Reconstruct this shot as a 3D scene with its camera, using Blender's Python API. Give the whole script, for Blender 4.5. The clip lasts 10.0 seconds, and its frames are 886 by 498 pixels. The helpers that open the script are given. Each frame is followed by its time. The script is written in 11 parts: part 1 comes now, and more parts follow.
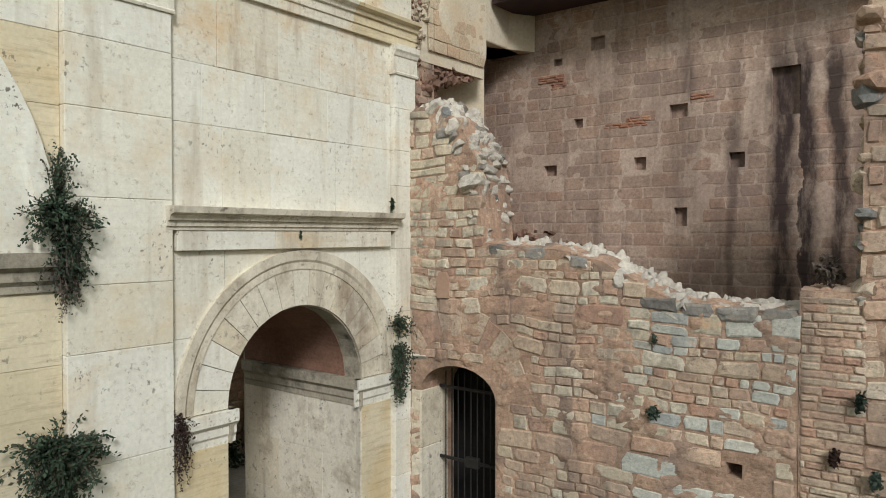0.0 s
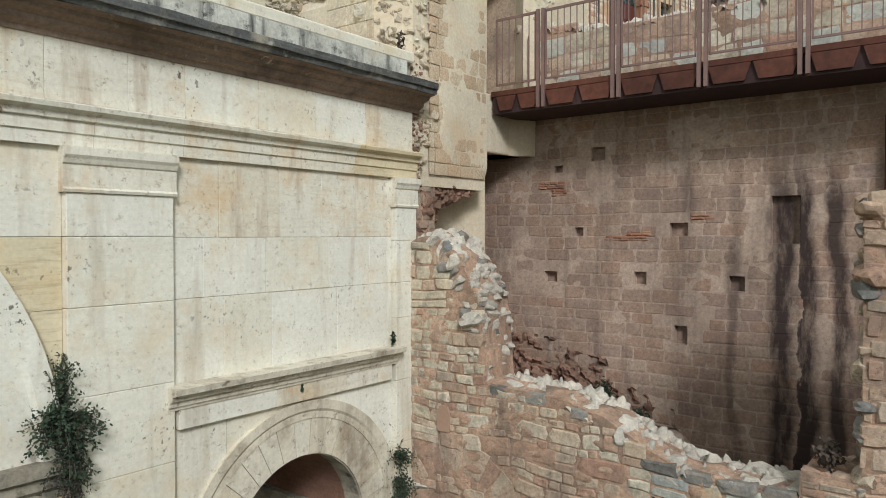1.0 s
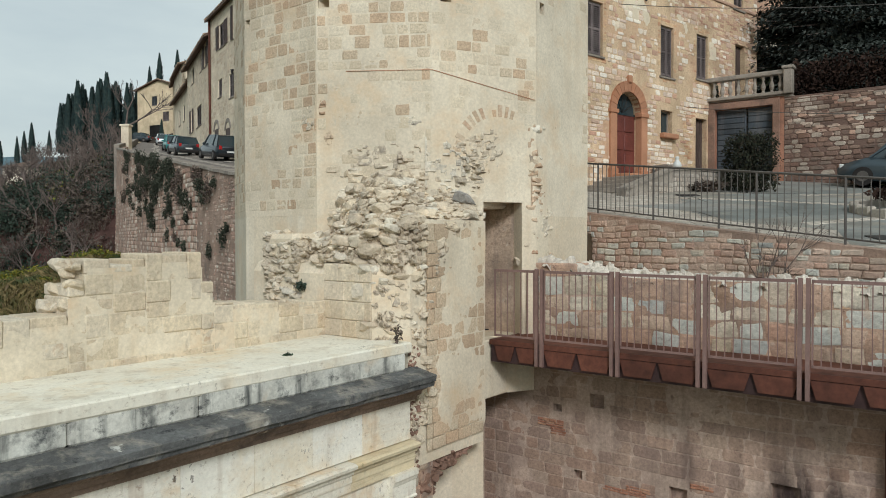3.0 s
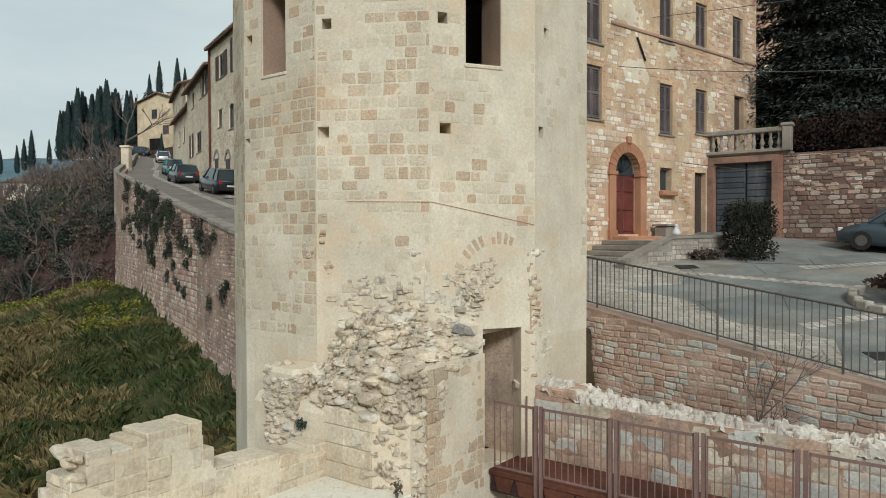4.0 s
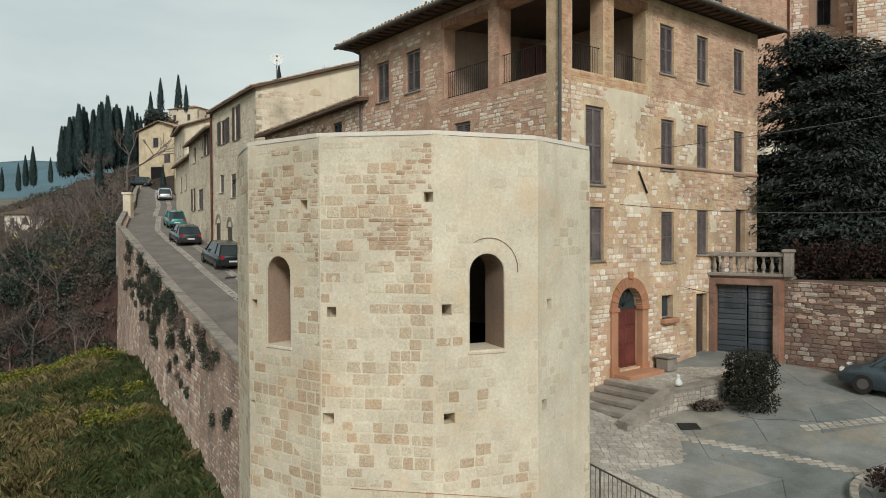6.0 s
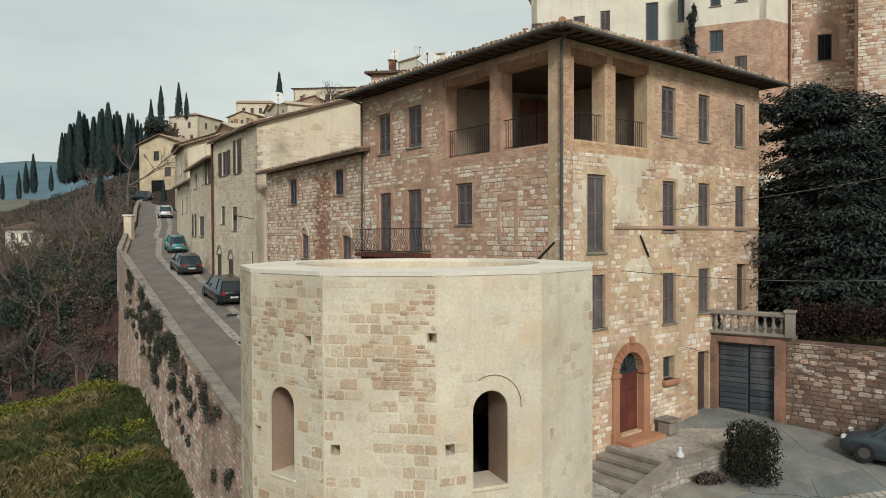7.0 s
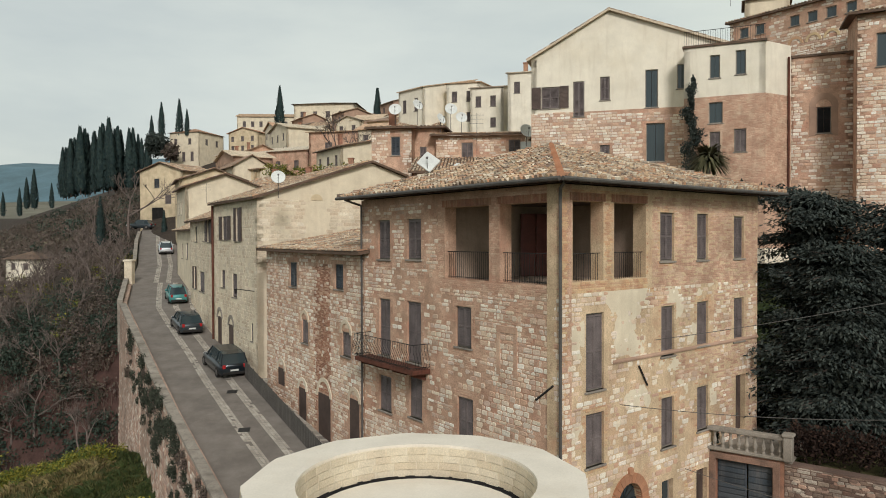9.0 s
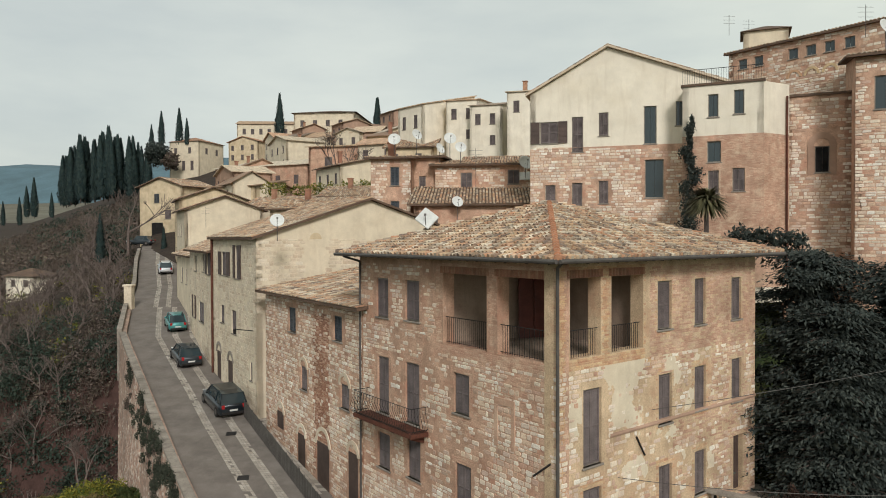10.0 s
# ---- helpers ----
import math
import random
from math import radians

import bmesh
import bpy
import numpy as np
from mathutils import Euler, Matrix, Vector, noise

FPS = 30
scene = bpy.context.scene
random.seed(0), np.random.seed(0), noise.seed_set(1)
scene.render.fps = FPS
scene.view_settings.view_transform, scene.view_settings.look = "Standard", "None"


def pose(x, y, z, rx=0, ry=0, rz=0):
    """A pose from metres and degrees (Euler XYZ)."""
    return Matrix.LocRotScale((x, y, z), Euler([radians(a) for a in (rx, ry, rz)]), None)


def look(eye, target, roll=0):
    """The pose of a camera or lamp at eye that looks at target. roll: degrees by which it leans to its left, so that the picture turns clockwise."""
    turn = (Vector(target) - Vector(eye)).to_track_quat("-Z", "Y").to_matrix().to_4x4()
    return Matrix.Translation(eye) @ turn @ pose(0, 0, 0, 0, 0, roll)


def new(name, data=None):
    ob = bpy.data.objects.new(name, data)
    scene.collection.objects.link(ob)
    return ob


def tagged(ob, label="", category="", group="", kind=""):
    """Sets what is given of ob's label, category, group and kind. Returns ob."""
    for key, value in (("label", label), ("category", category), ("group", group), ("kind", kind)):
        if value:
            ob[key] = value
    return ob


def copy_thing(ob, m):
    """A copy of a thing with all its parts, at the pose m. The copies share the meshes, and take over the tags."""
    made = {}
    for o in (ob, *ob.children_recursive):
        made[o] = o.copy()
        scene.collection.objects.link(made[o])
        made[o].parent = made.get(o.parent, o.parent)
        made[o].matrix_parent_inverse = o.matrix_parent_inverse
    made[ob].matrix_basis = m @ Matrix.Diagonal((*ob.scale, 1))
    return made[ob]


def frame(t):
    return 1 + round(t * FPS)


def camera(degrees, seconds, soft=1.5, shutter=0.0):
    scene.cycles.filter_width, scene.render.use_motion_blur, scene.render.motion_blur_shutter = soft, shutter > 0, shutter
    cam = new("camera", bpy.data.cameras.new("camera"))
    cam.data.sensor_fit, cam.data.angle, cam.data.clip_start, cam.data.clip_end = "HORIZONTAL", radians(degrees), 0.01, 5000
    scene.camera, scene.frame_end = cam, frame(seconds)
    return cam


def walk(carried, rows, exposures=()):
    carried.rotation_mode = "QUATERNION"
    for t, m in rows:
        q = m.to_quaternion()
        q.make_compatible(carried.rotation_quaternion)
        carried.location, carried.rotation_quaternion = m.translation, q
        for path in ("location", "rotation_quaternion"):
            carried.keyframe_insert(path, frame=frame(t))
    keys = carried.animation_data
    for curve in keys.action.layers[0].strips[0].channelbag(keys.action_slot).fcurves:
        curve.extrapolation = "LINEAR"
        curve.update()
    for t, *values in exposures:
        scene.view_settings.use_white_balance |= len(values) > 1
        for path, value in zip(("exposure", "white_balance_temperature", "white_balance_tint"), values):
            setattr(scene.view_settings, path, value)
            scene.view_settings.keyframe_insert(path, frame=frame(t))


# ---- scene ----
cam = camera(63.5, 10.0, soft=0.95)
METRES, EYE, TILT, LEAN, TURN = 22.0, 4.3, -1.2, 0.0, 0.0
ROWS = [
    (0.0, 0.0, 0.0, 0.0, -0.0, 0.0, -0.0),
    (0.5, -0.0001, -0.0015, 0.0373, 0.03, 0.06, -0.01),
    (1.0, -0.0003, -0.0013, 0.0807, 0.03, 0.07, 0.0),
    (1.5, -0.0003, 0.0007, 0.1252, -0.02, 0.05, 0.01),
    (2.0, 0.0007, 0.0023, 0.1696, 0.05, 0.01, 0.03),
    (2.5, 0.0014, 0.0017, 0.216, 0.1, 0.02, 0.04),
    (4.0, 0.0022, -0.002, 0.3586, 0.1, 0.08, 0.14),
    (4.5, 0.0023, -0.0029, 0.4084, 0.12, 0.11, 0.17),
    (5.0, 0.0023, -0.0036, 0.461, 0.15, 0.13, 0.19),
    (5.5, 0.0015, -0.0054, 0.517, 0.16, 0.15, 0.19),
    (7.0, -0.0018, -0.0074, 0.6759, 0.18, 0.15, 0.21),
    (7.5, -0.0025, -0.0094, 0.7248, 0.18, 0.18, 0.19),
    (8.0, -0.0024, -0.0108, 0.7772, 0.19, 0.2, 0.17),
    (8.5, -0.0018, -0.0115, 0.8298, 0.2, 0.21, 0.18),
    (9.0, 0.0006, -0.0123, 0.8846, 0.21, 0.23, 0.17),
    (9.5, 0.0022, -0.0149, 0.9416, 0.2, 0.25, 0.18),
    (10.0, 0.0047, -0.0156, 0.9994, 0.22, 0.26, 0.2),
]
walk(cam, [(t, pose(0, 0, EYE, TILT, LEAN, TURN) @ pose(METRES * x, METRES * y, METRES * z, 90 + pitch, roll, yaw)) for t, x, y, z, yaw, pitch, roll in ROWS], exposures=[(0.0, 0.09, 5880, 10), (1.5, 0.04, 5730, 9), (4.5, 0.0, 5780, 9), (5.5, 0.0, 5900, 9), (8.0, 0.0, 6060, 11), (10.0, 0.0, 6140, 12)])

# ---------- world and light ----------
world = bpy.data.worlds.new("sky")
scene.world = world
world.use_nodes = True
wn, wl = world.node_tree.nodes, world.node_tree.links
wn.clear()
SUN_EL, SUN_AZ = 33.0, 170.0          # elevation, compass turn of the sun behind thin cloud
sky = wn.new("ShaderNodeTexSky")
sky.sky_type, sky.sun_disc = "NISHITA", False
sky.sun_elevation, sky.sun_rotation = radians(SUN_EL), radians(SUN_AZ)
sky.air_density, sky.dust_density = 1.0, 4.0
sky_s = wn.new("ShaderNodeVectorMath"); sky_s.operation = "SCALE"; sky_s.inputs["Scale"].default_value = 0.10
wl.new(sky.outputs[0], sky_s.inputs[0])
wc = wn.new("ShaderNodeTexCoord")
wm = wn.new("ShaderNodeMapping"); wm.inputs["Scale"].default_value = (1.0, 1.0, 3.5)
wl.new(wc.outputs["Generated"], wm.inputs[0])
cl = wn.new("ShaderNodeTexNoise"); cl.inputs["Scale"].default_value = 1.6; cl.inputs["Detail"].default_value = 6.0; cl.inputs["Roughness"].default_value = 0.55
wl.new(wm.outputs[0], cl.inputs["Vector"])
cr = wn.new("ShaderNodeValToRGB")
cr.color_ramp.elements[0].position, cr.color_ramp.elements[0].color = 0.30, (0.555, 0.605, 0.565, 1)
cr.color_ramp.elements[1].position, cr.color_ramp.elements[1].color = 0.72, (0.84, 0.865, 0.735, 1)
wl.new(cl.outputs["Fac"], cr.inputs[0])
wx = wn.new("ShaderNodeMix"); wx.data_type = "RGBA"; wx.inputs[0].default_value = 0.85
wl.new(sky_s.outputs[0], wx.inputs[6]); wl.new(cr.outputs[0], wx.inputs[7])
bg = wn.new("ShaderNodeBackground"); bg.inputs[1].default_value = 0.95
wo = wn.new("ShaderNodeOutputWorld")
ws = wn.new("ShaderNodeSeparateXYZ"); wl.new(wc.outputs["Generated"], ws.inputs[0])
wr = wn.new("ShaderNodeMapRange"); wr.interpolation_type = "SMOOTHSTEP"
wr.inputs["From Min"].default_value, wr.inputs["From Max"].default_value = -0.2, 0.75
wl.new(ws.outputs[0], wr.inputs[0])
glow = wn.new("ShaderNodeMix"); glow.data_type, glow.blend_type = "RGBA", "MULTIPLY"      # thin cloud is brighter towards the sun's side
glow.inputs[7].default_value = (1.12, 1.11, 1.05, 1)
wl.new(wr.outputs[0], glow.inputs[0]); wl.new(wx.outputs[2], glow.inputs[6])
wl.new(glow.outputs[2], bg.inputs[0]); wl.new(bg.outputs[0], wo.inputs[0])

sun = new("sun", bpy.data.lights.new("sun", "SUN"))
sun.data.energy, sun.data.angle, sun.data.color = 2.2, radians(12), (1.0, 0.94, 0.86)
sun.matrix_world = look((5.3, -18.0, 25.0), (0.0, 12.0, 6.0))

# ---------- materials ----------
def node_mat(name):
    m = bpy.data.materials.new(name)
    m.use_nodes = True
    n, l = m.node_tree.nodes, m.node_tree.links
    return m, n, l, n["Principled BSDF"]


def noise_tex(n, l, scale, detail=4.0, rough=0.55, stretch=None, offset=0.0):
    g = n.new("ShaderNodeNewGeometry")
    src = g.outputs["Position"]
    if stretch or offset:
        mp = n.new("ShaderNodeMapping")
        mp.inputs["Scale"].default_value = stretch or (1, 1, 1)
        mp.inputs["Location"].default_value = (offset, offset, offset)
        l.new(src, mp.inputs[0])
        src = mp.outputs[0]
    t = n.new("ShaderNodeTexNoise")
    t.inputs["Scale"].default_value, t.inputs["Detail"].default_value, t.inputs["Roughness"].default_value = scale, detail, rough
    l.new(src, t.inputs["Vector"])
    return t.outputs["Fac"]


def ramp(n, l, src, stops, const=False):
    r = n.new("ShaderNodeValToRGB")
    e = r.color_ramp.elements
    while len(e) < len(stops):
        e.new(0.5)
    for k, (p, c) in enumerate(stops):
        e[k].position, e[k].color = p, (*c, 1) if len(c) == 3 else c
    if const:
        r.color_ramp.interpolation = "CONSTANT"
    l.new(src, r.inputs[0])
    return r.outputs[0]


def mix(n, l, fac, a, b, mode="MIX"):
    x = n.new("ShaderNodeMix")
    x.data_type, x.blend_type = "RGBA", mode
    for sock, v in ((0, fac), (6, a), (7, b)):
        if isinstance(v, (int, float)):
            x.inputs[sock].default_value = v
        elif isinstance(v, tuple):
            x.inputs[sock].default_value = (*v, 1)
        else:
            l.new(v, x.inputs[sock])
    return x.outputs[2]


def own_random(n, l):
    """One number for each piece, whether it is an object or an island of a joined mesh."""
    o, g = n.new("ShaderNodeObjectInfo"), n.new("ShaderNodeNewGeometry")
    a = n.new("ShaderNodeMath"); a.operation = "ADD"
    l.new(o.outputs["Random"], a.inputs[0]); l.new(g.outputs["Random Per Island"], a.inputs[1])
    f = n.new("ShaderNodeMath"); f.operation = "FRACT"
    l.new(a.outputs[0], f.inputs[0])
    return f.outputs[0]


def stone_mat(name, cols, rough=0.9, fine=22.0, grain=0.35, broad=0.8, patch=0.3, bump=0.5, stain=None, streak=None, spots=None, bands=None, metal=0.0, bump_size=0.012, pits=None):
    """cols: the pieces' colours, spread evenly. stain: (colour, amount, scale). streak: (colour, amount). spots: (colour, amount, scale)."""
    m, n, l, b = node_mat(name)
    col = ramp(n, l, own_random(n, l), [((k + 0.0) / max(1, len(cols) - 1), c) for k, c in enumerate(cols)]) if len(cols) > 1 else cols[0]
    f1, f2 = noise_tex(n, l, fine, 6.0, 0.7), noise_tex(n, l, broad, 5.0, 0.6)
    col = mix(n, l, 1.0, col, ramp(n, l, f1, [(0.25, (1 - grain,) * 3), (0.75, (1 + grain * 0.55,) * 3)]), "MULTIPLY")
    col = mix(n, l, 1.0, col, ramp(n, l, f2, [(0.3, (1 - patch, 1 - patch * 1.05, 1 - patch * 1.1)), (0.7, (1 + patch * 0.5,) * 3)]), "MULTIPLY")
    if stain:
        s = ramp(n, l, noise_tex(n, l, stain[2], 8.0, 0.7, offset=7.3), [(0.50, (0, 0, 0)), (0.68, (stain[1],) * 3)])
        col = mix(n, l, s, col, stain[0])
    if bands:
        s = ramp(n, l, noise_tex(n, l, 3.0, 8.0, 0.75, stretch=(0.5, 0.5, 6.0), offset=2.2), [(0.50, (0, 0, 0)), (0.75, (bands[1],) * 3)])
        col = mix(n, l, s, col, bands[0])
    if spots:
        s = ramp(n, l, noise_tex(n, l, spots[2], 3.0, 0.6, stretch=(1, 1, 0.8), offset=3.1), [(0.61, (0, 0, 0)), (0.67, (spots[1],) * 3)])
        where = ramp(n, l, noise_tex(n, l, 1.3, 4.0, 0.6, offset=9.1), [(0.52, (0, 0, 0)), (0.66, (1, 1, 1))])
        s = mix(n, l, 1.0, s, where, "MULTIPLY")
        col = mix(n, l, s, col, spots[0])
    if streak:
        s = ramp(n, l, noise_tex(n, l, streak[2] if len(streak) > 2 else 2.6, 6.0, 0.6, stretch=(1, 1, 0.12), offset=1.7), [(0.53, (0, 0, 0)), (0.72, (streak[1],) * 3)])
        col = mix(n, l, s, col, streak[0])
    if pits:
        s = ramp(n, l, noise_tex(n, l, pits[2], 9.0, 0.78, stretch=(1, 1, 1.25), offset=5.7), [(0.34, (pits[1],) * 3), (0.44, (0, 0, 0))])
        col = mix(n, l, s, col, pits[0])
    if isinstance(col, tuple):
        b.inputs["Base Color"].default_value = (*col, 1)
    else:
        l.new(col, b.inputs["Base Color"])
    b.inputs["Roughness"].default_value, b.inputs["Metallic"].default_value = rough, metal
    b.inputs["Specular IOR Level"].default_value = 0.25
    if bump:
        bp = n.new("ShaderNodeBump")
        bp.inputs["Strength"].default_value, bp.inputs["Distance"].default_value = bump, bump_size
        h = mix(n, l, 0.5, noise_tex(n, l, fine * 0.6, 8.0, 0.75), noise_tex(n, l, fine * 0.2, 4.0, 0.6, offset=4.0))
        l.new(h, bp.inputs["Height"])
        l.new(bp.outputs[0], b.inputs["Normal"])
    return m


def add_runs(m, runs):
    """Dark water runs at set places along the court wall, below the joints they seep from."""
    n, l = m.node_tree.nodes, m.node_tree.links
    b = n["Principled BSDF"]
    old = b.inputs["Base Color"].links[0].from_socket
    g = n.new("ShaderNodeNewGeometry")
    d = n.new("ShaderNodeVectorMath"); d.operation = "DOT_PRODUCT"
    d.inputs[1].default_value = (0.7934, -0.6088, 0.0)
    l.new(g.outputs["Position"], d.inputs[0])
    wob = n.new("ShaderNodeMath"); wob.operation = "MULTIPLY_ADD"
    l.new(noise_tex(n, l, 1.6, 5.0, 0.65, stretch=(1, 1, 0.5)), wob.inputs[0])
    wob.inputs[1].default_value = 0.55
    l.new(d.outputs["Value"], wob.inputs[2])
    mp = n.new("ShaderNodeMapRange")
    mp.inputs["From Min"].default_value, mp.inputs["From Max"].default_value = -4.0, 0.0
    l.new(wob.outputs[0], mp.inputs[0])
    stops = [(0.0, (0, 0, 0))]
    for c, w, k in runs:
        c = (c + 0.27 + 4.0) / 4.0
        stops += [(c - w, (0, 0, 0)), (c - w * 0.35, (k,) * 3), (c + w * 0.35, (k,) * 3), (c + w, (0, 0, 0))]
    s = ramp(n, l, mp.outputs[0], stops)
    sz = n.new("ShaderNodeSeparateXYZ"); l.new(g.outputs["Position"], sz.inputs[0])
    zr = n.new("ShaderNodeMapRange"); zr.inputs["From Min"].default_value, zr.inputs["From Max"].default_value = 7.3, 6.5
    l.new(sz.outputs[2], zr.inputs[0])
    s = mix(n, l, 1.0, s, zr.outputs[0], "MULTIPLY")
    s = mix(n, l, 1.0, s, ramp(n, l, noise_tex(n, l, 3.5, 6.0, 0.7, stretch=(1, 1, 0.3)), [(0.28, (0.35,) * 3), (0.5, (1,) * 3)]), "MULTIPLY")
    l.new(mix(n, l, s, old, (0.040, 0.027, 0.025)), b.inputs["Base Color"])


def plain_mat(name, col, rough=0.6, metal=0.0, grain=0.15, fine=18.0, bump=0.1, spec=0.4):
    m, n, l, b = node_mat(name)
    c = mix(n, l, 1.0, col, ramp(n, l, noise_tex(n, l, fine, 5.0, 0.65), [(0.25, (1 - grain,) * 3), (0.75, (1 + grain,) * 3)]), "MULTIPLY")
    c = mix(n, l, 1.0, c, ramp(n, l, noise_tex(n, l, fine * 0.08, 3.0, 0.6), [(0.3, (1 - grain,) * 3), (0.7, (1 + grain,) * 3)]), "MULTIPLY")
    l.new(c, b.inputs["Base Color"])
    b.inputs["Roughness"].default_value, b.inputs["Metallic"].default_value = rough, metal
    b.inputs["Specular IOR Level"].default_value = spec
    if bump:
        bp = n.new("ShaderNodeBump"); bp.inputs["Strength"].default_value, bp.inputs["Distance"].default_value = bump, 0.005
        l.new(noise_tex(n, l, fine * 2, 4.0, 0.6), bp.inputs["Height"]); l.new(bp.outputs[0], b.inputs["Normal"])
    return m


def leaf_mat(name, cols, rough=0.6):
    m, n, l, b = node_mat(name)
    g = n.new("ShaderNodeNewGeometry")
    c = ramp(n, l, g.outputs["Random Per Island"], [(k / (len(cols) - 1), q) for k, q in enumerate(cols)])
    c = mix(n, l, 1.0, c, ramp(n, l, noise_tex(n, l, 1.2, 3.0), [(0.3, (0.65,) * 3), (0.7, (1.25,) * 3)]), "MULTIPLY")
    l.new(c, b.inputs["Base Color"])
    b.inputs["Roughness"].default_value, b.inputs["Specular IOR Level"].default_value = rough, 0.2
    return m


TRAV = stone_mat("travertine", [(0.80, 0.775, 0.675), (0.83, 0.81, 0.715), (0.815, 0.79, 0.695), (0.84, 0.82, 0.73), (0.775, 0.735, 0.61), (0.825, 0.80, 0.705)], grain=0.14, patch=0.11, bump=0.45, stain=((0.66, 0.48, 0.25), 0.5, 1.0), spots=((0.10, 0.085, 0.065), 0.95, 20.0), bands=((0.56, 0.49, 0.36), 0.32), streak=((0.40, 0.32, 0.22), 0.5, 3.4), pits=((0.34, 0.27, 0.19), 0.6, 12.0))
TRAV_VEINED = stone_mat("veined_travertine", [(0.74, 0.66, 0.48), (0.70, 0.60, 0.40), (0.78, 0.71, 0.55)], grain=0.14, patch=0.14, bump=0.4, stain=((0.60, 0.42, 0.18), 0.7, 0.9),
                        spots=((0.06, 0.05, 0.04), 0.9, 16.0), bands=((0.30, 0.22, 0.12), 0.75))
TRAV_SEEP = stone_mat("seeping_travertine", [(0.76, 0.70, 0.57), (0.80, 0.75, 0.63), (0.71, 0.63, 0.48)], grain=0.18, patch=0.18, bump=0.5, stain=((0.26, 0.19, 0.12), 0.65, 2.2), spots=((0.07, 0.055, 0.045), 0.95, 11.0), streak=((0.20, 0.145, 0.10), 0.7), pits=((0.14, 0.10, 0.075), 0.8, 9.0))
CORNICE_BROWN = stone_mat("brown_stained_moulding", [(0.30, 0.215, 0.165), (0.38, 0.29, 0.225)], grain=0.35, patch=0.4, bump=0.6, stain=((0.11, 0.085, 0.075), 0.8, 2.0), spots=((0.62, 0.52, 0.42), 0.7, 9.0))
BLOCKING = stone_mat("black_streaked_white_stone", [(0.66, 0.65, 0.58), (0.60, 0.60, 0.54), (0.70, 0.68, 0.60)], grain=0.28, patch=0.3, broad=2.4, bump=0.8, stain=((0.075, 0.08, 0.08), 0.95, 3.4), streak=((0.05, 0.055, 0.055), 0.95, 6.5), spots=((0.55, 0.42, 0.27), 0.5, 3.0), pits=((0.06, 0.062, 0.06), 0.9, 5.0))
TRAV_DIRTY = stone_mat("weathered_travertine", [(0.42, 0.38, 0.30), (0.52, 0.47, 0.37)], grain=0.3, patch=0.35, bump=0.6, stain=((0.05, 0.055, 0.05), 0.9, 2.2), spots=((0.10, 0.09, 0.07), 0.7, 7.0))
CORNICE_DARK = stone_mat("lichened_cornice", [(0.085, 0.095, 0.10), (0.13, 0.13, 0.125)], grain=0.4, patch=0.5, broad=2.0, bump=0.9, bump_size=0.03, stain=((0.40, 0.36, 0.29), 0.85, 2.0), spots=((0.55, 0.55, 0.50), 0.9, 6.0), bands=((0.26, 0.25, 0.23), 0.7), pits=((0.02, 0.022, 0.024), 0.8, 6.0))
CREAM = stone_mat("cream_limestone", [(0.69, 0.61, 0.465), (0.71, 0.635, 0.495), (0.67, 0.58, 0.435), (0.73, 0.66, 0.525)], grain=0.22, patch=0.2, bump=0.7, stain=((0.63, 0.455, 0.27), 0.6, 1.0), spots=((0.36, 0.26, 0.165), 0.6, 14.0), streak=((0.55, 0.44, 0.30), 0.45))
PARAPET_STONE = stone_mat("grey_stained_cream_block", [(0.71, 0.62, 0.465), (0.66, 0.565, 0.41), (0.73, 0.655, 0.52), (0.64, 0.53, 0.375), (0.70, 0.60, 0.44)], grain=0.35, patch=0.25, bump=1.0, bump_size=0.025, stain=((0.33, 0.29, 0.24), 0.5, 2.2), spots=((0.40, 0.27, 0.17), 0.6, 6.0), streak=((0.36, 0.30, 0.23), 0.4), pits=((0.36, 0.27, 0.19), 0.7, 8.0))
PALE_BLOCK = stone_mat("pale_house_stone", [(0.66, 0.56, 0.42), (0.73, 0.64, 0.49), (0.61, 0.49, 0.36), (0.77, 0.69, 0.55), (0.69, 0.57, 0.42)], grain=0.32, patch=0.22, bump=0.8, stain=((0.46, 0.33, 0.22), 0.4, 1.0), pits=((0.34, 0.26, 0.18), 0.6, 7.0))
TOWER_BLOCK = stone_mat("tower_blocks", [(0.58, 0.45, 0.31), (0.64, 0.53, 0.38), (0.51, 0.375, 0.25), (0.65, 0.555, 0.405), (0.59, 0.435, 0.29), (0.60, 0.48, 0.335)], grain=0.45, fine=34.0, patch=0.25, bump=1.0, bump_size=0.018, stain=((0.56, 0.36, 0.22), 0.5, 1.0), spots=((0.30, 0.23, 0.16), 0.6, 30.0), pits=((0.34, 0.245, 0.165), 0.65, 18.0))
TOWER_PALE = stone_mat("pale_tower_blocks", [(0.65, 0.56, 0.41), (0.68, 0.60, 0.455), (0.62, 0.525, 0.38), (0.69, 0.615, 0.475), (0.65, 0.55, 0.405)], grain=0.3, fine=30.0, patch=0.2, bump=0.7, pits=((0.44, 0.34, 0.23), 0.45, 14.0))
RUBBLE_LIME = stone_mat("limy_white_rubble", [(0.74, 0.665, 0.52), (0.77, 0.715, 0.59), (0.71, 0.61, 0.455), (0.66, 0.565, 0.43), (0.73, 0.615, 0.44), (0.60, 0.53, 0.42)], grain=0.35, patch=0.3, broad=1.6, bump=1.0, bump_size=0.04, stain=((0.30, 0.27, 0.23), 0.6, 1.6), spots=((0.60, 0.40, 0.235), 0.6, 3.0), streak=((0.42, 0.34, 0.25), 0.45), pits=((0.24, 0.19, 0.145), 0.8, 6.0))
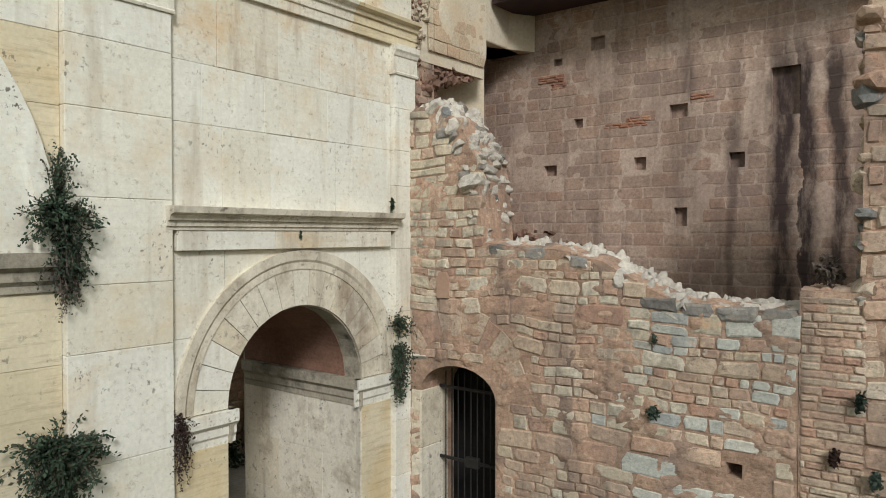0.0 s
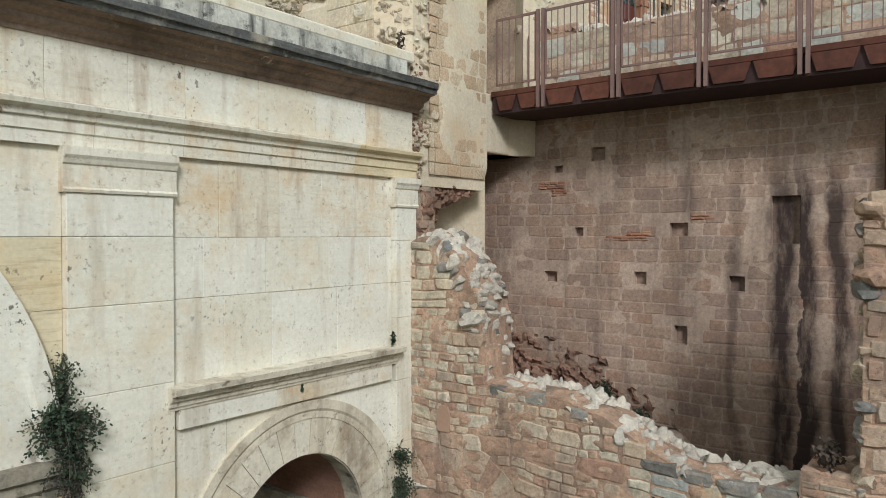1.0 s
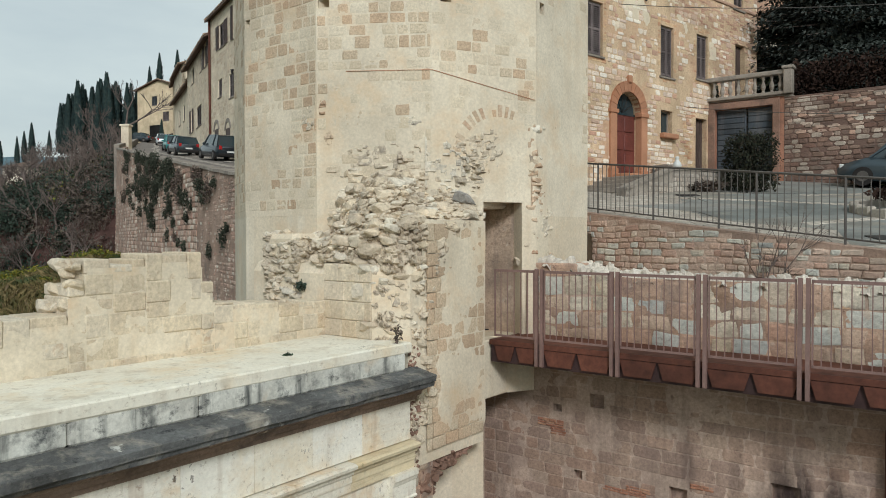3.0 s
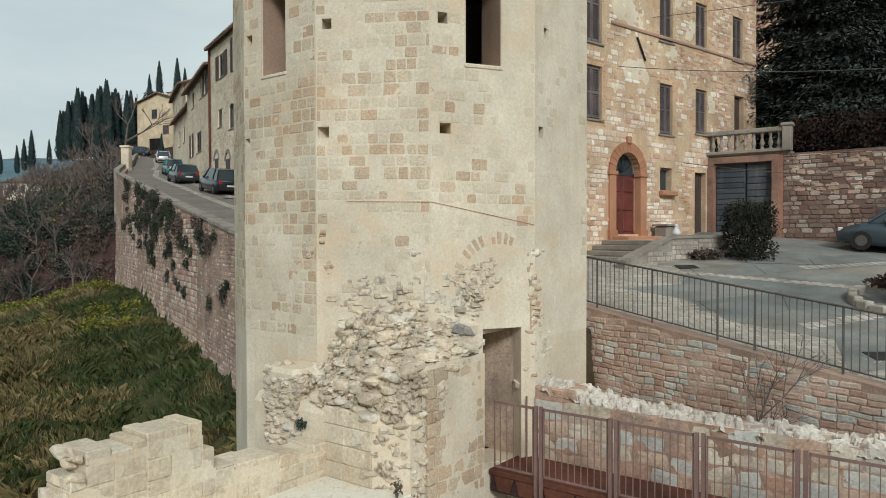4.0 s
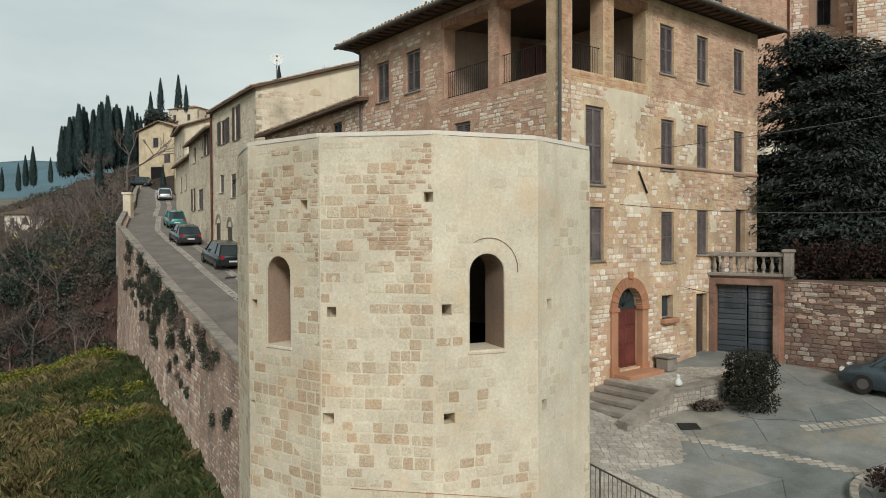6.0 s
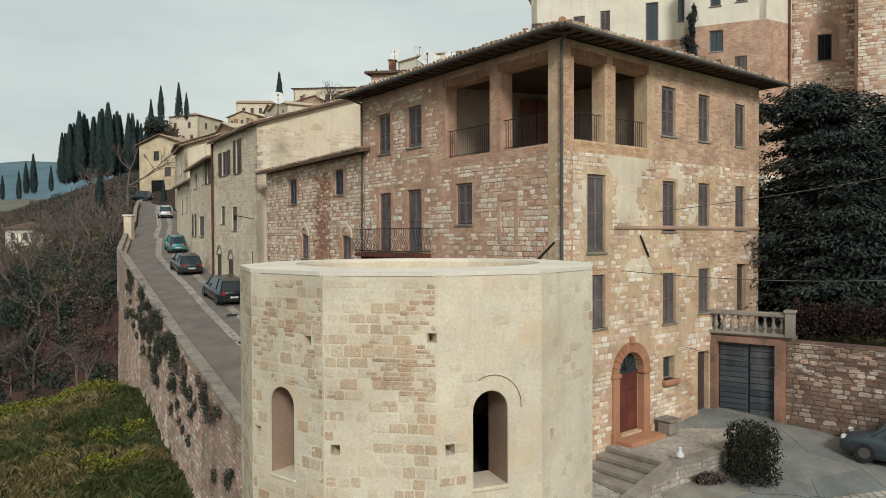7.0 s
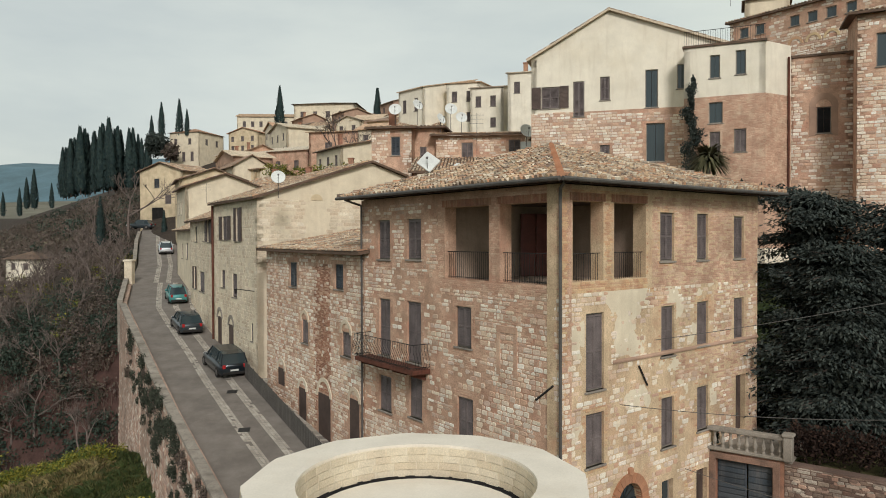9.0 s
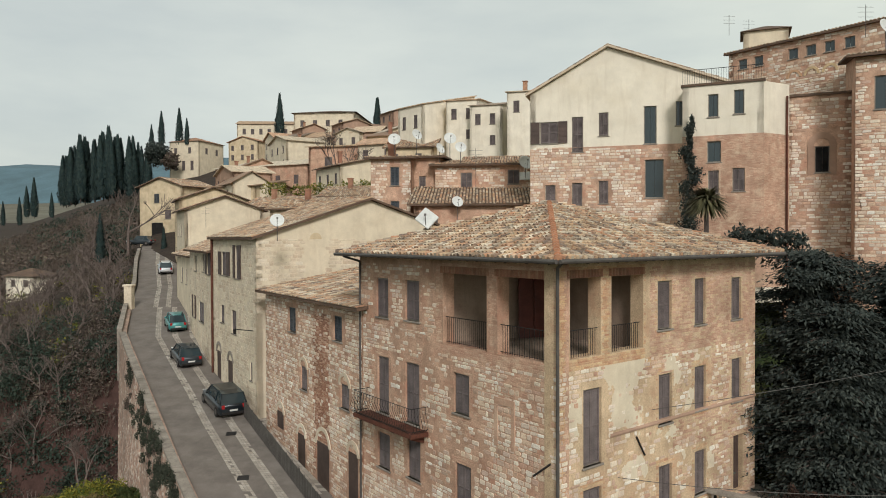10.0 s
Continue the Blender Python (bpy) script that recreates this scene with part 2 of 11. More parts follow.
BLUE_STONE = stone_mat("pale_weathered_stone", [(0.66, 0.64, 0.55), (0.55, 0.56, 0.50), (0.70, 0.67, 0.57), (0.47, 0.48, 0.45), (0.64, 0.57, 0.45)], grain=0.32, patch=0.25, bump=1.0, bump_size=0.035, stain=((0.20, 0.22, 0.22), 0.6, 1.6), spots=((0.55, 0.38, 0.26), 0.5, 5.0), pits=((0.24, 0.21, 0.18), 0.7, 8.0))
GREY_CAP = stone_mat("grey_lichened_stone", [(0.19, 0.195, 0.19), (0.26, 0.255, 0.24), (0.36, 0.34, 0.305), (0.23, 0.215, 0.195)], grain=0.4, patch=0.4, bump=1.0, bump_size=0.03, stain=((0.45, 0.36, 0.27), 0.75, 2.5), spots=((0.62, 0.61, 0.54), 0.85, 7.0), pits=((0.07, 0.07, 0.07), 0.7, 7.0))
LIME_CRUST = stone_mat("white_lime_crust", [(0.70, 0.645, 0.55), (0.62, 0.565, 0.48), (0.74, 0.69, 0.60)], grain=0.35, patch=0.28, bump=1.0, bump_size=0.03, stain=((0.24, 0.225, 0.21), 0.6, 2.0), spots=((0.76, 0.73, 0.66), 0.7, 4.0), pits=((0.24, 0.21, 0.18), 0.7, 7.0))
RUBBLE_PALE = stone_mat("pale_rubble", [(0.62, 0.57, 0.47), (0.52, 0.47, 0.37), (0.70, 0.66, 0.57), (0.58, 0.48, 0.34), (0.74, 0.71, 0.63), (0.42, 0.40, 0.36), (0.66, 0.60, 0.48)], grain=0.3, patch=0.2, bump=1.0, bump_size=0.03, stain=((0.13, 0.15, 0.15), 0.6, 1.8))
RUBBLE_CREAM = stone_mat("cream_rubble", [(0.67, 0.59, 0.45), (0.60, 0.52, 0.385), (0.71, 0.645, 0.515), (0.63, 0.52, 0.375), (0.68, 0.615, 0.49), (0.55, 0.475, 0.36)], grain=0.4, patch=0.3, broad=3.0, bump=1.0, bump_size=0.03, stain=((0.20, 0.18, 0.155), 0.8, 4.0), spots=((0.62, 0.37, 0.20), 0.7, 3.5), streak=((0.36, 0.29, 0.21), 0.6))
RUBBLE_PINK = stone_mat("pink_rubble", [(0.53, 0.32, 0.225), (0.60, 0.43, 0.31), (0.66, 0.55, 0.41), (0.50, 0.32, 0.23), (0.58, 0.44, 0.325), (0.69, 0.60, 0.465), (0.57, 0.37, 0.26), (0.62, 0.49, 0.36), (0.55, 0.39, 0.285)], grain=0.4, patch=0.3, bump=1.0, bump_size=0.035, stain=((0.15, 0.13, 0.12), 0.6, 1.1), spots=((0.70, 0.65, 0.54), 0.6, 6.0), streak=((0.14, 0.12, 0.11), 0.7), pits=((0.18, 0.12, 0.095), 0.85, 8.0))
MORTAR_PINK = stone_mat("pinkish_mortar", [(0.55, 0.38, 0.27)], grain=0.45, patch=0.42, broad=1.7, bump=1.0, bump_size=0.045, stain=((0.19, 0.155, 0.135), 0.7, 1.5), spots=((0.72, 0.66, 0.54), 0.7, 5.0), streak=((0.14, 0.115, 0.10), 0.75), bands=((0.46, 0.25, 0.165), 0.5), pits=((0.20, 0.13, 0.10), 0.9, 7.0))
BACKWALL = stone_mat("brown_ashlar", [(0.42, 0.29, 0.215), (0.46, 0.335, 0.255), (0.365, 0.26, 0.205), (0.49, 0.375, 0.29), (0.44, 0.29, 0.21), (0.40, 0.30, 0.245)], grain=0.42, patch=0.35, broad=0.6, bump=0.9, stain=((0.20, 0.145, 0.125), 0.65, 1.1), streak=((0.10, 0.07, 0.06), 0.6), spots=((0.55, 0.46, 0.38), 0.55, 5.0), pits=((0.16, 0.11, 0.09), 0.7, 9.0))
MORTAR_BROWN = stone_mat("brown_mortar", [(0.535, 0.41, 0.325)], grain=0.38, patch=0.35, broad=0.6, bump=0.9, stain=((0.27, 0.195, 0.16), 0.7, 1.1), streak=((0.10, 0.078, 0.066), 0.65), spots=((0.60, 0.50, 0.42), 0.5, 4.0), pits=((0.22, 0.155, 0.125), 0.7, 8.0))
RUNS = [(-2.95, 0.03, 0.5), (-2.35, 0.055, 0.96), (-2.05, 0.05, 0.97), (-1.62, 0.04, 0.9)]
add_runs(BACKWALL, RUNS)
add_runs(MORTAR_BROWN, RUNS)
HOUSE_STONE = stone_mat("house_rubble", [(0.78, 0.64, 0.475), (0.60, 0.375, 0.255), (0.88, 0.81, 0.67), (0.52, 0.30, 0.205), (0.92, 0.87, 0.76), (0.66, 0.48, 0.345), (0.85, 0.75, 0.59), (0.48, 0.315, 0.225), (0.90, 0.84, 0.71)], grain=0.32, patch=0.2, bump=1.0, bump_size=0.03, spots=((0.42, 0.31, 0.22), 0.5, 9.0), pits=((0.30, 0.20, 0.14), 0.7, 7.0))
HOUSE_MORTAR = stone_mat("house_mortar", [(0.61, 0.40, 0.28)], grain=0.45, patch=0.36, broad=1.2, bump=1.0, bump_size=0.03, stain=((0.48, 0.23, 0.15), 0.7, 0.9), spots=((0.76, 0.65, 0.50), 0.65, 5.0), streak=((0.31, 0.20, 0.145), 0.45), pits=((0.25, 0.145, 0.10), 0.8, 6.0))
HOUSE_OCHRE = stone_mat("ochre_house_mortar", [(0.66, 0.50, 0.325)], grain=0.42, patch=0.33, broad=0.8, bump=1.0, bump_size=0.03, stain=((0.52, 0.29, 0.18), 0.7, 0.6), spots=((0.80, 0.70, 0.52), 0.65, 4.0), streak=((0.37, 0.24, 0.16), 0.5), pits=((0.30, 0.185, 0.12), 0.75, 5.0))
WALL_PINK = stone_mat("street_wall_stone", [(0.46, 0.275, 0.205), (0.54, 0.37, 0.28), (0.64, 0.54, 0.44), (0.42, 0.27, 0.205), (0.72, 0.66, 0.55), (0.50, 0.33, 0.245), (0.38, 0.255, 0.20), (0.60, 0.46, 0.36)], grain=0.32, patch=0.28, bump=1.0, bump_size=0.03, stain=((0.17, 0.14, 0.12), 0.55, 0.9), pits=((0.20, 0.135, 0.105), 0.6, 6.0))
WALL_PINK_MORTAR = stone_mat("street_wall_mortar", [(0.42, 0.30, 0.23)], grain=0.35, patch=0.35, bump=1.0, bump_size=0.03, stain=((0.17, 0.135, 0.11), 0.65, 0.9), spots=((0.60, 0.54, 0.45), 0.5, 4.0), pits=((0.18, 0.12, 0.095), 0.7, 6.0))
# stone colours lowered to hold the shade of the conifers on this wall
GARDEN_STONE_SHADED = stone_mat("shaded_garden_wall_stone", [(0.21, 0.125, 0.095), (0.27, 0.18, 0.14), (0.18, 0.12, 0.095), (0.44, 0.38, 0.31), (0.24, 0.15, 0.11), (0.37, 0.29, 0.225), (0.50, 0.445, 0.37)], grain=0.38, patch=0.35, bump=1.0, bump_size=0.03, stain=((0.075, 0.06, 0.052), 0.7, 0.9), pits=((0.09, 0.06, 0.048), 0.7, 7.0))
BRICK = stone_mat("ochre_brick", [(0.66, 0.46, 0.255), (0.56, 0.31, 0.18), (0.70, 0.53, 0.31), (0.50, 0.265, 0.16), (0.62, 0.40, 0.235)], grain=0.3, patch=0.25, bump=0.8, stain=((0.70, 0.57, 0.38), 0.5, 1.6), streak=((0.33, 0.21, 0.14), 0.4), pits=((0.30, 0.18, 0.12), 0.7, 8.0))
BRICK_ROSE = stone_mat("rose_brick", [(0.57, 0.365, 0.255), (0.49, 0.29, 0.20), (0.63, 0.43, 0.305), (0.53, 0.315, 0.22), (0.66, 0.49, 0.35)], grain=0.32, patch=0.3, bump=0.8, stain=((0.66, 0.52, 0.37), 0.55, 1.4), streak=((0.30, 0.19, 0.135), 0.4), pits=((0.28, 0.165, 0.12), 0.65, 8.0))
BRICK_RED = stone_mat("red_brick", [(0.40, 0.20, 0.125), (0.34, 0.165, 0.11), (0.46, 0.27, 0.17)], grain=0.3, patch=0.3, bump=0.6, stain=((0.12, 0.08, 0.06), 0.6, 1.2))
PLASTER_OCHRE = stone_mat("ochre_plaster", [(0.66, 0.54, 0.36)], grain=0.12, patch=0.25, bump=0.4, stain=((0.42, 0.29, 0.18), 0.5, 0.6), streak=((0.44, 0.33, 0.22), 0.4))
PLASTER_CREAM = stone_mat("cream_plaster", [(0.71, 0.62, 0.465)], grain=0.15, patch=0.16, bump=0.4, stain=((0.54, 0.43, 0.30), 0.35, 0.5), streak=((0.50, 0.40, 0.28), 0.4))
PLASTER_WHITE = stone_mat("whitish_plaster", [(0.80, 0.735, 0.60)], grain=0.1, patch=0.12, bump=0.3, stain=((0.62, 0.53, 0.38), 0.35, 0.35), streak=((0.58, 0.50, 0.38), 0.4))
PLASTER_PINK = stone_mat("pink_plaster", [(0.42, 0.28, 0.20)], grain=0.12, patch=0.25, bump=0.4, stain=((0.30, 0.20, 0.15), 0.5, 0.6))
TILE = stone_mat("old_roof_tile", [(0.44, 0.27, 0.165), (0.60, 0.45, 0.29), (0.30, 0.195, 0.135), (0.54, 0.29, 0.165), (0.70, 0.59, 0.43), (0.17, 0.125, 0.10), (0.58, 0.39, 0.235), (0.38, 0.28, 0.20), (0.74, 0.65, 0.50), (0.24, 0.17, 0.13)], grain=0.38, patch=0.3, bump=0.7, stain=((0.10, 0.085, 0.07), 0.75, 2.4), spots=((0.72, 0.66, 0.52), 0.5, 7.0))
WOOD_DARK = plain_mat("dark_wood", (0.075, 0.05, 0.04), 0.65, grain=0.3)
SHUTTER = plain_mat("brown_shutter", (0.145, 0.118, 0.112), 0.6, grain=0.3)
SHUTTER_BLUE = stone_mat("weathered_blue_slats", [(0.055, 0.07, 0.085), (0.09, 0.10, 0.11), (0.04, 0.05, 0.06)], rough=0.7, grain=0.35, patch=0.3, bump=0.3, streak=((0.16, 0.15, 0.14), 0.6))
DOOR_RED = plain_mat("red_brown_door", (0.135, 0.038, 0.028), 0.5, grain=0.25)
TERRACOTTA = stone_mat("terracotta_portal", [(0.42, 0.20, 0.11), (0.46, 0.24, 0.14), (0.38, 0.19, 0.11)], grain=0.2, patch=0.2, bump=0.4)
IRON = plain_mat("dark_iron", (0.035, 0.032, 0.03), 0.6, 0.5, grain=0.3)
CORTEN = plain_mat("rusty_steel", (0.115, 0.042, 0.026), 0.75, 0.2, grain=0.4, fine=8.0)
RAIL_STEEL = plain_mat("brown_painted_steel", (0.235, 0.15, 0.13), 0.6, 0.3, grain=0.15)
RAIL_GREY = plain_mat("grey_steel", (0.11, 0.10, 0.09), 0.6, 0.4, grain=0.2)
# near-black: paints shade inside openings and gaps, also colours tyres and bumpers
SHADE_AND_RUBBER = plain_mat("painted_shade_and_rubber", (0.018, 0.016, 0.015), 0.95, grain=0.3)
ASPHALT = stone_mat("worn_asphalt", [(0.20, 0.175, 0.152)], grain=0.25, patch=0.25, bump=0.4, fine=40, stain=((0.12, 0.105, 0.092), 0.6, 0.5))
# dirt-stained, and darkened further to paint the shade between tile rows
TILE_CHANNEL = stone_mat("dirty_shaded_tile_channel", [(0.15, 0.10, 0.07)], grain=0.4, patch=0.3, bump=0.5, stain=((0.07, 0.055, 0.045), 0.7, 2.0))
PAVER = stone_mat("stone_setts", [(0.40, 0.36, 0.305), (0.46, 0.42, 0.36), (0.355, 0.32, 0.27), (0.52, 0.475, 0.405), (0.42, 0.37, 0.305)], grain=0.3, patch=0.3, bump=0.7, stain=((0.20, 0.18, 0.155), 0.55, 0.9))
PAVING_GREY = stone_mat("grey_slabs", [(0.20, 0.215, 0.20), (0.25, 0.25, 0.23), (0.18, 0.195, 0.185), (0.29, 0.265, 0.22)], grain=0.3, patch=0.35, bump=0.5, stain=((0.30, 0.26, 0.20), 0.6, 0.7), spots=((0.09, 0.085, 0.075), 0.6, 6.0))
CONCRETE = stone_mat("weathered_concrete", [(0.31, 0.275, 0.23)], grain=0.3, patch=0.35, bump=0.6, stain=((0.12, 0.105, 0.09), 0.65, 1.5), spots=((0.45, 0.41, 0.35), 0.5, 6.0), pits=((0.13, 0.11, 0.09), 0.6, 8.0))
WHITE_METAL = plain_mat("white_metal", (0.60, 0.61, 0.58), 0.5, grain=0.12)
LEAF_IVY = leaf_mat("ivy_leaves", [(0.022, 0.036, 0.026), (0.042, 0.060, 0.042), (0.030, 0.046, 0.034), (0.065, 0.078, 0.056)])
# cypress green, greyed and lightened with the haze of its distance
LEAF_CYPRESS_HAZY = leaf_mat("hazy_cypress_foliage", [(0.022, 0.040, 0.042), (0.037, 0.060, 0.057), (0.054, 0.077, 0.065)])
LEAF_CEDAR = leaf_mat("dark_evergreen", [(0.022, 0.030, 0.028), (0.040, 0.050, 0.043), (0.070, 0.080, 0.066), (0.030, 0.040, 0.036)], 0.75)
LEAF_GREY = leaf_mat("grey_green_wall_plant", [(0.030, 0.038, 0.026), (0.050, 0.058, 0.040), (0.075, 0.078, 0.056), (0.022, 0.030, 0.020)], 0.9)
LEAF_DRY = leaf_mat("dry_twigs", [(0.105, 0.076, 0.064), (0.145, 0.11, 0.086), (0.075, 0.058, 0.050), (0.125, 0.11, 0.072)])
LEAF_YELLOW = leaf_mat("yellow_shrub", [(0.16, 0.15, 0.02), (0.24, 0.21, 0.03), (0.10, 0.12, 0.02), (0.06, 0.09, 0.02)])
LEAF_GRASS = leaf_mat("meadow_grass", [(0.028, 0.046, 0.014), (0.045, 0.062, 0.018), (0.085, 0.085, 0.03), (0.032, 0.052, 0.016)])
LEAF_STRAW = leaf_mat("straw_grass", [(0.17, 0.13, 0.055), (0.23, 0.18, 0.08), (0.12, 0.10, 0.04), (0.08, 0.08, 0.025), (0.15, 0.10, 0.05)])
LEAF_RED = leaf_mat("reddish_hedge", [(0.034, 0.019, 0.015), (0.024, 0.015, 0.012), (0.055, 0.032, 0.022)], 0.95)
BARK = plain_mat("grey_bark", (0.095, 0.074, 0.062), 0.9, grain=0.3, fine=30)


def ground_mat():
    m, n, l, b = node_mat("meadow_and_earth")
    c = ramp(n, l, noise_tex(n, l, 0.25, 8.0, 0.65), [(0.30, (0.020, 0.032, 0.013)), (0.48, (0.038, 0.050, 0.018)), (0.60, (0.085, 0.075, 0.035)), (0.75, (0.032, 0.042, 0.016))])
    c = mix(n, l, 1.0, c, ramp(n, l, noise_tex(n, l, 6.0, 6.0, 0.7), [(0.3, (0.6,) * 3), (0.7, (1.35,) * 3)]), "MULTIPLY")
    g = n.new("ShaderNodeNewGeometry")
    sx = n.new("ShaderNodeSeparateXYZ"); l.new(g.outputs["Normal"], sx.inputs[0])
    steep = ramp(n, l, sx.outputs[2], [(0.62, (1, 1, 1)), (0.80, (0, 0, 0))])
    earth = ramp(n, l, noise_tex(n, l, 0.8, 8.0, 0.7), [(0.3, (0.040, 0.024, 0.020)), (0.6, (0.085, 0.050, 0.042)), (0.8, (0.045, 0.04, 0.03))])
    sp = n.new("ShaderNodeSeparateXYZ"); l.new(g.outputs["Position"], sp.inputs[0])
    woods = n.new("ShaderNodeMapRange"); woods.inputs["From Min"].default_value, woods.inputs["From Max"].default_value = 54.0, 62.0
    l.new(sp.outputs[1], woods.inputs[0])
    litter = ramp(n, l, noise_tex(n, l, 0.5, 8.0, 0.7), [(0.3, (0.028, 0.024, 0.020)), (0.55, (0.058, 0.044, 0.035)), (0.75, (0.030, 0.034, 0.020))])
    c = mix(n, l, woods.outputs[0], c, litter)
    c = mix(n, l, steep, c, earth)
    l.new(c, b.inputs["Base Color"]); b.inputs["Roughness"].default_value = 0.95; b.inputs["Specular IOR Level"].default_value = 0.1
    bp = n.new("ShaderNodeBump"); bp.inputs["Strength"].default_value, bp.inputs["Distance"].default_value = 0.8, 0.08
    l.new(noise_tex(n, l, 5.0, 8.0, 0.75), bp.inputs["Height"]); l.new(bp.outputs[0], b.inputs["Normal"])
    return m


COPING = stone_mat("pale_pinkish_coping", [(0.73, 0.665, 0.565)], grain=0.10, patch=0.10, bump=0.2, stain=((0.62, 0.54, 0.43), 0.5, 0.7), spots=((0.50, 0.42, 0.33), 0.4, 5.0))
GROUND = ground_mat()
# the blue is distance haze put into the hill's colour
HILL = stone_mat("hazy_wooded_hill", [(0.10, 0.165, 0.195)], grain=0.2, fine=0.15, broad=0.01, patch=0.25, bump=0.0)
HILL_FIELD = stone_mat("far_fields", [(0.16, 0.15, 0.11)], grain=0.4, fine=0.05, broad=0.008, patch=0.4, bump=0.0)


def glass_mat():
    m, n, l, b = node_mat("window_glass")
    b.inputs["Base Color"].default_value = (0.03, 0.045, 0.05, 1)
    b.inputs["Roughness"].default_value, b.inputs["Specular IOR Level"].default_value = 0.08, 0.7
    return m


GLASS = glass_mat()


def car_paint(name, col):
    m, n, l, b = node_mat(name)
    b.inputs["Base Color"].default_value = (*col, 1)
    b.inputs["Roughness"].default_value, b.inputs["Metallic"].default_value, b.inputs["Coat Weight"].default_value = 0.35, 0.4, 0.6
    return m


# ---------- mesh helpers ----------
class Mesh:
    """Collects vertices and faces for one mesh."""

    def __init__(self, m=None):
        self.v, self.f, self.m = [], [], m or Matrix()

    def pt(self, p):
        self.v.append(tuple(self.m @ Vector(p)))
        return len(self.v) - 1

    def face(self, pts):
        self.f.append([self.pt(p) for p in pts])

    def grid(self, rows, closed=False):
        """Rows of points of equal length, joined into quads."""
        ids = [[self.pt(p) for p in r] for r in rows]
        k = len(ids[0])
        for a, b in zip(ids, ids[1:]):
            for i in range(k if closed else k - 1):
                j = (i + 1) % k
                self.f.append([a[i], a[j], b[j], b[i]])
        return ids

    def box(self, x0, x1, y0, y1, z0, z1, c=0.0):
        if c <= 0:
            p = [self.pt((x, y, z)) for z in (z0, z1) for x, y in ((x0, y0), (x1, y0), (x1, y1), (x0, y1))]
            self.f += [[p[i] for i in q] for q in ((3, 2, 1, 0), (4, 5, 6, 7), (0, 1, 5, 4), (1, 2, 6, 5), (2, 3, 7, 6), (3, 0, 4, 7))]
            return
        c = min(c, (x1 - x0) * 0.45, (y1 - y0) * 0.45, (z1 - z0) * 0.45)
        ring = lambda d: ((x0 + d + c, y0 + d), (x1 - d - c, y0 + d), (x1 - d, y0 + d + c), (x1 - d, y1 - d - c), (x1 - d - c, y1 - d), (x0 + d + c, y1 - d), (x0 + d, y1 - d - c), (x0 + d, y0 + d + c))
        ids = self.grid([[(*q, z) for q in ring(d)] for z, d in ((z0, c * 0.7), (z0 + c, 0), (z1 - c, 0), (z1, c * 0.7))], True)
        self.f.append(ids[0][::-1]); self.f.append(ids[-1])

    def extrude(self, prof, x0, x1):
        """A closed outline of (y, z), drawn out along x."""
        ids = self.grid([[(x, y, z) for y, z in prof] for x in (x0, x1)], True)
        self.f.append(ids[0][::-1]); self.f.append(ids[1])

    def tube(self, p, q, r0, r1=None, k=6, cap=True):
        p, q = Vector(p), Vector(q)
        r1 = r0 if r1 is None else r1
        d = (q - p).normalized()
        u = d.orthogonal().normalized(); w = d.cross(u)
        rows = [[c + r * (math.cos(2 * math.pi * i / k) * u + math.sin(2 * math.pi * i / k) * w) for i in range(k)] for c, r in ((p, r0), (q, r1))]
        ids = self.grid(rows, True)
        if cap:
            self.f.append(ids[0][::-1]); self.f.append(ids[1])

    def lathe(self, prof, c, k=10):
        """An outline of (radius, z) turned round the upright through c."""
        ids = self.grid([[(c[0] + r * math.cos(2 * math.pi * i / k), c[1] + r * math.sin(2 * math.pi * i / k), c[2] + z) for i in range(k)] for r, z in prof], True)
        self.f.append(ids[0][::-1]); self.f.append(ids[-1])

    def data(self, name, mat, smooth=False):
        d = bpy.data.meshes.new(name)
        d.from_pydata(self.v, [], self.f)
        d.materials.append(mat)
        if smooth:
            d.polygons.foreach_set("use_smooth", [True] * len(d.polygons))
        d.update()
        return d


def part(name, bm, mat, parent=None, label="", smooth=False):
    """Links a Mesh as one object, under a thing where parent is given."""
    ob = new(name, bm.data(name, mat, smooth))
    ob.parent = parent
    if label:
        ob["label"] = label
    return ob


def thing(name, label, category, group="", kind=""):
    return tagged(new(name), label, category, group, kind)


def frame_at(x, y, turn, z=0.0):
    """A facade's own axes: x along it to the right, y into it, z up."""
    return pose(x, y, z, 0, 0, turn)


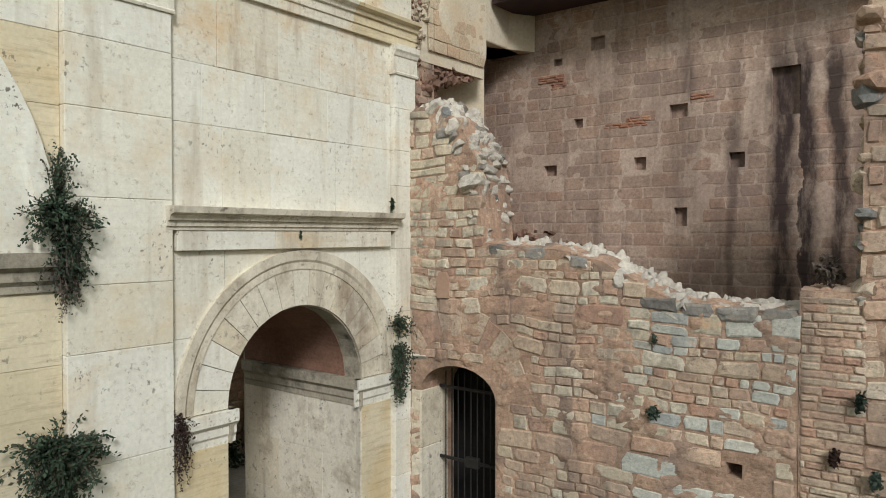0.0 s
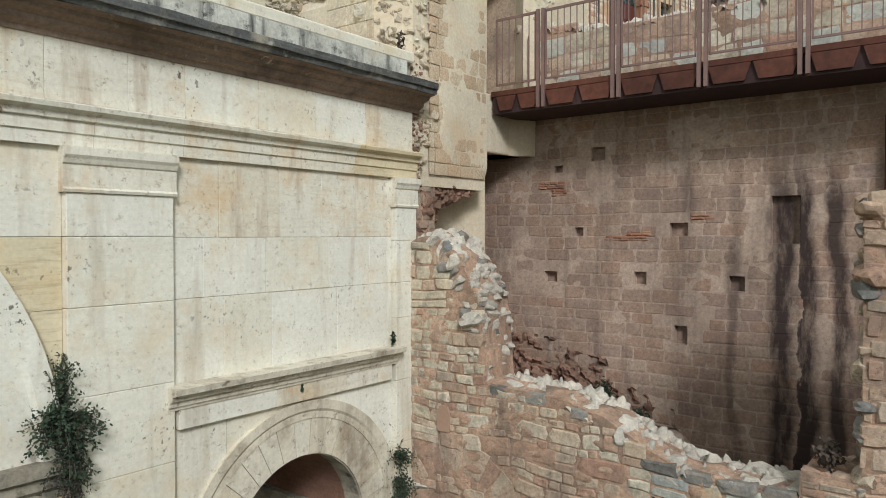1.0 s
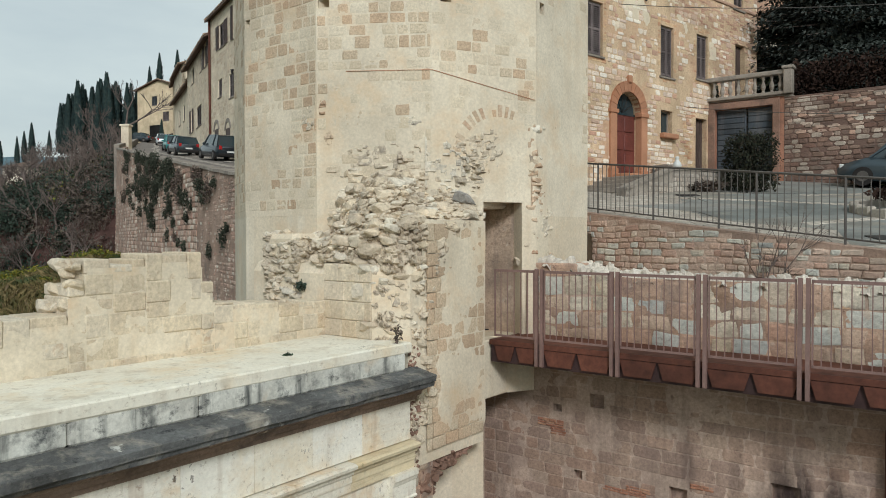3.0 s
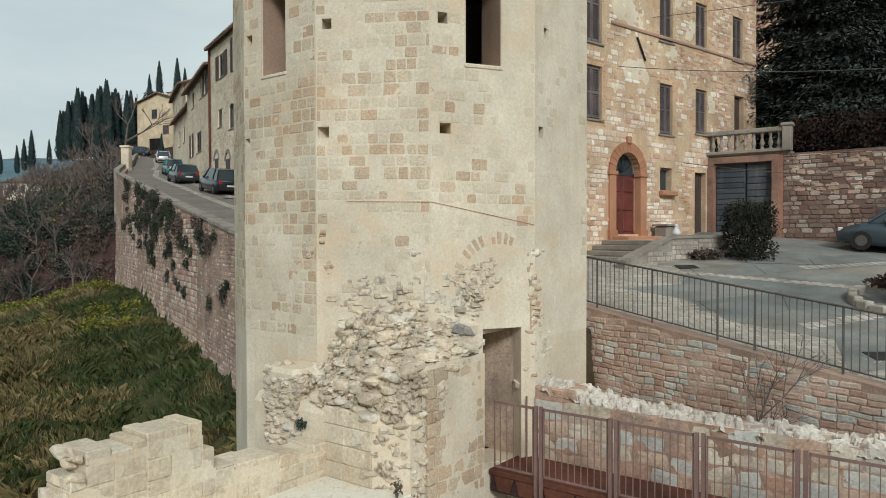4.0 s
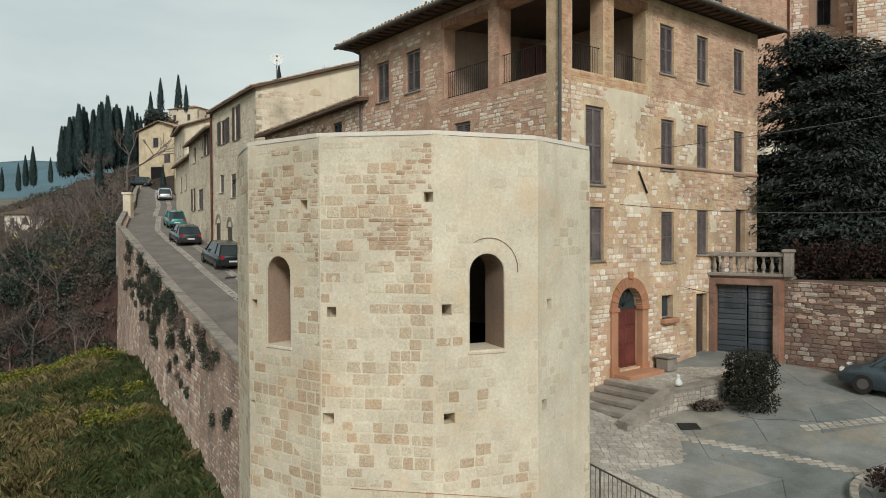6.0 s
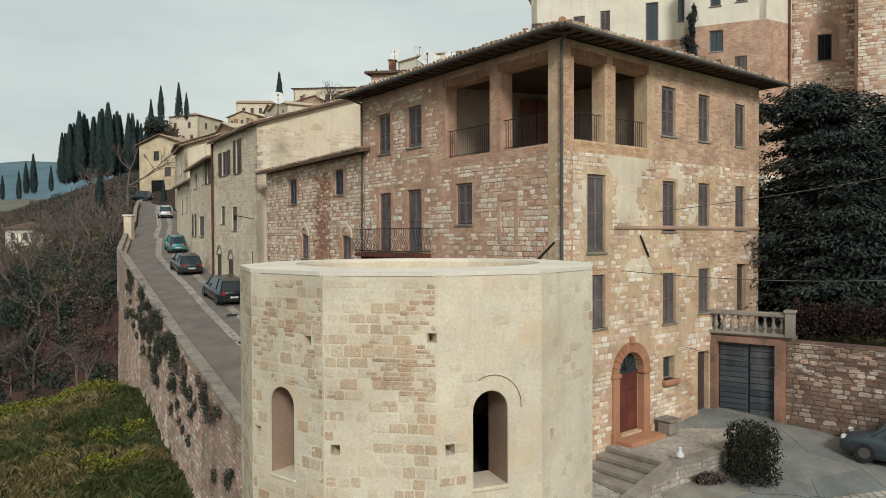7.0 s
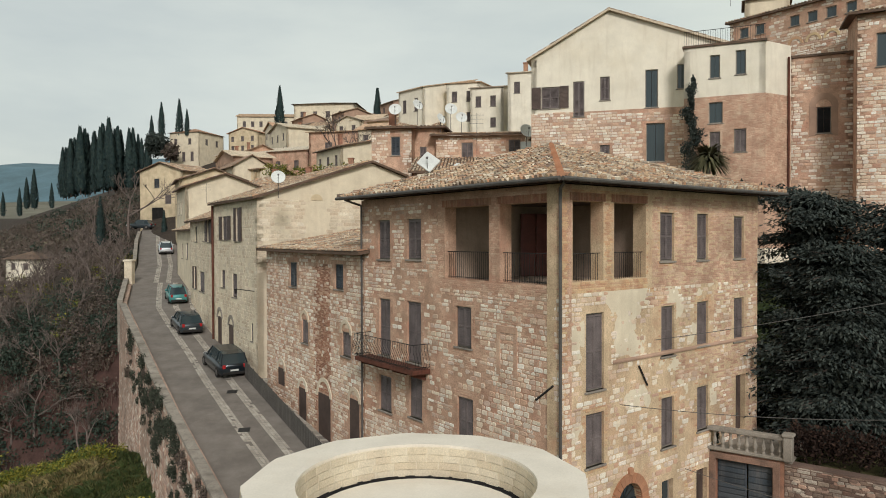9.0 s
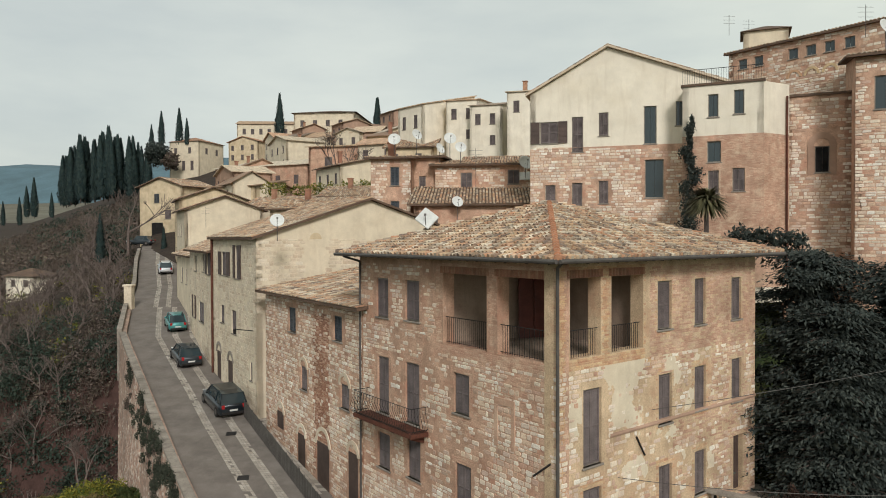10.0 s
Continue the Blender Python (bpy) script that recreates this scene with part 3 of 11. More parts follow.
def wall_mesh(m, x0, x1, z0, z1, thick, holes=()):
    """A wall with openings through it. holes: (x0, x1, z0, z1, rise of its arch)."""
    b = Mesh(m)
    xs = sorted({x0, x1, *[h[0] for h in holes], *[h[1] for h in holes]})
    zs = sorted({z0, z1, *[h[2] for h in holes], *[h[3] for h in holes]})
    xs, zs = [x for x in xs if x0 <= x <= x1], [z for z in zs if z0 <= z <= z1]
    for xa, xb in zip(xs, xs[1:]):
        za = None
        spans = []
        for c, d in zip(zs, zs[1:]):
            mx, mz = (xa + xb) / 2, (c + d) / 2
            if any(h[0] < mx < h[1] and h[2] < mz < h[3] for h in holes):
                continue
            if spans and abs(spans[-1][1] - c) < 1e-6:
                spans[-1][1] = d
            else:
                spans.append([c, d])
        for c, d in spans:
            b.face(((xa, 0, c), (xb, 0, c), (xb, 0, d), (xa, 0, d)))
            b.face(((xb, thick, c), (xa, thick, c), (xa, thick, d), (xb, thick, d)))
    for h in holes:
        a, c, e, g = h[:4]
        rise = h[4] if len(h) > 4 else 0
        if rise:
            k = 12
            arc = [((a + c) / 2 + (c - a) / 2 * math.cos(math.pi * i / k), g - rise + rise * math.sin(math.pi * i / k)) for i in range(k + 1)]
            for (xa, za), (xb, zb) in zip(arc, arc[1:]):
                b.face(((xb, 0, zb), (xa, 0, za), (xa, 0, g), (xb, 0, g)))
                b.face(((xa, thick, za), (xb, thick, zb), (xb, thick, g), (xa, thick, g)))
                b.face(((xa, 0, za), (xb, 0, zb), (xb, thick, zb), (xa, thick, za)))
        else:
            b.face(((a, 0, g), (a, thick, g), (c, thick, g), (c, 0, g)))
        top = g - rise
        b.face(((a, 0, e), (a, thick, e), (a, thick, top), (a, 0, top)))
        b.face(((c, thick, e), (c, 0, e), (c, 0, top), (c, thick, top)))
        if e > z0 + 1e-4:
            b.face(((a, thick, e), (a, 0, e), (c, 0, e), (c, thick, e)))
    b.face(((x0, 0, z0), (x0, 0, z1), (x0, thick, z1), (x0, thick, z0)))
    b.face(((x1, 0, z0), (x1, thick, z0), (x1, thick, z1), (x1, 0, z1)))
    b.face(((x0, 0, z1), (x1, 0, z1), (x1, thick, z1), (x0, thick, z1)))
    return b


def courses(rng, x0, x1, z0, z1, high, long, blocked=lambda a, b, c, d: False):
    """Stones laid in courses: yields x0, x1, z0, z1 of each."""
    z = z0
    while z < z1 - 0.02:
        h = min(rng.uniform(*high), z1 - z)
        if z1 - z - h < high[0] * 0.5:
            h = z1 - z
        x = x0 - rng.uniform(0, long[0])
        while x < x1:
            w = rng.uniform(*long)
            a, c = max(x, x0), min(x + w, x1)
            if c - a > long[0] * 0.3 and not blocked(a, c, z, z + h):
                yield a, c, z, z + h
            x += w
        z += h


def in_holes(holes, pad=0.02):
    def test(a, c, e, g):
        return any(a < h[1] + pad and c > h[0] - pad and e < h[3] + pad and g > h[2] - pad for h in holes)
    return test


def add_stone(b, rng, a, c, e, g, gap, proud, y=0.0, rough=0.25, depth=0.03):
    """One squared or rough stone face, proud of the wall."""
    a, c, e, g = a + gap * rng.uniform(0.4, 1), c - gap * rng.uniform(0.4, 1), e + gap * rng.uniform(0.4, 1), g - gap * rng.uniform(0.4, 1)
    if c - a < 0.015 or g - e < 0.015:
        return
    s = min(c - a, g - e)
    j = lambda: rng.uniform(0, rough) * s
    out = [(a + j(), e + j() * 0.5), ((a + c) / 2, e + j() * 0.3), (c - j(), e + j() * 0.5), (c - j() * 0.3, (e + g) / 2), (c - j(), g - j() * 0.5), ((a + c) / 2, g - j() * 0.3), (a + j(), g - j() * 0.5), (a + j() * 0.3, (e + g) / 2)]
    p = proud * rng.uniform(0.4, 1.2)
    mx, mz = (a + c) / 2, (e + g) / 2
    base = [b.pt((x, y + depth, z)) for x, z in out]
    rim = [b.pt((x, y - p * 0.55, z)) for x, z in out]
    t = min(0.16, 0.35 * s) / max(s, 0.01)
    top = [b.pt((x + (mx - x) * t * rng.uniform(0.6, 1.3), y - p * rng.uniform(0.85, 1.15), z + (mz - z) * t * rng.uniform(0.6, 1.3))) for x, z in out]
    for i in range(8):
        k = (i + 1) % 8
        b.f.append([base[i], base[k], rim[k], rim[i]])
        b.f.append([rim[i], rim[k], top[k], top[i]])
    b.f.append(top)


def stone_skin(name, m, rng, cells, mat, parent, gap=0.012, proud=0.02, rough=0.2, label="", y=0.0, wave=0.0):
    b = WaveMesh(m) if wave else Mesh(m)
    b.amp = wave
    for a, c, e, g in cells:
        add_stone(b, rng, a, c, e, g, gap, proud, y, rough)
    ob = part(name, b, mat, parent, label)
    ob["kind"] = "stuff"
    return ob


def unit_stones(name, mat, rng, count=8, rough=0.12, proud=0.3):
    """A few unit stone blocks that the single pieces share."""
    made = []
    for k in range(count):
        b = Mesh()
        add_stone(b, rng, -0.5, 0.5, -0.5, 0.5, 0.0, proud, 0.0, rough, depth=1.0)
        made.append(b.data(name, mat))
    return made


def waver(x, z, amp):
    """How far a rough wall's courses stray at a place."""
    return amp * noise.noise((x * 0.9, z * 0.9, 3.0)) + amp * 0.45 * noise.noise((x * 2.6, z * 2.6, 8.0))


class WaveMesh(Mesh):
    """A Mesh whose courses waver."""
    amp = 0.06

    def pt(self, p):
        return super().pt((p[0] + waver(p[2] + 40, p[0], self.amp), p[1], p[2] + waver(p[0], p[2], self.amp)))


def smear(name, m, x0, x1, z0, z1, step, mat, parent, off, skip=lambda x, z: False, label=""):
    """A thin uneven coat of mortar over a wall. off(x, z): how far it stands out from the wall's plane."""
    b = Mesh(m)
    nx, nz = max(1, round((x1 - x0) / step)), max(1, round((z1 - z0) / step))
    at = lambda i, j: (x0 + (x1 - x0) * i / nx, z0 + (z1 - z0) * j / nz)
    ids = {}
    for j in range(nz + 1):
        for i in range(nx + 1):
            x, z = at(i, j)
            ids[i, j] = b.pt((x, -off(x, z), z))
    for j in range(nz):
        for i in range(nx):
            x, z = at(i + 0.5, j + 0.5)
            if not skip(x, z):
                b.f.append([ids[i, j], ids[i + 1, j], ids[i + 1, j + 1], ids[i, j + 1]])
    return part(name, b, mat, parent, label, True)


def lay(name, meshes, rng, m, cells, parent, gap=0.012, proud=0.03, y=0.0, wave=0.0):
    """Single stones as objects of their own, on shared meshes."""
    for a, c, e, g in cells:
        ob = new(name, rng.choice(meshes))
        ob.parent = parent
        x, z, lean = (a + c) / 2, (e + g) / 2, 0.0
        if wave:
            lean = -math.degrees(math.atan2(waver(c, z, wave) - waver(a, z, wave), c - a))
            x, z = x + waver(z + 40, x, wave), z + waver(x, z, wave)
        ob.matrix_basis = m @ pose(x, y, z, 0, lean, 0) @ Matrix.Diagonal((c - a - gap, proud / 0.3, g - e - gap, 1))


def road_z(y):
    return 10.1 + 0.145 * (y - 13.6)


def smooth(a, b, x):
    t = min(1.0, max(0.0, (x - a) / (b - a)))
    return t * t * (3 - 2 * t)

# ---------- ground ----------
EDGE_Y = [0, 20, 31.75, 38.9, 45.0, 50.3, 58.6, 64.4, 72.9, 85.7, 101, 125, 300]
EDGE_X = [4, -4.0, -10.8, -15.0, -18.5, -21.4, -26.1, -29.3, -32.6, -37.2, -43.6, -53, -120]


def edge_x(y):
    return float(np.interp(y, EDGE_Y, EDGE_X))


def ground_z(x, y):
    """Height of the one ground sheet."""
    e = edge_x(y)
    d = (x - 3.65) * 0.82 + (y - 22.95) * 0.57           # distance behind the street's house fronts
    up = road_z(min(y, 130)) + 0.10 * max(0, min(y, 230) - 130) - 0.35
    up += 0.27 * max(0.0, d - 9.0) * (1.0 - 0.2 * smooth(40, 140, d))
    # meadow under the road wall, falling to a gully with an earth bank beyond
    dl = max(0.0, e - x)
    mead = float(np.interp(y, (20, 27, 38, 48), (6.2, 6.9, 7.35, 8.2))) - 1.9 * smooth(0, 4, dl) * (1 - smooth(27, 35, y)) - 0.30 * max(0.0, dl - 4) * smooth(36, 47, y) - 0.05 * max(0.0, dl - 8)
    gully = -4.0 + 0.05 * (y - 50)
    bank = 10.5 + 0.055 * (y - 70) + 0.6 * noise.noise((x * 0.06, y * 0.06, 0)) * 3
    g = mead + (gully - mead) * smooth(51, 60, y)
    g = g + (bank - g) * smooth(63, 74, y + 3 * noise.noise((x * 0.1, 2.0, 0)))
    if y > 66:
        side = road_z(y) - 1.5 - 0.32 * max(0, e - x)
        g = g + (max(g, side) - g) * smooth(66, 84, y)
    g = max(g, -6.0)
    left = g + noise.noise((x * 0.35, y * 0.35, 1.0)) * 0.25
    far = smooth(260, 700, y)
    left = left * (1 - far) + 40 * far
    k = smooth(e + 0.5, e + 1.6, x)
    z = left * (1 - k) + up * k
    if y < 21 and x < 12:
        k2 = smooth(21, 15, y) if x < 3 else 1.0
        low = 0.0 if (y < 16) else z
        # the court before the gate lies far below the square
        a = 0.609 * x + 0.793 * y
        z = low * k2 + z * (1 - k2) if a < 13.2 or x < -2 or (y < 17.5 and x < 4.4 + 0.70 * (16 - y)) else z
    return z


def ground():
    b = Mesh()
    xs = np.concatenate([np.linspace(-3000, -300, 10), np.linspace(-260, -70, 20), np.linspace(-66, 36, 103), np.linspace(40, 200, 22), np.linspace(300, 3000, 8)])
    ys = np.concatenate([np.linspace(-3000, -30, 8), np.linspace(-10, 14, 13), np.linspace(15, 85, 71), np.linspace(87, 160, 37), np.linspace(170, 400, 24), np.linspace(500, 4000, 10)])
    b.grid([[(x, y, ground_z(x, y)) for x in xs] for y in ys])
    return tagged(part("ground", b, GROUND, smooth=True), "grassy hillside with a meadow and an earth bank", "ground", kind="structure")


ground()

# far wooded ridge, blue from haze mixed into its colour
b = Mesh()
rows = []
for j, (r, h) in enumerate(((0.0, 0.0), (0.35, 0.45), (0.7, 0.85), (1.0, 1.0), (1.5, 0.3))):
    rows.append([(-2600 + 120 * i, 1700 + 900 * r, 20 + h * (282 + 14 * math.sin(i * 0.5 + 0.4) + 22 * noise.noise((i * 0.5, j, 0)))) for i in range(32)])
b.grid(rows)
tagged(part("backdrop", b, HILL, smooth=True), "distant wooded ridge with blue haze in its colour", "hill", kind="structure")
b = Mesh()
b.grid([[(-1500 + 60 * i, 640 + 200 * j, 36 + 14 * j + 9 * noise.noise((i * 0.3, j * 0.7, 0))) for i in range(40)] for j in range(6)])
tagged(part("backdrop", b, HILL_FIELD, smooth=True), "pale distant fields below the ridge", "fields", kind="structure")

# ---------- road and square ----------
b = Mesh()
rows = []
for y in np.arange(17, 131, 1.0):
    x0, x1 = edge_x(y) + 0.35, max(3.4, edge_x(y) + 9.0) if y > 26 else 3.4
    rows.append([(x0 + (x1 - x0) * k / 8, y, road_z(y)) for k in range(9)])
b.grid(rows)
road = tagged(part("road", b, ASPHALT), "worn grey asphalt street climbing the hill", "road", kind="structure")
b = Mesh()
b.grid([[(x, y, road_z(y) + 0.004) for x in np.linspace(2.6 if y > 17 else 3.3 + 0.70 * (16 - y), 34, 16)] for y in np.linspace(2.0, 34, 17)])
square = tagged(part("pavement", b, PAVING_GREY), "grey stone slabs of a small sloping square", "pavement", kind="structure")

# road retaining wall, from behind the tower to its corner
WALLS_PTS = [(-2.4, 17.3), (-4.0, 20.0), (-10.8, 31.75), (-15.0, 38.9), (-21.4, 50.3), (-29.3, 64.4), (-32.6, 72.9)]
rng = random.Random(3)
for k, ((xa, ya), (xb, yb)) in enumerate(zip(WALLS_PTS, WALLS_PTS[1:])):
    turn = math.degrees(math.atan2(ya - yb, xa - xb))
    L = math.hypot(xa - xb, ya - yb)
    ob = new("retaining_wall")
    tagged(ob, "tall pinkish rubble retaining wall below the street", "retaining wall", kind="structure")
    m = frame_at(xb, yb, turn)
    za, zb = road_z(yb) + 0.35, road_z(ya) + 0.35
    b = Mesh(m)
    ids = b.grid([[(x, -0.45, -4.0), (x, 0.9, -4.0), (x, 0.55, zt), (x, 0.0, zt)] for x, zt in ((0, za), (L, zb))], True)
    b.f.append(ids[0][::-1]); b.f.append(ids[1])
    part("core", b, WALL_PINK_MORTAR, ob)
    top = min(za, zb)
    cells = [c for c in courses(rng, 0, L, 1.0 if k < 4 else 3.0, max(za, zb) - 0.1, *((0.12, 0.19), (0.2, 0.46)) if k < 2 else ((0.2, 0.3), (0.3, 0.6))) if c[3] < za + (zb - za) * c[0] / L - 0.05]
    lean = m @ Matrix(((1, 0, 0, 0), (0, 1, 0.45 / (top + 4), -0.45 * top / (top + 4)), (0, 0, 1, 0), (0, 0, 0, 1)))
    stone_skin("stone_rest", lean, rng, cells, WALL_PINK, ob, 0.018, 0.045, 0.25)

# ---------- tower ----------
TC, TR, T0, TTOP = Vector((-0.61, 15.3, 0)), 3.68, -83.1, 18.54


def tower_corner(k, r=TR):
    a = radians(T0 + 30 * k)
    return TC + r * Vector((math.cos(a), math.sin(a), 0))


tower = thing("tower", "twelve-sided cream limestone tower with arched windows", "tower")
T_HOLES = {}
side = 2 * TR * math.sin(radians(15))
# face k runs from corner k to corner k+1
T_HOLES[0] = [(0.62, 1.26, 15.0, 16.6, 0.32), (0.13, 0.30, 15.6, 15.78, 0), (0.16, 0.35, 13.83, 14.0, 0), (0.92, 1.64, 8.38, 10.62, 0), (0.92, 1.90, -6.0, 7.42, 0)]
T_HOLES[1] = [(0.29, 0.43, 15.6, 15.78, 0), (0.12, 0.27, 13.86, 14.05, 0)]
T_HOLES[-1] = [(1.74, 1.89, 17.44, 17.6, 0), (0.11, 0.27, 15.56, 15.73, 0), (0.03, 0.22, 13.79, 13.97, 0)]
T_HOLES[-2] = [(0.52, 1.15, 14.98, 16.55, 0.31), (1.42, 1.60, 17.34, 17.5, 0), (0.08, 0.24, 15.58, 15.76, 0), (0.02, 0.15, 13.78, 13.93, 0)]
for k in range(-5, 7):
    p, q = tower_corner(k), tower_corner(k + 1)
    m = frame_at(p.x, p.y, math.degrees(math.atan2(q.y - p.y, q.x - p.x)))
    part("wall", wall_mesh(m, 0, side, -6.0, TTOP, 0.75, T_HOLES.get(k, [])), CREAM, tower)
# broad flat top with a round well in it
b = Mesh()
ring_o, ring_i, ring_m, ring_f = [], [], [], []
for i in range(60):
    a = 2 * math.pi * i / 60
    rel = (math.degrees(a) - T0) % 30 - 15
    ro = TR * math.cos(radians(15)) / math.cos(radians(rel)) + 0.015
    d = Vector((math.cos(a), math.sin(a), 0))
    ring_o.append(TC + d * ro); ring_i.append(TC + d * 2.55)
up = lambda ps, z: [(p.x, p.y, z) for p in ps]
b.grid([up(ring_o, TTOP - 0.02), up(ring_o, TTOP + 0.05), up(ring_i, TTOP + 0.07), up(ring_i, TTOP + 0.01)], True)
part("coping", b, COPING, tower, "pale flat stone coping with a round well")
b = Mesh()
b.grid([up(ring_i, TTOP + 0.012), up(ring_i, TTOP - 1.0)], True)
part("well_wall", b, CREAM, tower)
rw_ = random.Random(2)
b = Mesh()
for j in range(4):
    n_ = (34, 29, 37, 31)[j]
    for i in range(n_):
        a0 = 2 * math.pi * (i + 0.5 * (j % 2)) / n_
        a1 = a0 + 2 * math.pi / n_ * rw_.uniform(0.9, 0.97)
        z0 = TTOP - 0.72 + 0.18 * j
        r = 2.55 - rw_.uniform(0.006, 0.02)
        q = [(TC.x + rr * math.cos(a), TC.y + rr * math.sin(a), z) for rr in (2.56, r) for z in (z0, z0 + 0.165) for a in (a0, a1)]
        ids = [b.pt(p) for p in q]
        b.f += [[ids[4], ids[5], ids[7], ids[6]], [ids[0], ids[4], ids[6], ids[2]], [ids[5], ids[1], ids[3], ids[7]], [ids[6], ids[7], ids[3], ids[2]]]
o = part("well_stone_rest", b, TOWER_PALE, tower, "pale stones lining the round well"); o["kind"] = "stuff"
b = Mesh(Matrix.Translation(TC))
b.lathe([(2.36, TTOP - 0.90), (2.36, TTOP - 0.72), (0.6, TTOP - 0.66), (0.02, TTOP - 0.65)], (0, 0, 0), 48)
part("well_floor", b, COPING, tower, "pale stained floor set inside a painted dark ring")
# near-black ring and band that paint the shade round the well floor
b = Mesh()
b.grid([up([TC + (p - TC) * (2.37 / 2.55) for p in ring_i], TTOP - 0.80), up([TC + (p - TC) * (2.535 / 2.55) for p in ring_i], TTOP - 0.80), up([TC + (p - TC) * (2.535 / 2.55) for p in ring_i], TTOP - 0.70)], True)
part("well_gap", b, SHADE_AND_RUBBER, tower, "near-black ring painting the shade round the well floor")
# added near-black discs: the tower's inner shade put into their colour
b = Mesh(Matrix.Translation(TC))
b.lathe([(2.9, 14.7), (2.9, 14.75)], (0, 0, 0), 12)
part("inner_floor", b, SHADE_AND_RUBBER, tower)
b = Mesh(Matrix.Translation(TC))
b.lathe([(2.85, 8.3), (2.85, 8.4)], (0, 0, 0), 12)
part("inner_floor", b, SHADE_AND_RUBBER, tower)

# ---------- gate ----------
GM = frame_at(0, 0, 52.5)            # x along the gate, y into it
gate_thing = thing("city_gate", "pale travertine Roman gate with a small side arch", "city gate")
gate_thing["kind"] = "structure"
AX, AR, AZ = 5.68, 1.02, 2.43
part("core", wall_mesh(GM @ pose(0, 6.50, 0), -6.0, 7.70, -0.5, 8.50, 2.4, [(AX - AR, AX + AR, -0.5, AZ + AR, AR), (-2.45, 2.25, -0.5, 6.5, 2.35)]), TRAV_DIRTY, gate_thing)
b = Mesh(GM)
b.box(-6, 7.68, 6.40, 8.6, 8.45, 8.60, 0.02)
part("attic_slab", b, TRAV, gate_thing)

# ---------- main house ----------
house = thing("stone_house", "four-storey rubble stone house with corner loggia and tiled hip roof", "house")
FR, FL = frame_at(3.65, 22.95, 39.5), frame_at(-3.84, 33.15, -53.7)
LR, LL = 12.7, 12.66
HB, HT = 10.6, 25.45
R_WINS = [(1.29, 2.24, 18.6, 21.2), (1.29, 2.24, 16.05, 17.84), (5.5, 6.4, 22.84, 24.64), (5.58, 6.42, 19.31, 21.17), (5.6, 6.43, 15.89, 17.76), (7.97, 8.75, 22.83, 24.64), (7.98, 8.78, 19.46, 21.19), (8.0, 8.8, 16.12, 17.85),
          (10.73, 11.53, 22.83, 24.58), (10.76, 11.56, 19.38, 21.19)]
L_WINS = [(1.44, 2.43, 22.78, 24.51), (3.78, 4.82, 22.83, 24.51), (1.5, 2.44, 18.55, 21.05), (3.76, 4.8, 18.55, 21.08), (7.14, 8.1, 19.6, 21.14), (1.48, 2.5, 16.09, 17.66), (3.9, 4.86, 16.26, 17.96), (7.23, 8.19, 15.9, 17.72)]
R_DOORS = [(2.95, 4.36, 12.2, 15.06, 0.70), (5.64, 6.38, 13.79, 14.66, 0), (7.96, 8.75, 12.0, 14.6, 0), (10.92, 11.68, 15.6, 17.95, 0)]
R_LOG, L_LOG = [(0.62, 2.2, 22.29, 24.93, 0), (2.78, 4.61, 22.29, 24.93, 0)], [(6.46, 9.13, 22.16, 24.9, 0), (9.72, 12.2, 22.16, 24.9, 0)]
part("wall", wall_mesh(FR, 0, LR, HB, HT, 0.55, R_WINS + R_DOORS + R_LOG), HOUSE_OCHRE, house)
part("wall", wall_mesh(FL, 0, LL - 0.02, HB, HT, 0.55, L_WINS + L_LOG), HOUSE_MORTAR, house)

# hip roof
RC, RR_, RL_, RB_ = Vector((3.65, 22.95)), Vector((13.45, 31.03)), Vector((-3.84, 33.15)), Vector((6.0, 41.2))
APEX = Vector((4.7, 32.0, 27.75))
mid = Vector((4.8, 32.1))
eave = [p + (p - mid).normalized() * 1.15 for p in (RC, RR_, RB_, RL_)]
b = Mesh()
ids = [b.pt((*p, 25.52)) for p in eave]
ia = b.pt(APEX)
for i in range(4):
    b.f.append([ids[i], ids[(i + 1) % 4], ia])
b.f.append(ids[::-1])
part("roof", b, TILE_CHANNEL, house)

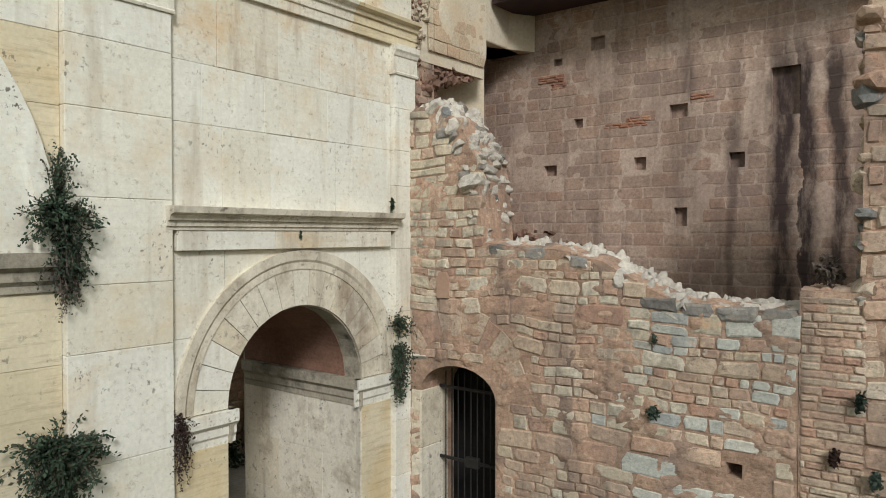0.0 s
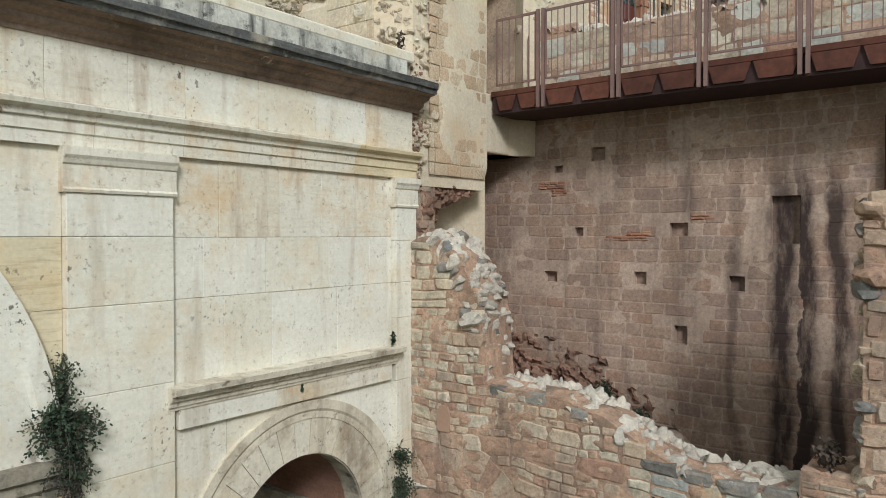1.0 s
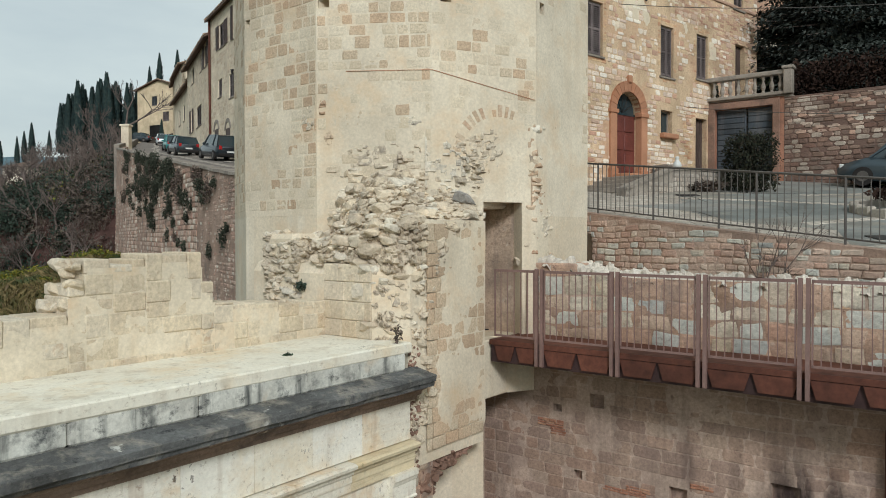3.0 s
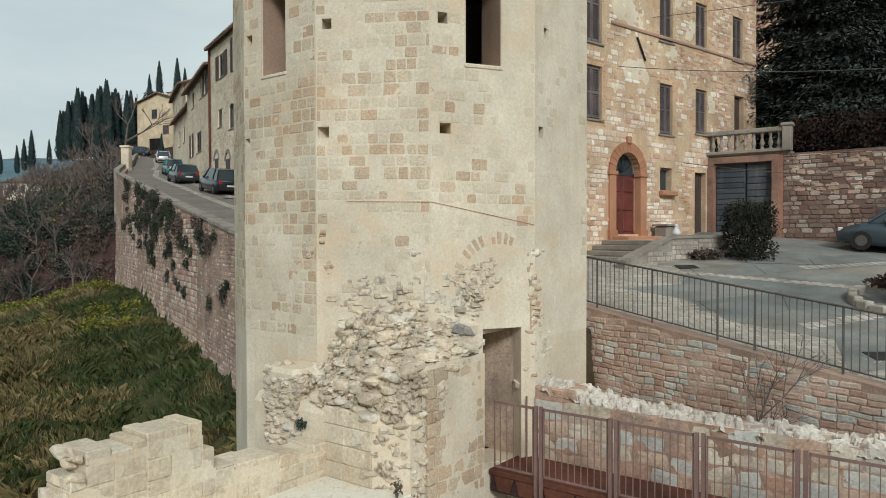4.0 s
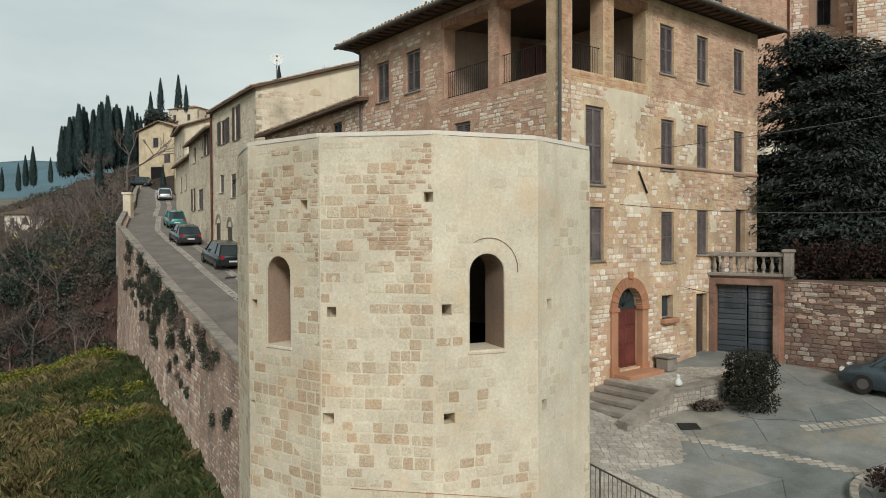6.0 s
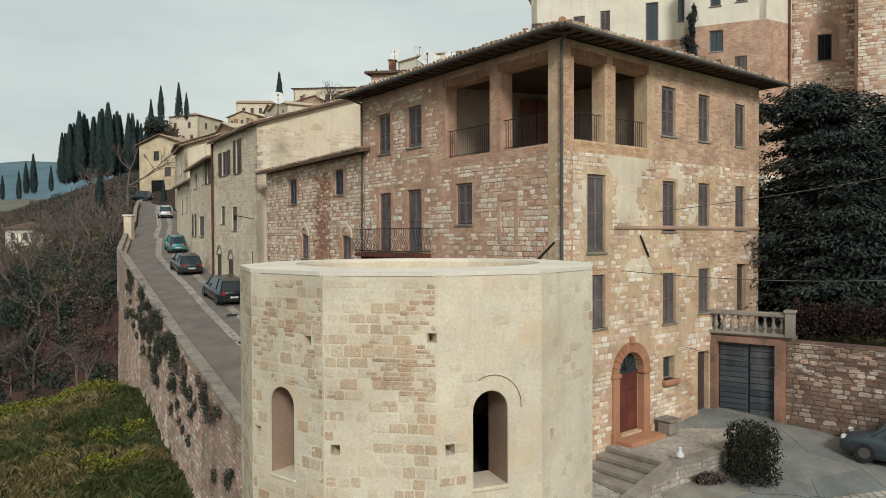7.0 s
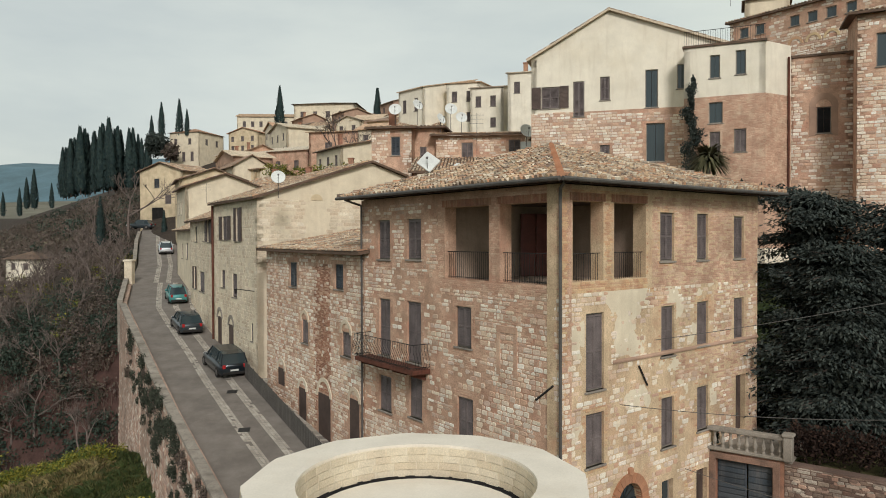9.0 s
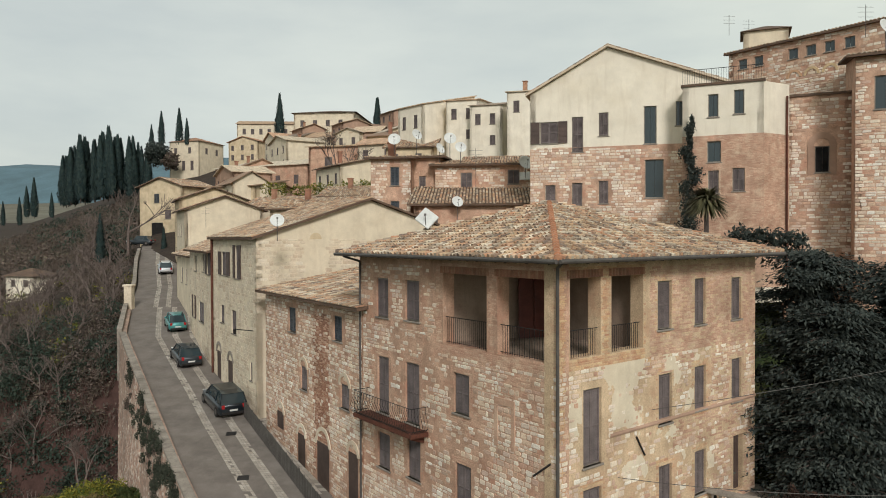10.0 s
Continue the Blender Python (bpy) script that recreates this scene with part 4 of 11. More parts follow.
# ---------- houses of the street and the hill ----------
def win(m, x0, x1, z0, z1, parent, mat=SHUTTER, style="closed", inset=0.10):
    """A window in its opening: frame, and shutters or panes as its pieces."""
    b = Mesh(m)
    t = min(0.06, (x1 - x0) * 0.1)
    b.box(x0, x0 + t, inset, inset + 0.06, z0, z1); b.box(x1 - t, x1, inset, inset + 0.06, z0, z1)
    b.box(x0 + t, x1 - t, inset, inset + 0.06, z0, z0 + t); b.box(x0 + t, x1 - t, inset, inset + 0.06, z1 - t, z1)
    b.box(x0 - 0.08, x1 + 0.08, -0.06, inset + 0.1, z0 - 0.07, z0, 0.01)
    w = part("window", b, CONCRETE, parent)
    xm = (x0 + x1) / 2
    for a, c in ((x0 + t, xm - 0.008), (xm + 0.008, x1 - t)):
        b = Mesh(m)
        if style == "closed":
            b.box(a, a + 0.05, inset - 0.04, inset + 0.02, z0 + t, z1 - t); b.box(c - 0.05, c, inset - 0.04, inset + 0.02, z0 + t, z1 - t)
            n = max(4, int((z1 - z0) / 0.07))
            for k in range(n):
                z = z0 + t + (z1 - z0 - 2 * t) * (k + 0.5) / n
                b.face(((a + 0.05, inset + 0.015, z + 0.03), (c - 0.05, inset + 0.015, z + 0.03), (c - 0.05, inset - 0.03, z - 0.03), (a + 0.05, inset - 0.03, z - 0.03)))
            for z in (z0 + t, (z0 + z1) / 2 - 0.03, z1 - t - 0.06):
                b.box(a + 0.05, c - 0.05, inset - 0.04, inset + 0.02, z, z + 0.06)
            b.face(((a, inset + 0.04, z0), (c, inset + 0.04, z0), (c, inset + 0.04, z1), (a, inset + 0.04, z1)))
            part("shutter", b, mat, w)
        else:
            b.box(a, c, inset + 0.03, inset + 0.05, z0 + t, z1 - t)
            part("pane", b, GLASS, w)
    return w


def tile_field(name, pts, apex_fn, mat, parent, rng, wide=0.22, long=0.42, high=0.07, messy=1.0):
    """Rows of half-round clay tiles over a slope. pts: eave left, eave right, top right, top left (top may meet in one point)."""
    p0, p1, p2, p3 = [Vector(p) for p in pts]
    L = (p1 - p0).length
    du = (p1 - p0) / L
    nrm = du.cross(p3 - p0 if (p3 - p0).length > 0.1 else p2 - p0).normalized()
    if nrm.z < 0:
        nrm = -nrm
    up = nrm.cross(du).normalized()
    tl, tr = (p3 - p0), (p2 - p0)
    H = max(tl.dot(up), tr.dot(up))
    b = Mesh()
    n = max(1, int(L / wide))
    for i in range(n):
        u = (i + 0.5) * L / n
        # top of the slope over this column
        hl = tl.dot(up) * u / max(tl.dot(du), 1e-6) if tl.dot(du) > 1e-3 else 1e9
        hr = tr.dot(up) * (L - u) / max(L - tr.dot(du), 1e-6) if L - tr.dot(du) > 1e-3 else 1e9
        h = min(hl, hr, H)
        rows = int(h / long)
        for j in range(rows + (1 if h - rows * long > 0.15 else 0)):
            a, c = j * long - 0.03, min((j + 1) * long + 0.04, h + 0.1)
            off = messy * rng.uniform(-0.02, 0.02); tw = messy * rng.uniform(-0.015, 0.015); lift = messy * rng.uniform(0, 0.02)
            ring = []
            for v, s, l2 in ((a, 1.0, 0.014 + lift), (c, 0.82, 0.0)):
                ring.append([p0 + du * (u + off + (tw if v == c else 0) + s * wide * 0.37 * math.cos(q)) + up * v + nrm * (l2 + 0.01 + high * s * math.sin(q)) for q in (math.pi, 2.3, 1.57, 0.84, 0)])
            b.grid([r[::-1] for r in ring])
            b.f.append([b.pt(p) for p in ring[0]])
    ob = part(name, b, mat, parent)
    ob["kind"] = "stuff"
    return ob


def simple_house(label, x, y, turn, w, d, z0, z1, mat, roof="gable", ridge=1.4, wins=(), wmat=SHUTTER, style="closed", over=0.5, side_wins=(), chimney=False, name="house", tiles=True, stone=None, seed=1, peak=0.5, slab=None):
    """A house on the hill: front along x from its left front corner, d deep, with roof and windows.
    roof: gable (ridge runs along the front), cross (gable end to the front), shed, hip."""
    h = thing(name, label, "house")
    rng = random.Random(seed)
    m = frame_at(x, y, turn)
    part("wall", wall_mesh(m, 0, w, z0, z1, 0.4, [q[:4] for q in wins]), mat, h)
    ms = m @ frame_at(w, 0, 90)
    part("wall", wall_mesh(ms, 0, d, z0, z1, 0.4, [q[:4] for q in side_wins]), mat, h)
    ml = m @ frame_at(0, d, -90)
    part("wall", wall_mesh(ml, 0, d, z0, z1, 0.4), mat, h)
    part("wall", wall_mesh(m @ frame_at(w, d, 180), 0, w, z0, z1, 0.4), mat, h)
    b = Mesh(m)
    t = 0.14
    o = over
    slopes = []
    if roof == "gable":
        k = ridge / (d / 2)
        b.extrude([(-o, z1 - k * o), (-o, z1 - k * o + t), (d / 2, z1 + ridge + t), (d + o, z1 - k * o + t), (d + o, z1 - k * o), (d / 2, z1 + ridge)], -o, w + o)
        slopes = [((-o, -o, z1 - k * o + t), (w + o, -o, z1 - k * o + t), (w + o, d / 2, z1 + ridge + t), (-o, d / 2, z1 + ridge + t))]
        for xx in (0.0, w - 0.3):
            g = Mesh(m)
            g.extrude([(0.02, z1 - 0.01), (d - 0.02, z1 - 0.01), (d / 2, z1 + ridge - 0.02)], xx + 0.002, xx + 0.298)
            part("gable", g, mat, h)
    elif roof == "cross":
        pk = w * peak
        k, kr = ridge / pk, ridge / (w - pk)
        mm = m @ frame_at(w, 0, 90)
        b = Mesh(mm)
        b.extrude([(-o, z1 - kr * o), (-o, z1 - kr * o + t), (w - pk, z1 + ridge + t), (w + o, z1 - k * o + t), (w + o, z1 - k * o), (w - pk, z1 + ridge)], -o, d + o)
        for xx in (0.0, d - 0.3):
            g = Mesh(mm)
            g.extrude([(0.02, z1 - 0.01), (w - 0.02, z1 - 0.01), (w - pk, z1 + ridge - 0.02)], xx + 0.002, xx + 0.298)
            part("gable", g, mat, h)
        slopes = [((-o, d + o, z1 - k * o + t), (-o, -o, z1 - k * o + t), (pk, -o, z1 + ridge + t), (pk, d + o, z1 + ridge + t)),
                  ((w + o, -o, z1 - kr * o + t), (w + o, d + o, z1 - kr * o + t), (pk, d + o, z1 + ridge + t), (pk, -o, z1 + ridge + t))]
    elif roof == "shed":
        b.extrude([(-o, z1 - 0.05), (-o, z1 + t - 0.05), (d + o, z1 + ridge + t), (d + o, z1 + ridge)], -o, w + o)
        slopes = [((-o, -o, z1 + t - 0.05), (w + o, -o, z1 + t - 0.05), (w + o, d + o, z1 + ridge + t), (-o, d + o, z1 + ridge + t))]
        for xx in (0.0, w - 0.3):
            g = Mesh(m)
            g.extrude([(0.02, z1 - 0.01), (d - 0.02, z1 - 0.01), (d - 0.02, z1 + ridge - 0.02), (0.02, z1)], xx + 0.002, xx + 0.298)
            part("gable", g, mat, h)
    elif roof == "hip":
        q = min(w, d) / 2
        e0 = [(-o, -o), (w + o, -o), (w + o, d + o), (-o, d + o)]
        ids = [b.pt((px, py, z1)) for px, py in e0]
        top = [b.pt((q, q, z1 + ridge)), b.pt((w - q, d - q, z1 + ridge))] if w >= d else [b.pt((q, q, z1 + ridge)), b.pt((q, d - q, z1 + ridge))]
        if w >= d:
            b.f += [[ids[0], ids[1], top[1], top[0]], [ids[1], ids[2], top[1]], [ids[2], ids[3], top[0], top[1]], [ids[3], ids[0], top[0]], ids[::-1]]
        else:
            b.f += [[ids[0], ids[1], top[0]], [ids[1], ids[2], top[1], top[0]], [ids[2], ids[3], top[1]], [ids[3], ids[0], top[0], top[1]], ids[::-1]]
    else:
        b.box(-0.1, w + 0.1, -0.1, d + 0.1, z1, z1 + 0.15)
    part("roof", b, slab or (TILE_CHANNEL if tiles else TILE), h)
    if tiles:
        for sl in slopes:
            tile_field("tiles", [m @ Vector(p) for p in sl], None, TILE, h, rng, 0.26, 0.5, 0.07)
    for q in wins:
        win(m, *q[:4], h, q[4] if len(q) > 4 else wmat, q[5] if len(q) > 5 else style)
    for q in side_wins:
        win(ms, *q[:4], h, q[4] if len(q) > 4 else wmat, q[5] if len(q) > 5 else style)
    if chimney:
        b = Mesh(m)
        cx, cy = w * 0.3, d * 0.35
        b.box(cx, cx + 0.6, cy, cy + 0.5, z1, z1 + ridge + 1.0, 0.02)
        b.box(cx - 0.08, cx + 0.68, cy - 0.08, cy + 0.58, z1 + ridge + 1.0, z1 + ridge + 1.12, 0.02)
        part("chimney", b, BRICK_RED, h)
    return h


def row(x0, step, n, w, z, hgt):
    return [(x0 + step * i, x0 + step * i + w, z, z + hgt) for i in range(n)]


for w_ in R_WINS:
    win(FR, *w_, house)
for w_ in L_WINS:
    win(FL, *w_, house)

# lower neighbour, along the street
H2 = simple_house("low rubble stone house with arched windows along the street", -11.0, 44.1, -57, 13.3, 7.0, 12.5, 23.0, HOUSE_MORTAR, "shed", 1.3,
                  [(3.9, 5.0, 20.98, 22.38, SHUTTER_BLUE), (10.1, 11.1, 21.2, 22.45, SHUTTER_BLUE), (5.7, 6.6, 18.0, 19.3), (10.9, 11.9, 18.0, 19.2)], chimney=False, seed=2)
YH = simple_house("cream plastered house with a gabled side wall", -17.7, 54.72, -58, 10.9, 16.0, 13, 26.3, PLASTER_CREAM, "gable", 2.6,
                  [(6.2, 7.1, 23.5, 25.8), (2.6, 4.1, 23.6, 25.3), (5.1, 6.3, 19.6, 21.25), (2.2, 3.2, 20.1, 21.4), (9.4, 9.9, 17.0, 18.2)], seed=3, over=0.35)
H4 = simple_house("cream stone house row climbing the street", -23.75, 66.7, -63, 12.9, 9.0, 14, 25.3, PLASTER_CREAM, "gable", 1.8,
                  [(3.0, 4.5, 23.4, 24.75, GLASS, "open"), (7.9, 8.7, 23.5, 25.1), (10.2, 11.6, 23.4, 25.15), (2.3, 3.4, 19.2, 21.2), (5.7, 8.4, 19.2, 20.9)], seed=4)
H4B = simple_house("lower cream stone house next in the street row", -30.0, 80.1, -63, 14.8, 8.0, 14, 24.6, PLASTER_CREAM, "gable", 1.5,
                   [(11.0, 12.4, 20.6, 22.4), (4.0, 5.2, 21.6, 23.2), (7.6, 8.8, 21.6, 23.2)], seed=44)

# the hill, nearest first
BH = simple_house("large cream gabled house with stone lower floor high on the hill", 6.35, 53.0, -16.4, 13.6, 9, 22, 36.75, PLASTER_WHITE, "cross", 3.05, over=0.3, peak=0.41, slab=PALE_BLOCK,
                  wins=[(0.73, 2.05, 33.1, 34.68), (3.04, 3.85, 32.4, 34.95), (4.95, 5.63, 33.5, 35.17), (8.06, 8.92, 32.8, 35.46, GLASS, "open"), (10.2, 10.7, 34.0, 35.7, GLASS, "open"), (1.11, 1.86, 28.7, 30.07), (3.04, 3.8, 28.4, 30.18), (4.95, 5.63, 28.66, 30.3), (8.13, 9.4, 29.0, 31.7, GLASS, "open")], seed=5)
WH = simple_house("white plastered annex with brick lower floors and roof terrace", 15.9, 48.0, -24, 4.95, 3.0, 22, 36.2, PLASTER_WHITE, "flat", 0.2,
                  [(1.6, 2.24, 34.1, 35.6, GLASS, "open"), (3.18, 3.8, 34.2, 35.76, GLASS, "open"), (1.55, 2.41, 31.14, 32.52, GLASS, "open"), (1.61, 2.27, 29.1, 30.6), (3.1, 3.84, 29.2, 30.7)], seed=6)
# near-black closed leaves paint the shade of the niche's open hole
RH = simple_house("tall rubble stone house with a niche window", 22.5, 47.5, -23, 3.85, 8, 20, 35.4, HOUSE_MORTAR, "flat", 0.2, [(1.75, 2.6, 30.4, 32.1, SHADE_AND_RUBBER)], seed=7)
R2 = simple_house("stone house with a tiled roof at the hill's edge", 24.75, 43.4, -26, 7.0, 9, 20, 37.0, HOUSE_MORTAR, "shed", 1.6, [(1.0, 2.2, 33.8, 35.8, GLASS, "open")], seed=8)
CASTLE = simple_house("long stone palace with a row of square windows behind the roofs", 23.7, 60.0, -53, 12.5, 8, 26, 41.35, HOUSE_MORTAR, "shed", 1.0,
                      [(c - 0.38, c + 0.38, 39.95, 40.75, GLASS, "open") for c in (1.25, 2.6, 5.4, 6.76, 8.14, 9.55)], seed=9, over=0.3)
TUR = simple_house("small cream turret with a tiled cap above the palace", 25.0, 60.2, -22, 3.4, 3.0, 38, 43.3, PLASTER_CREAM, "hip", 0.7, seed=10, over=0.25)
MH = simple_house("narrow stone house with blue shutters and a chimney", -6.3, 61.5, -8, 3.5, 6, 24, 33.0, HOUSE_MORTAR, "shed", 0.6,
                  [(1.7, 2.5, 30.7, 32.3, SHUTTER_BLUE), (1.7, 2.5, 27.6, 29.4, SHUTTER_BLUE)], seed=11, chimney=True)
LH = simple_house("low stone house with satellite dishes on the roof", -0.8, 61.5, -4, 8.3, 6, 24, 32.4, HOUSE_MORTAR, "shed", 1.0, [(2.2, 3.2, 30.3, 31.8), (6.2, 7.2, 30.8, 32.0)], seed=12)
LH2 = simple_house("stone wing joining two roofs", -3.0, 62.5, -6, 2.6, 6, 24, 33.2, HOUSE_MORTAR, "shed", 0.4, [(0.8, 1.4, 30.4, 31.6)], seed=13)
RO3 = simple_house("low stone house with a long sloping tile roof", -2.4, 56.5, -3, 9.4, 5, 22, 28.8, HOUSE_MORTAR, "shed", 1.7, [(1.0, 1.9, 26.2, 27.8), (7.6, 8.4, 26.6, 28.2)], seed=14)
SH = simple_house("small shed with red doors among the roofs", -5.8, 53.0, -5, 3.0, 3, 22, 27.2, PLASTER_OCHRE, "shed", 0.5, [(0.5, 2.2, 24.6, 26.8, DOOR_RED)], seed=15)
simple_house("white plastered house with a long sloping side wall", -7.3, 113, -48, 6.0, 11, 30, 46.4, PLASTER_WHITE, "shed", 2.6,
             [(1.0, 1.9, 43.0, 45.0), (3.8, 4.7, 43.0, 45.0), (1.0, 1.9, 39.4, 41.2)], seed=20, tiles=False, over=0.25)
for k, (x, y, w, z1, q) in enumerate(((0.2, 109, 5.2, 46.9, 0.9), (3.7, 106, 5.0, 45.6, 1.9), (8.6, 99, 5.5, 46.2, 1.0))):
    simple_house("pale plastered house in the upper row", x, y, -16, w, 9, 30, z1, PLASTER_WHITE, "shed", q,
                 [(w * 0.16, w * 0.16 + 0.85, z1 - 2.8, z1 - 1.2), (w * 0.6, w * 0.6 + 0.85, z1 - 2.8, z1 - 1.2), (w * 0.6, w * 0.6 + 0.85, z1 - 5.8, z1 - 4.4)], seed=21 + k, tiles=False, over=0.25, chimney=k == 2)
simple_house("large cream palace on the hilltop", -46.5, 221, -6, 19, 26, 46, 64.6, PLASTER_CREAM, "hip", 2.2, [(2 + 4 * i, 3.3 + 4 * i, 60.5, 62.4) for i in range(4)], seed=30, tiles=False, over=0.8,
             side_wins=[(4 + 7 * i, 5.3 + 7 * i, 60.5, 62.4) for i in range(3)])
simple_house("long pale convent on the hilltop", -76, 262, 4, 22, 12, 50, 68.0, PLASTER_CREAM, "gable", 1.8, [(2 + 3 * i, 3.2 + 3 * i, 64.2, 66.2) for i in range(6)], seed=31, tiles=False)
simple_house("long stone house with an arched window", -44.5, 139, -26, 22, 9, 26, 39.6, HOUSE_MORTAR, "shed", 2.0, [(2 + 4.2 * i, 3.1 + 4.2 * i, 36.2, 37.8) for i in range(5)] + [(4 + 5 * i, 5.1 + 5 * i, 32.2, 33.9) for i in range(3)], seed=32, tiles=False)
simple_house("tall rubble church-like house with an arched window", -24.3, 128, -12, 12, 10, 28, 42.4, HOUSE_MORTAR, "shed", 1.5, [(3.0, 4.4, 36.6, 40.6), (2.6, 3.8, 31.0, 34.0), (8.2, 9.3, 31.5, 33.6)], seed=33, tiles=False)
simple_house("white house with a hipped roof below the cypresses", -83, 216, -18, 10.5, 12, 44, 55.2, PLASTER_CREAM, "hip", 1.8, [(1.6, 2.7, 51.6, 53.4), (6.6, 7.7, 51.6, 53.4), (1.6, 2.7, 46.6, 49.4), (4.4, 5.5, 46.6, 49.4), (7.4, 8.5, 46.6, 49.4)], seed=34, tiles=False,
             side_wins=[(3, 4.2, 51.6, 53.4), (8, 9.2, 51.6, 53.4)])
# the tall lower opening has near-black leaves, its inner shade painted
YF_ = simple_house("yellow plastered house with a green shutter at the street's end", -53.5, 125.5, -22, 9.5, 9, 23, 35.2, PLASTER_OCHRE, "cross", 1.5, [(3.2, 4.4, 32.4, 34.0, SHUTTER_BLUE), (5.6, 7.0, 29.6, 31.2), (2.6, 5.2, 25.6, 29.0, SHADE_AND_RUBBER)], seed=35)
simple_house("yellow plastered house between the street roofs", -38.5, 118, -24, 9.0, 8, 24, 34.6, PLASTER_OCHRE, "shed", 1.4, [(1.4, 2.2, 32.3, 33.4), (3.8, 4.6, 32.3, 33.4), (6.2, 7.0, 32.3, 33.4)], seed=36, tiles=False)
simple_house("cream house with a low gable by the street", -33.9, 90.5, -64, 9.0, 9, 16, 29.6, PLASTER_CREAM, "gable", 1.6, [(2.0, 3.0, 26.5, 28.0), (5.0, 6.0, 26.5, 28.0), (2.0, 3.0, 23.0, 24.6)], seed=37)
simple_house("ochre house with a porch by the street", -39.2, 104.0, -66, 9.0, 9, 18, 31.5, PLASTER_OCHRE, "gable", 1.6, [(2.0, 3.0, 28.5, 30.0), (5.5, 6.5, 28.5, 30.0), (2.0, 3.0, 25.0, 26.6)], seed=38)
# smaller houses filling the slope
r3 = random.Random(77)
MATS3 = (PLASTER_CREAM, HOUSE_MORTAR, PLASTER_OCHRE, HOUSE_MORTAR, PLASTER_PINK, PLASTER_CREAM)
for k in range(30):
    f = k / 29
    y = 88 + 130 * f + r3.uniform(-6, 6)
    x = -0.345 * y + r3.uniform(0.02, 0.27) * y
    if y > 100 and x > -0.06 * y:
        x -= 0.08 * y
    w, d, h = r3.uniform(6, 11), r3.uniform(6, 9), r3.uniform(5.5, 8.5)
    z0 = ground_z(x, y)
    if -26 < x < 8 and y < 108:
        h *= 0.75
    n = int(w // 3)
    simple_house("small hillside house with an old tile roof", x, y, r3.choice((-12, -20, -28, -58)), w, d, z0 - 3, z0 + h, r3.choice(MATS3), r3.choice(("gable", "shed", "gable", "cross")), r3.uniform(1.0, 1.8),
                 [(0.9 + i * w / n, 1.9 + i * w / n, z0 + h - 2.5, z0 + h - 1.0) for i in range(n)] + [(0.9 + i * w / n, 1.9 + i * w / n, z0 + h - 5.4, z0 + h - 3.8) for i in range(n)], seed=100 + k, tiles=y < 120, chimney=r3.random() < 0.4)
# roofs just behind the main house
for x, y, w, d, z1, mt, tn in ((-12.0, 70.0, 9, 7, 27.0, HOUSE_MORTAR, -10), (-20.0, 82.0, 10, 8, 29.6, PLASTER_OCHRE, -15), (-15.5, 90.0, 9, 7, 31.5, HOUSE_MORTAR, -10), (-26.0, 92.0, 9, 7, 30.2, PLASTER_CREAM, -25), (-9.5, 80.0, 8, 7, 30.0, PLASTER_PINK, -5), (2.0, 74.0, 8, 7, 33.5, HOUSE_MORTAR, -8)):
    simple_house("stone house with a brown tile roof behind the street", x, y, tn, w, d, 18, z1, mt, "gable", 1.3, [(1.4, 2.3, z1 - 2.4, z1 - 0.9), (w - 2.6, w - 1.6, z1 - 2.4, z1 - 0.9)], seed=int(60 + y), chimney=y > 80)
simple_house("small white cottage with a tiled hip roof in the valley", -68.3, 111, -14, 5.2, 5, 15.5, 20.5, PLASTER_WHITE, "hip", 1.2, [(3.2, 4.2, 18.9, 19.9), (1.0, 1.8, 18.9, 19.9)], seed=41)
simple_house("small orange house at the valley's edge", -91.5, 128, -20, 7.0, 6, 18, 26.0, PLASTER_OCHRE, "hip", 1.3, [(4.0, 5.4, 22.4, 23.6)], seed=42)

# ---------- stones, rocks and leaves ----------
def ico():
    bm = bmesh.new()
    bmesh.ops.create_icosphere(bm, subdivisions=2, radius=1.0)
    v, f = [x.co.copy() for x in bm.verts], [[x.index for x in q.verts] for q in bm.faces]
    bm.free()
    return v, f


ICO_V, ICO_F = ico()


def rock(b, c, r, rng, flat=(1, 1, 1)):
    """A broken stone: a chipped, uneven lump."""
    c = Vector(c)
    s = Vector((r * flat[0] * rng.uniform(0.7, 1.3), r * flat[1] * rng.uniform(0.7, 1.3), r * flat[2] * rng.uniform(0.6, 1.1)))
    e = Euler((rng.uniform(-0.5, 0.5), rng.uniform(-0.5, 0.5), rng.uniform(0, 6.3))).to_matrix()
    o = Vector((rng.uniform(0, 50), rng.uniform(0, 50), 0))
    cuts = [(Vector((rng.gauss(0, 1), rng.gauss(0, 1), rng.gauss(0, 1))).normalized(), rng.uniform(0.42, 0.68)) for _ in range(13)]
    n0 = len(b.v)
    for v in ICO_V:
        p = v * (1 + 0.25 * noise.noise(v * 1.7 + o))
        for n, d in cuts:
            k = p.dot(n)
            if k > d:
                p = p - n * (k - d)
        b.pt(c + e @ Vector((p.x * s.x, p.y * s.y, p.z * s.z)))
    b.f += [[i + n0 for i in q] for q in ICO_F]


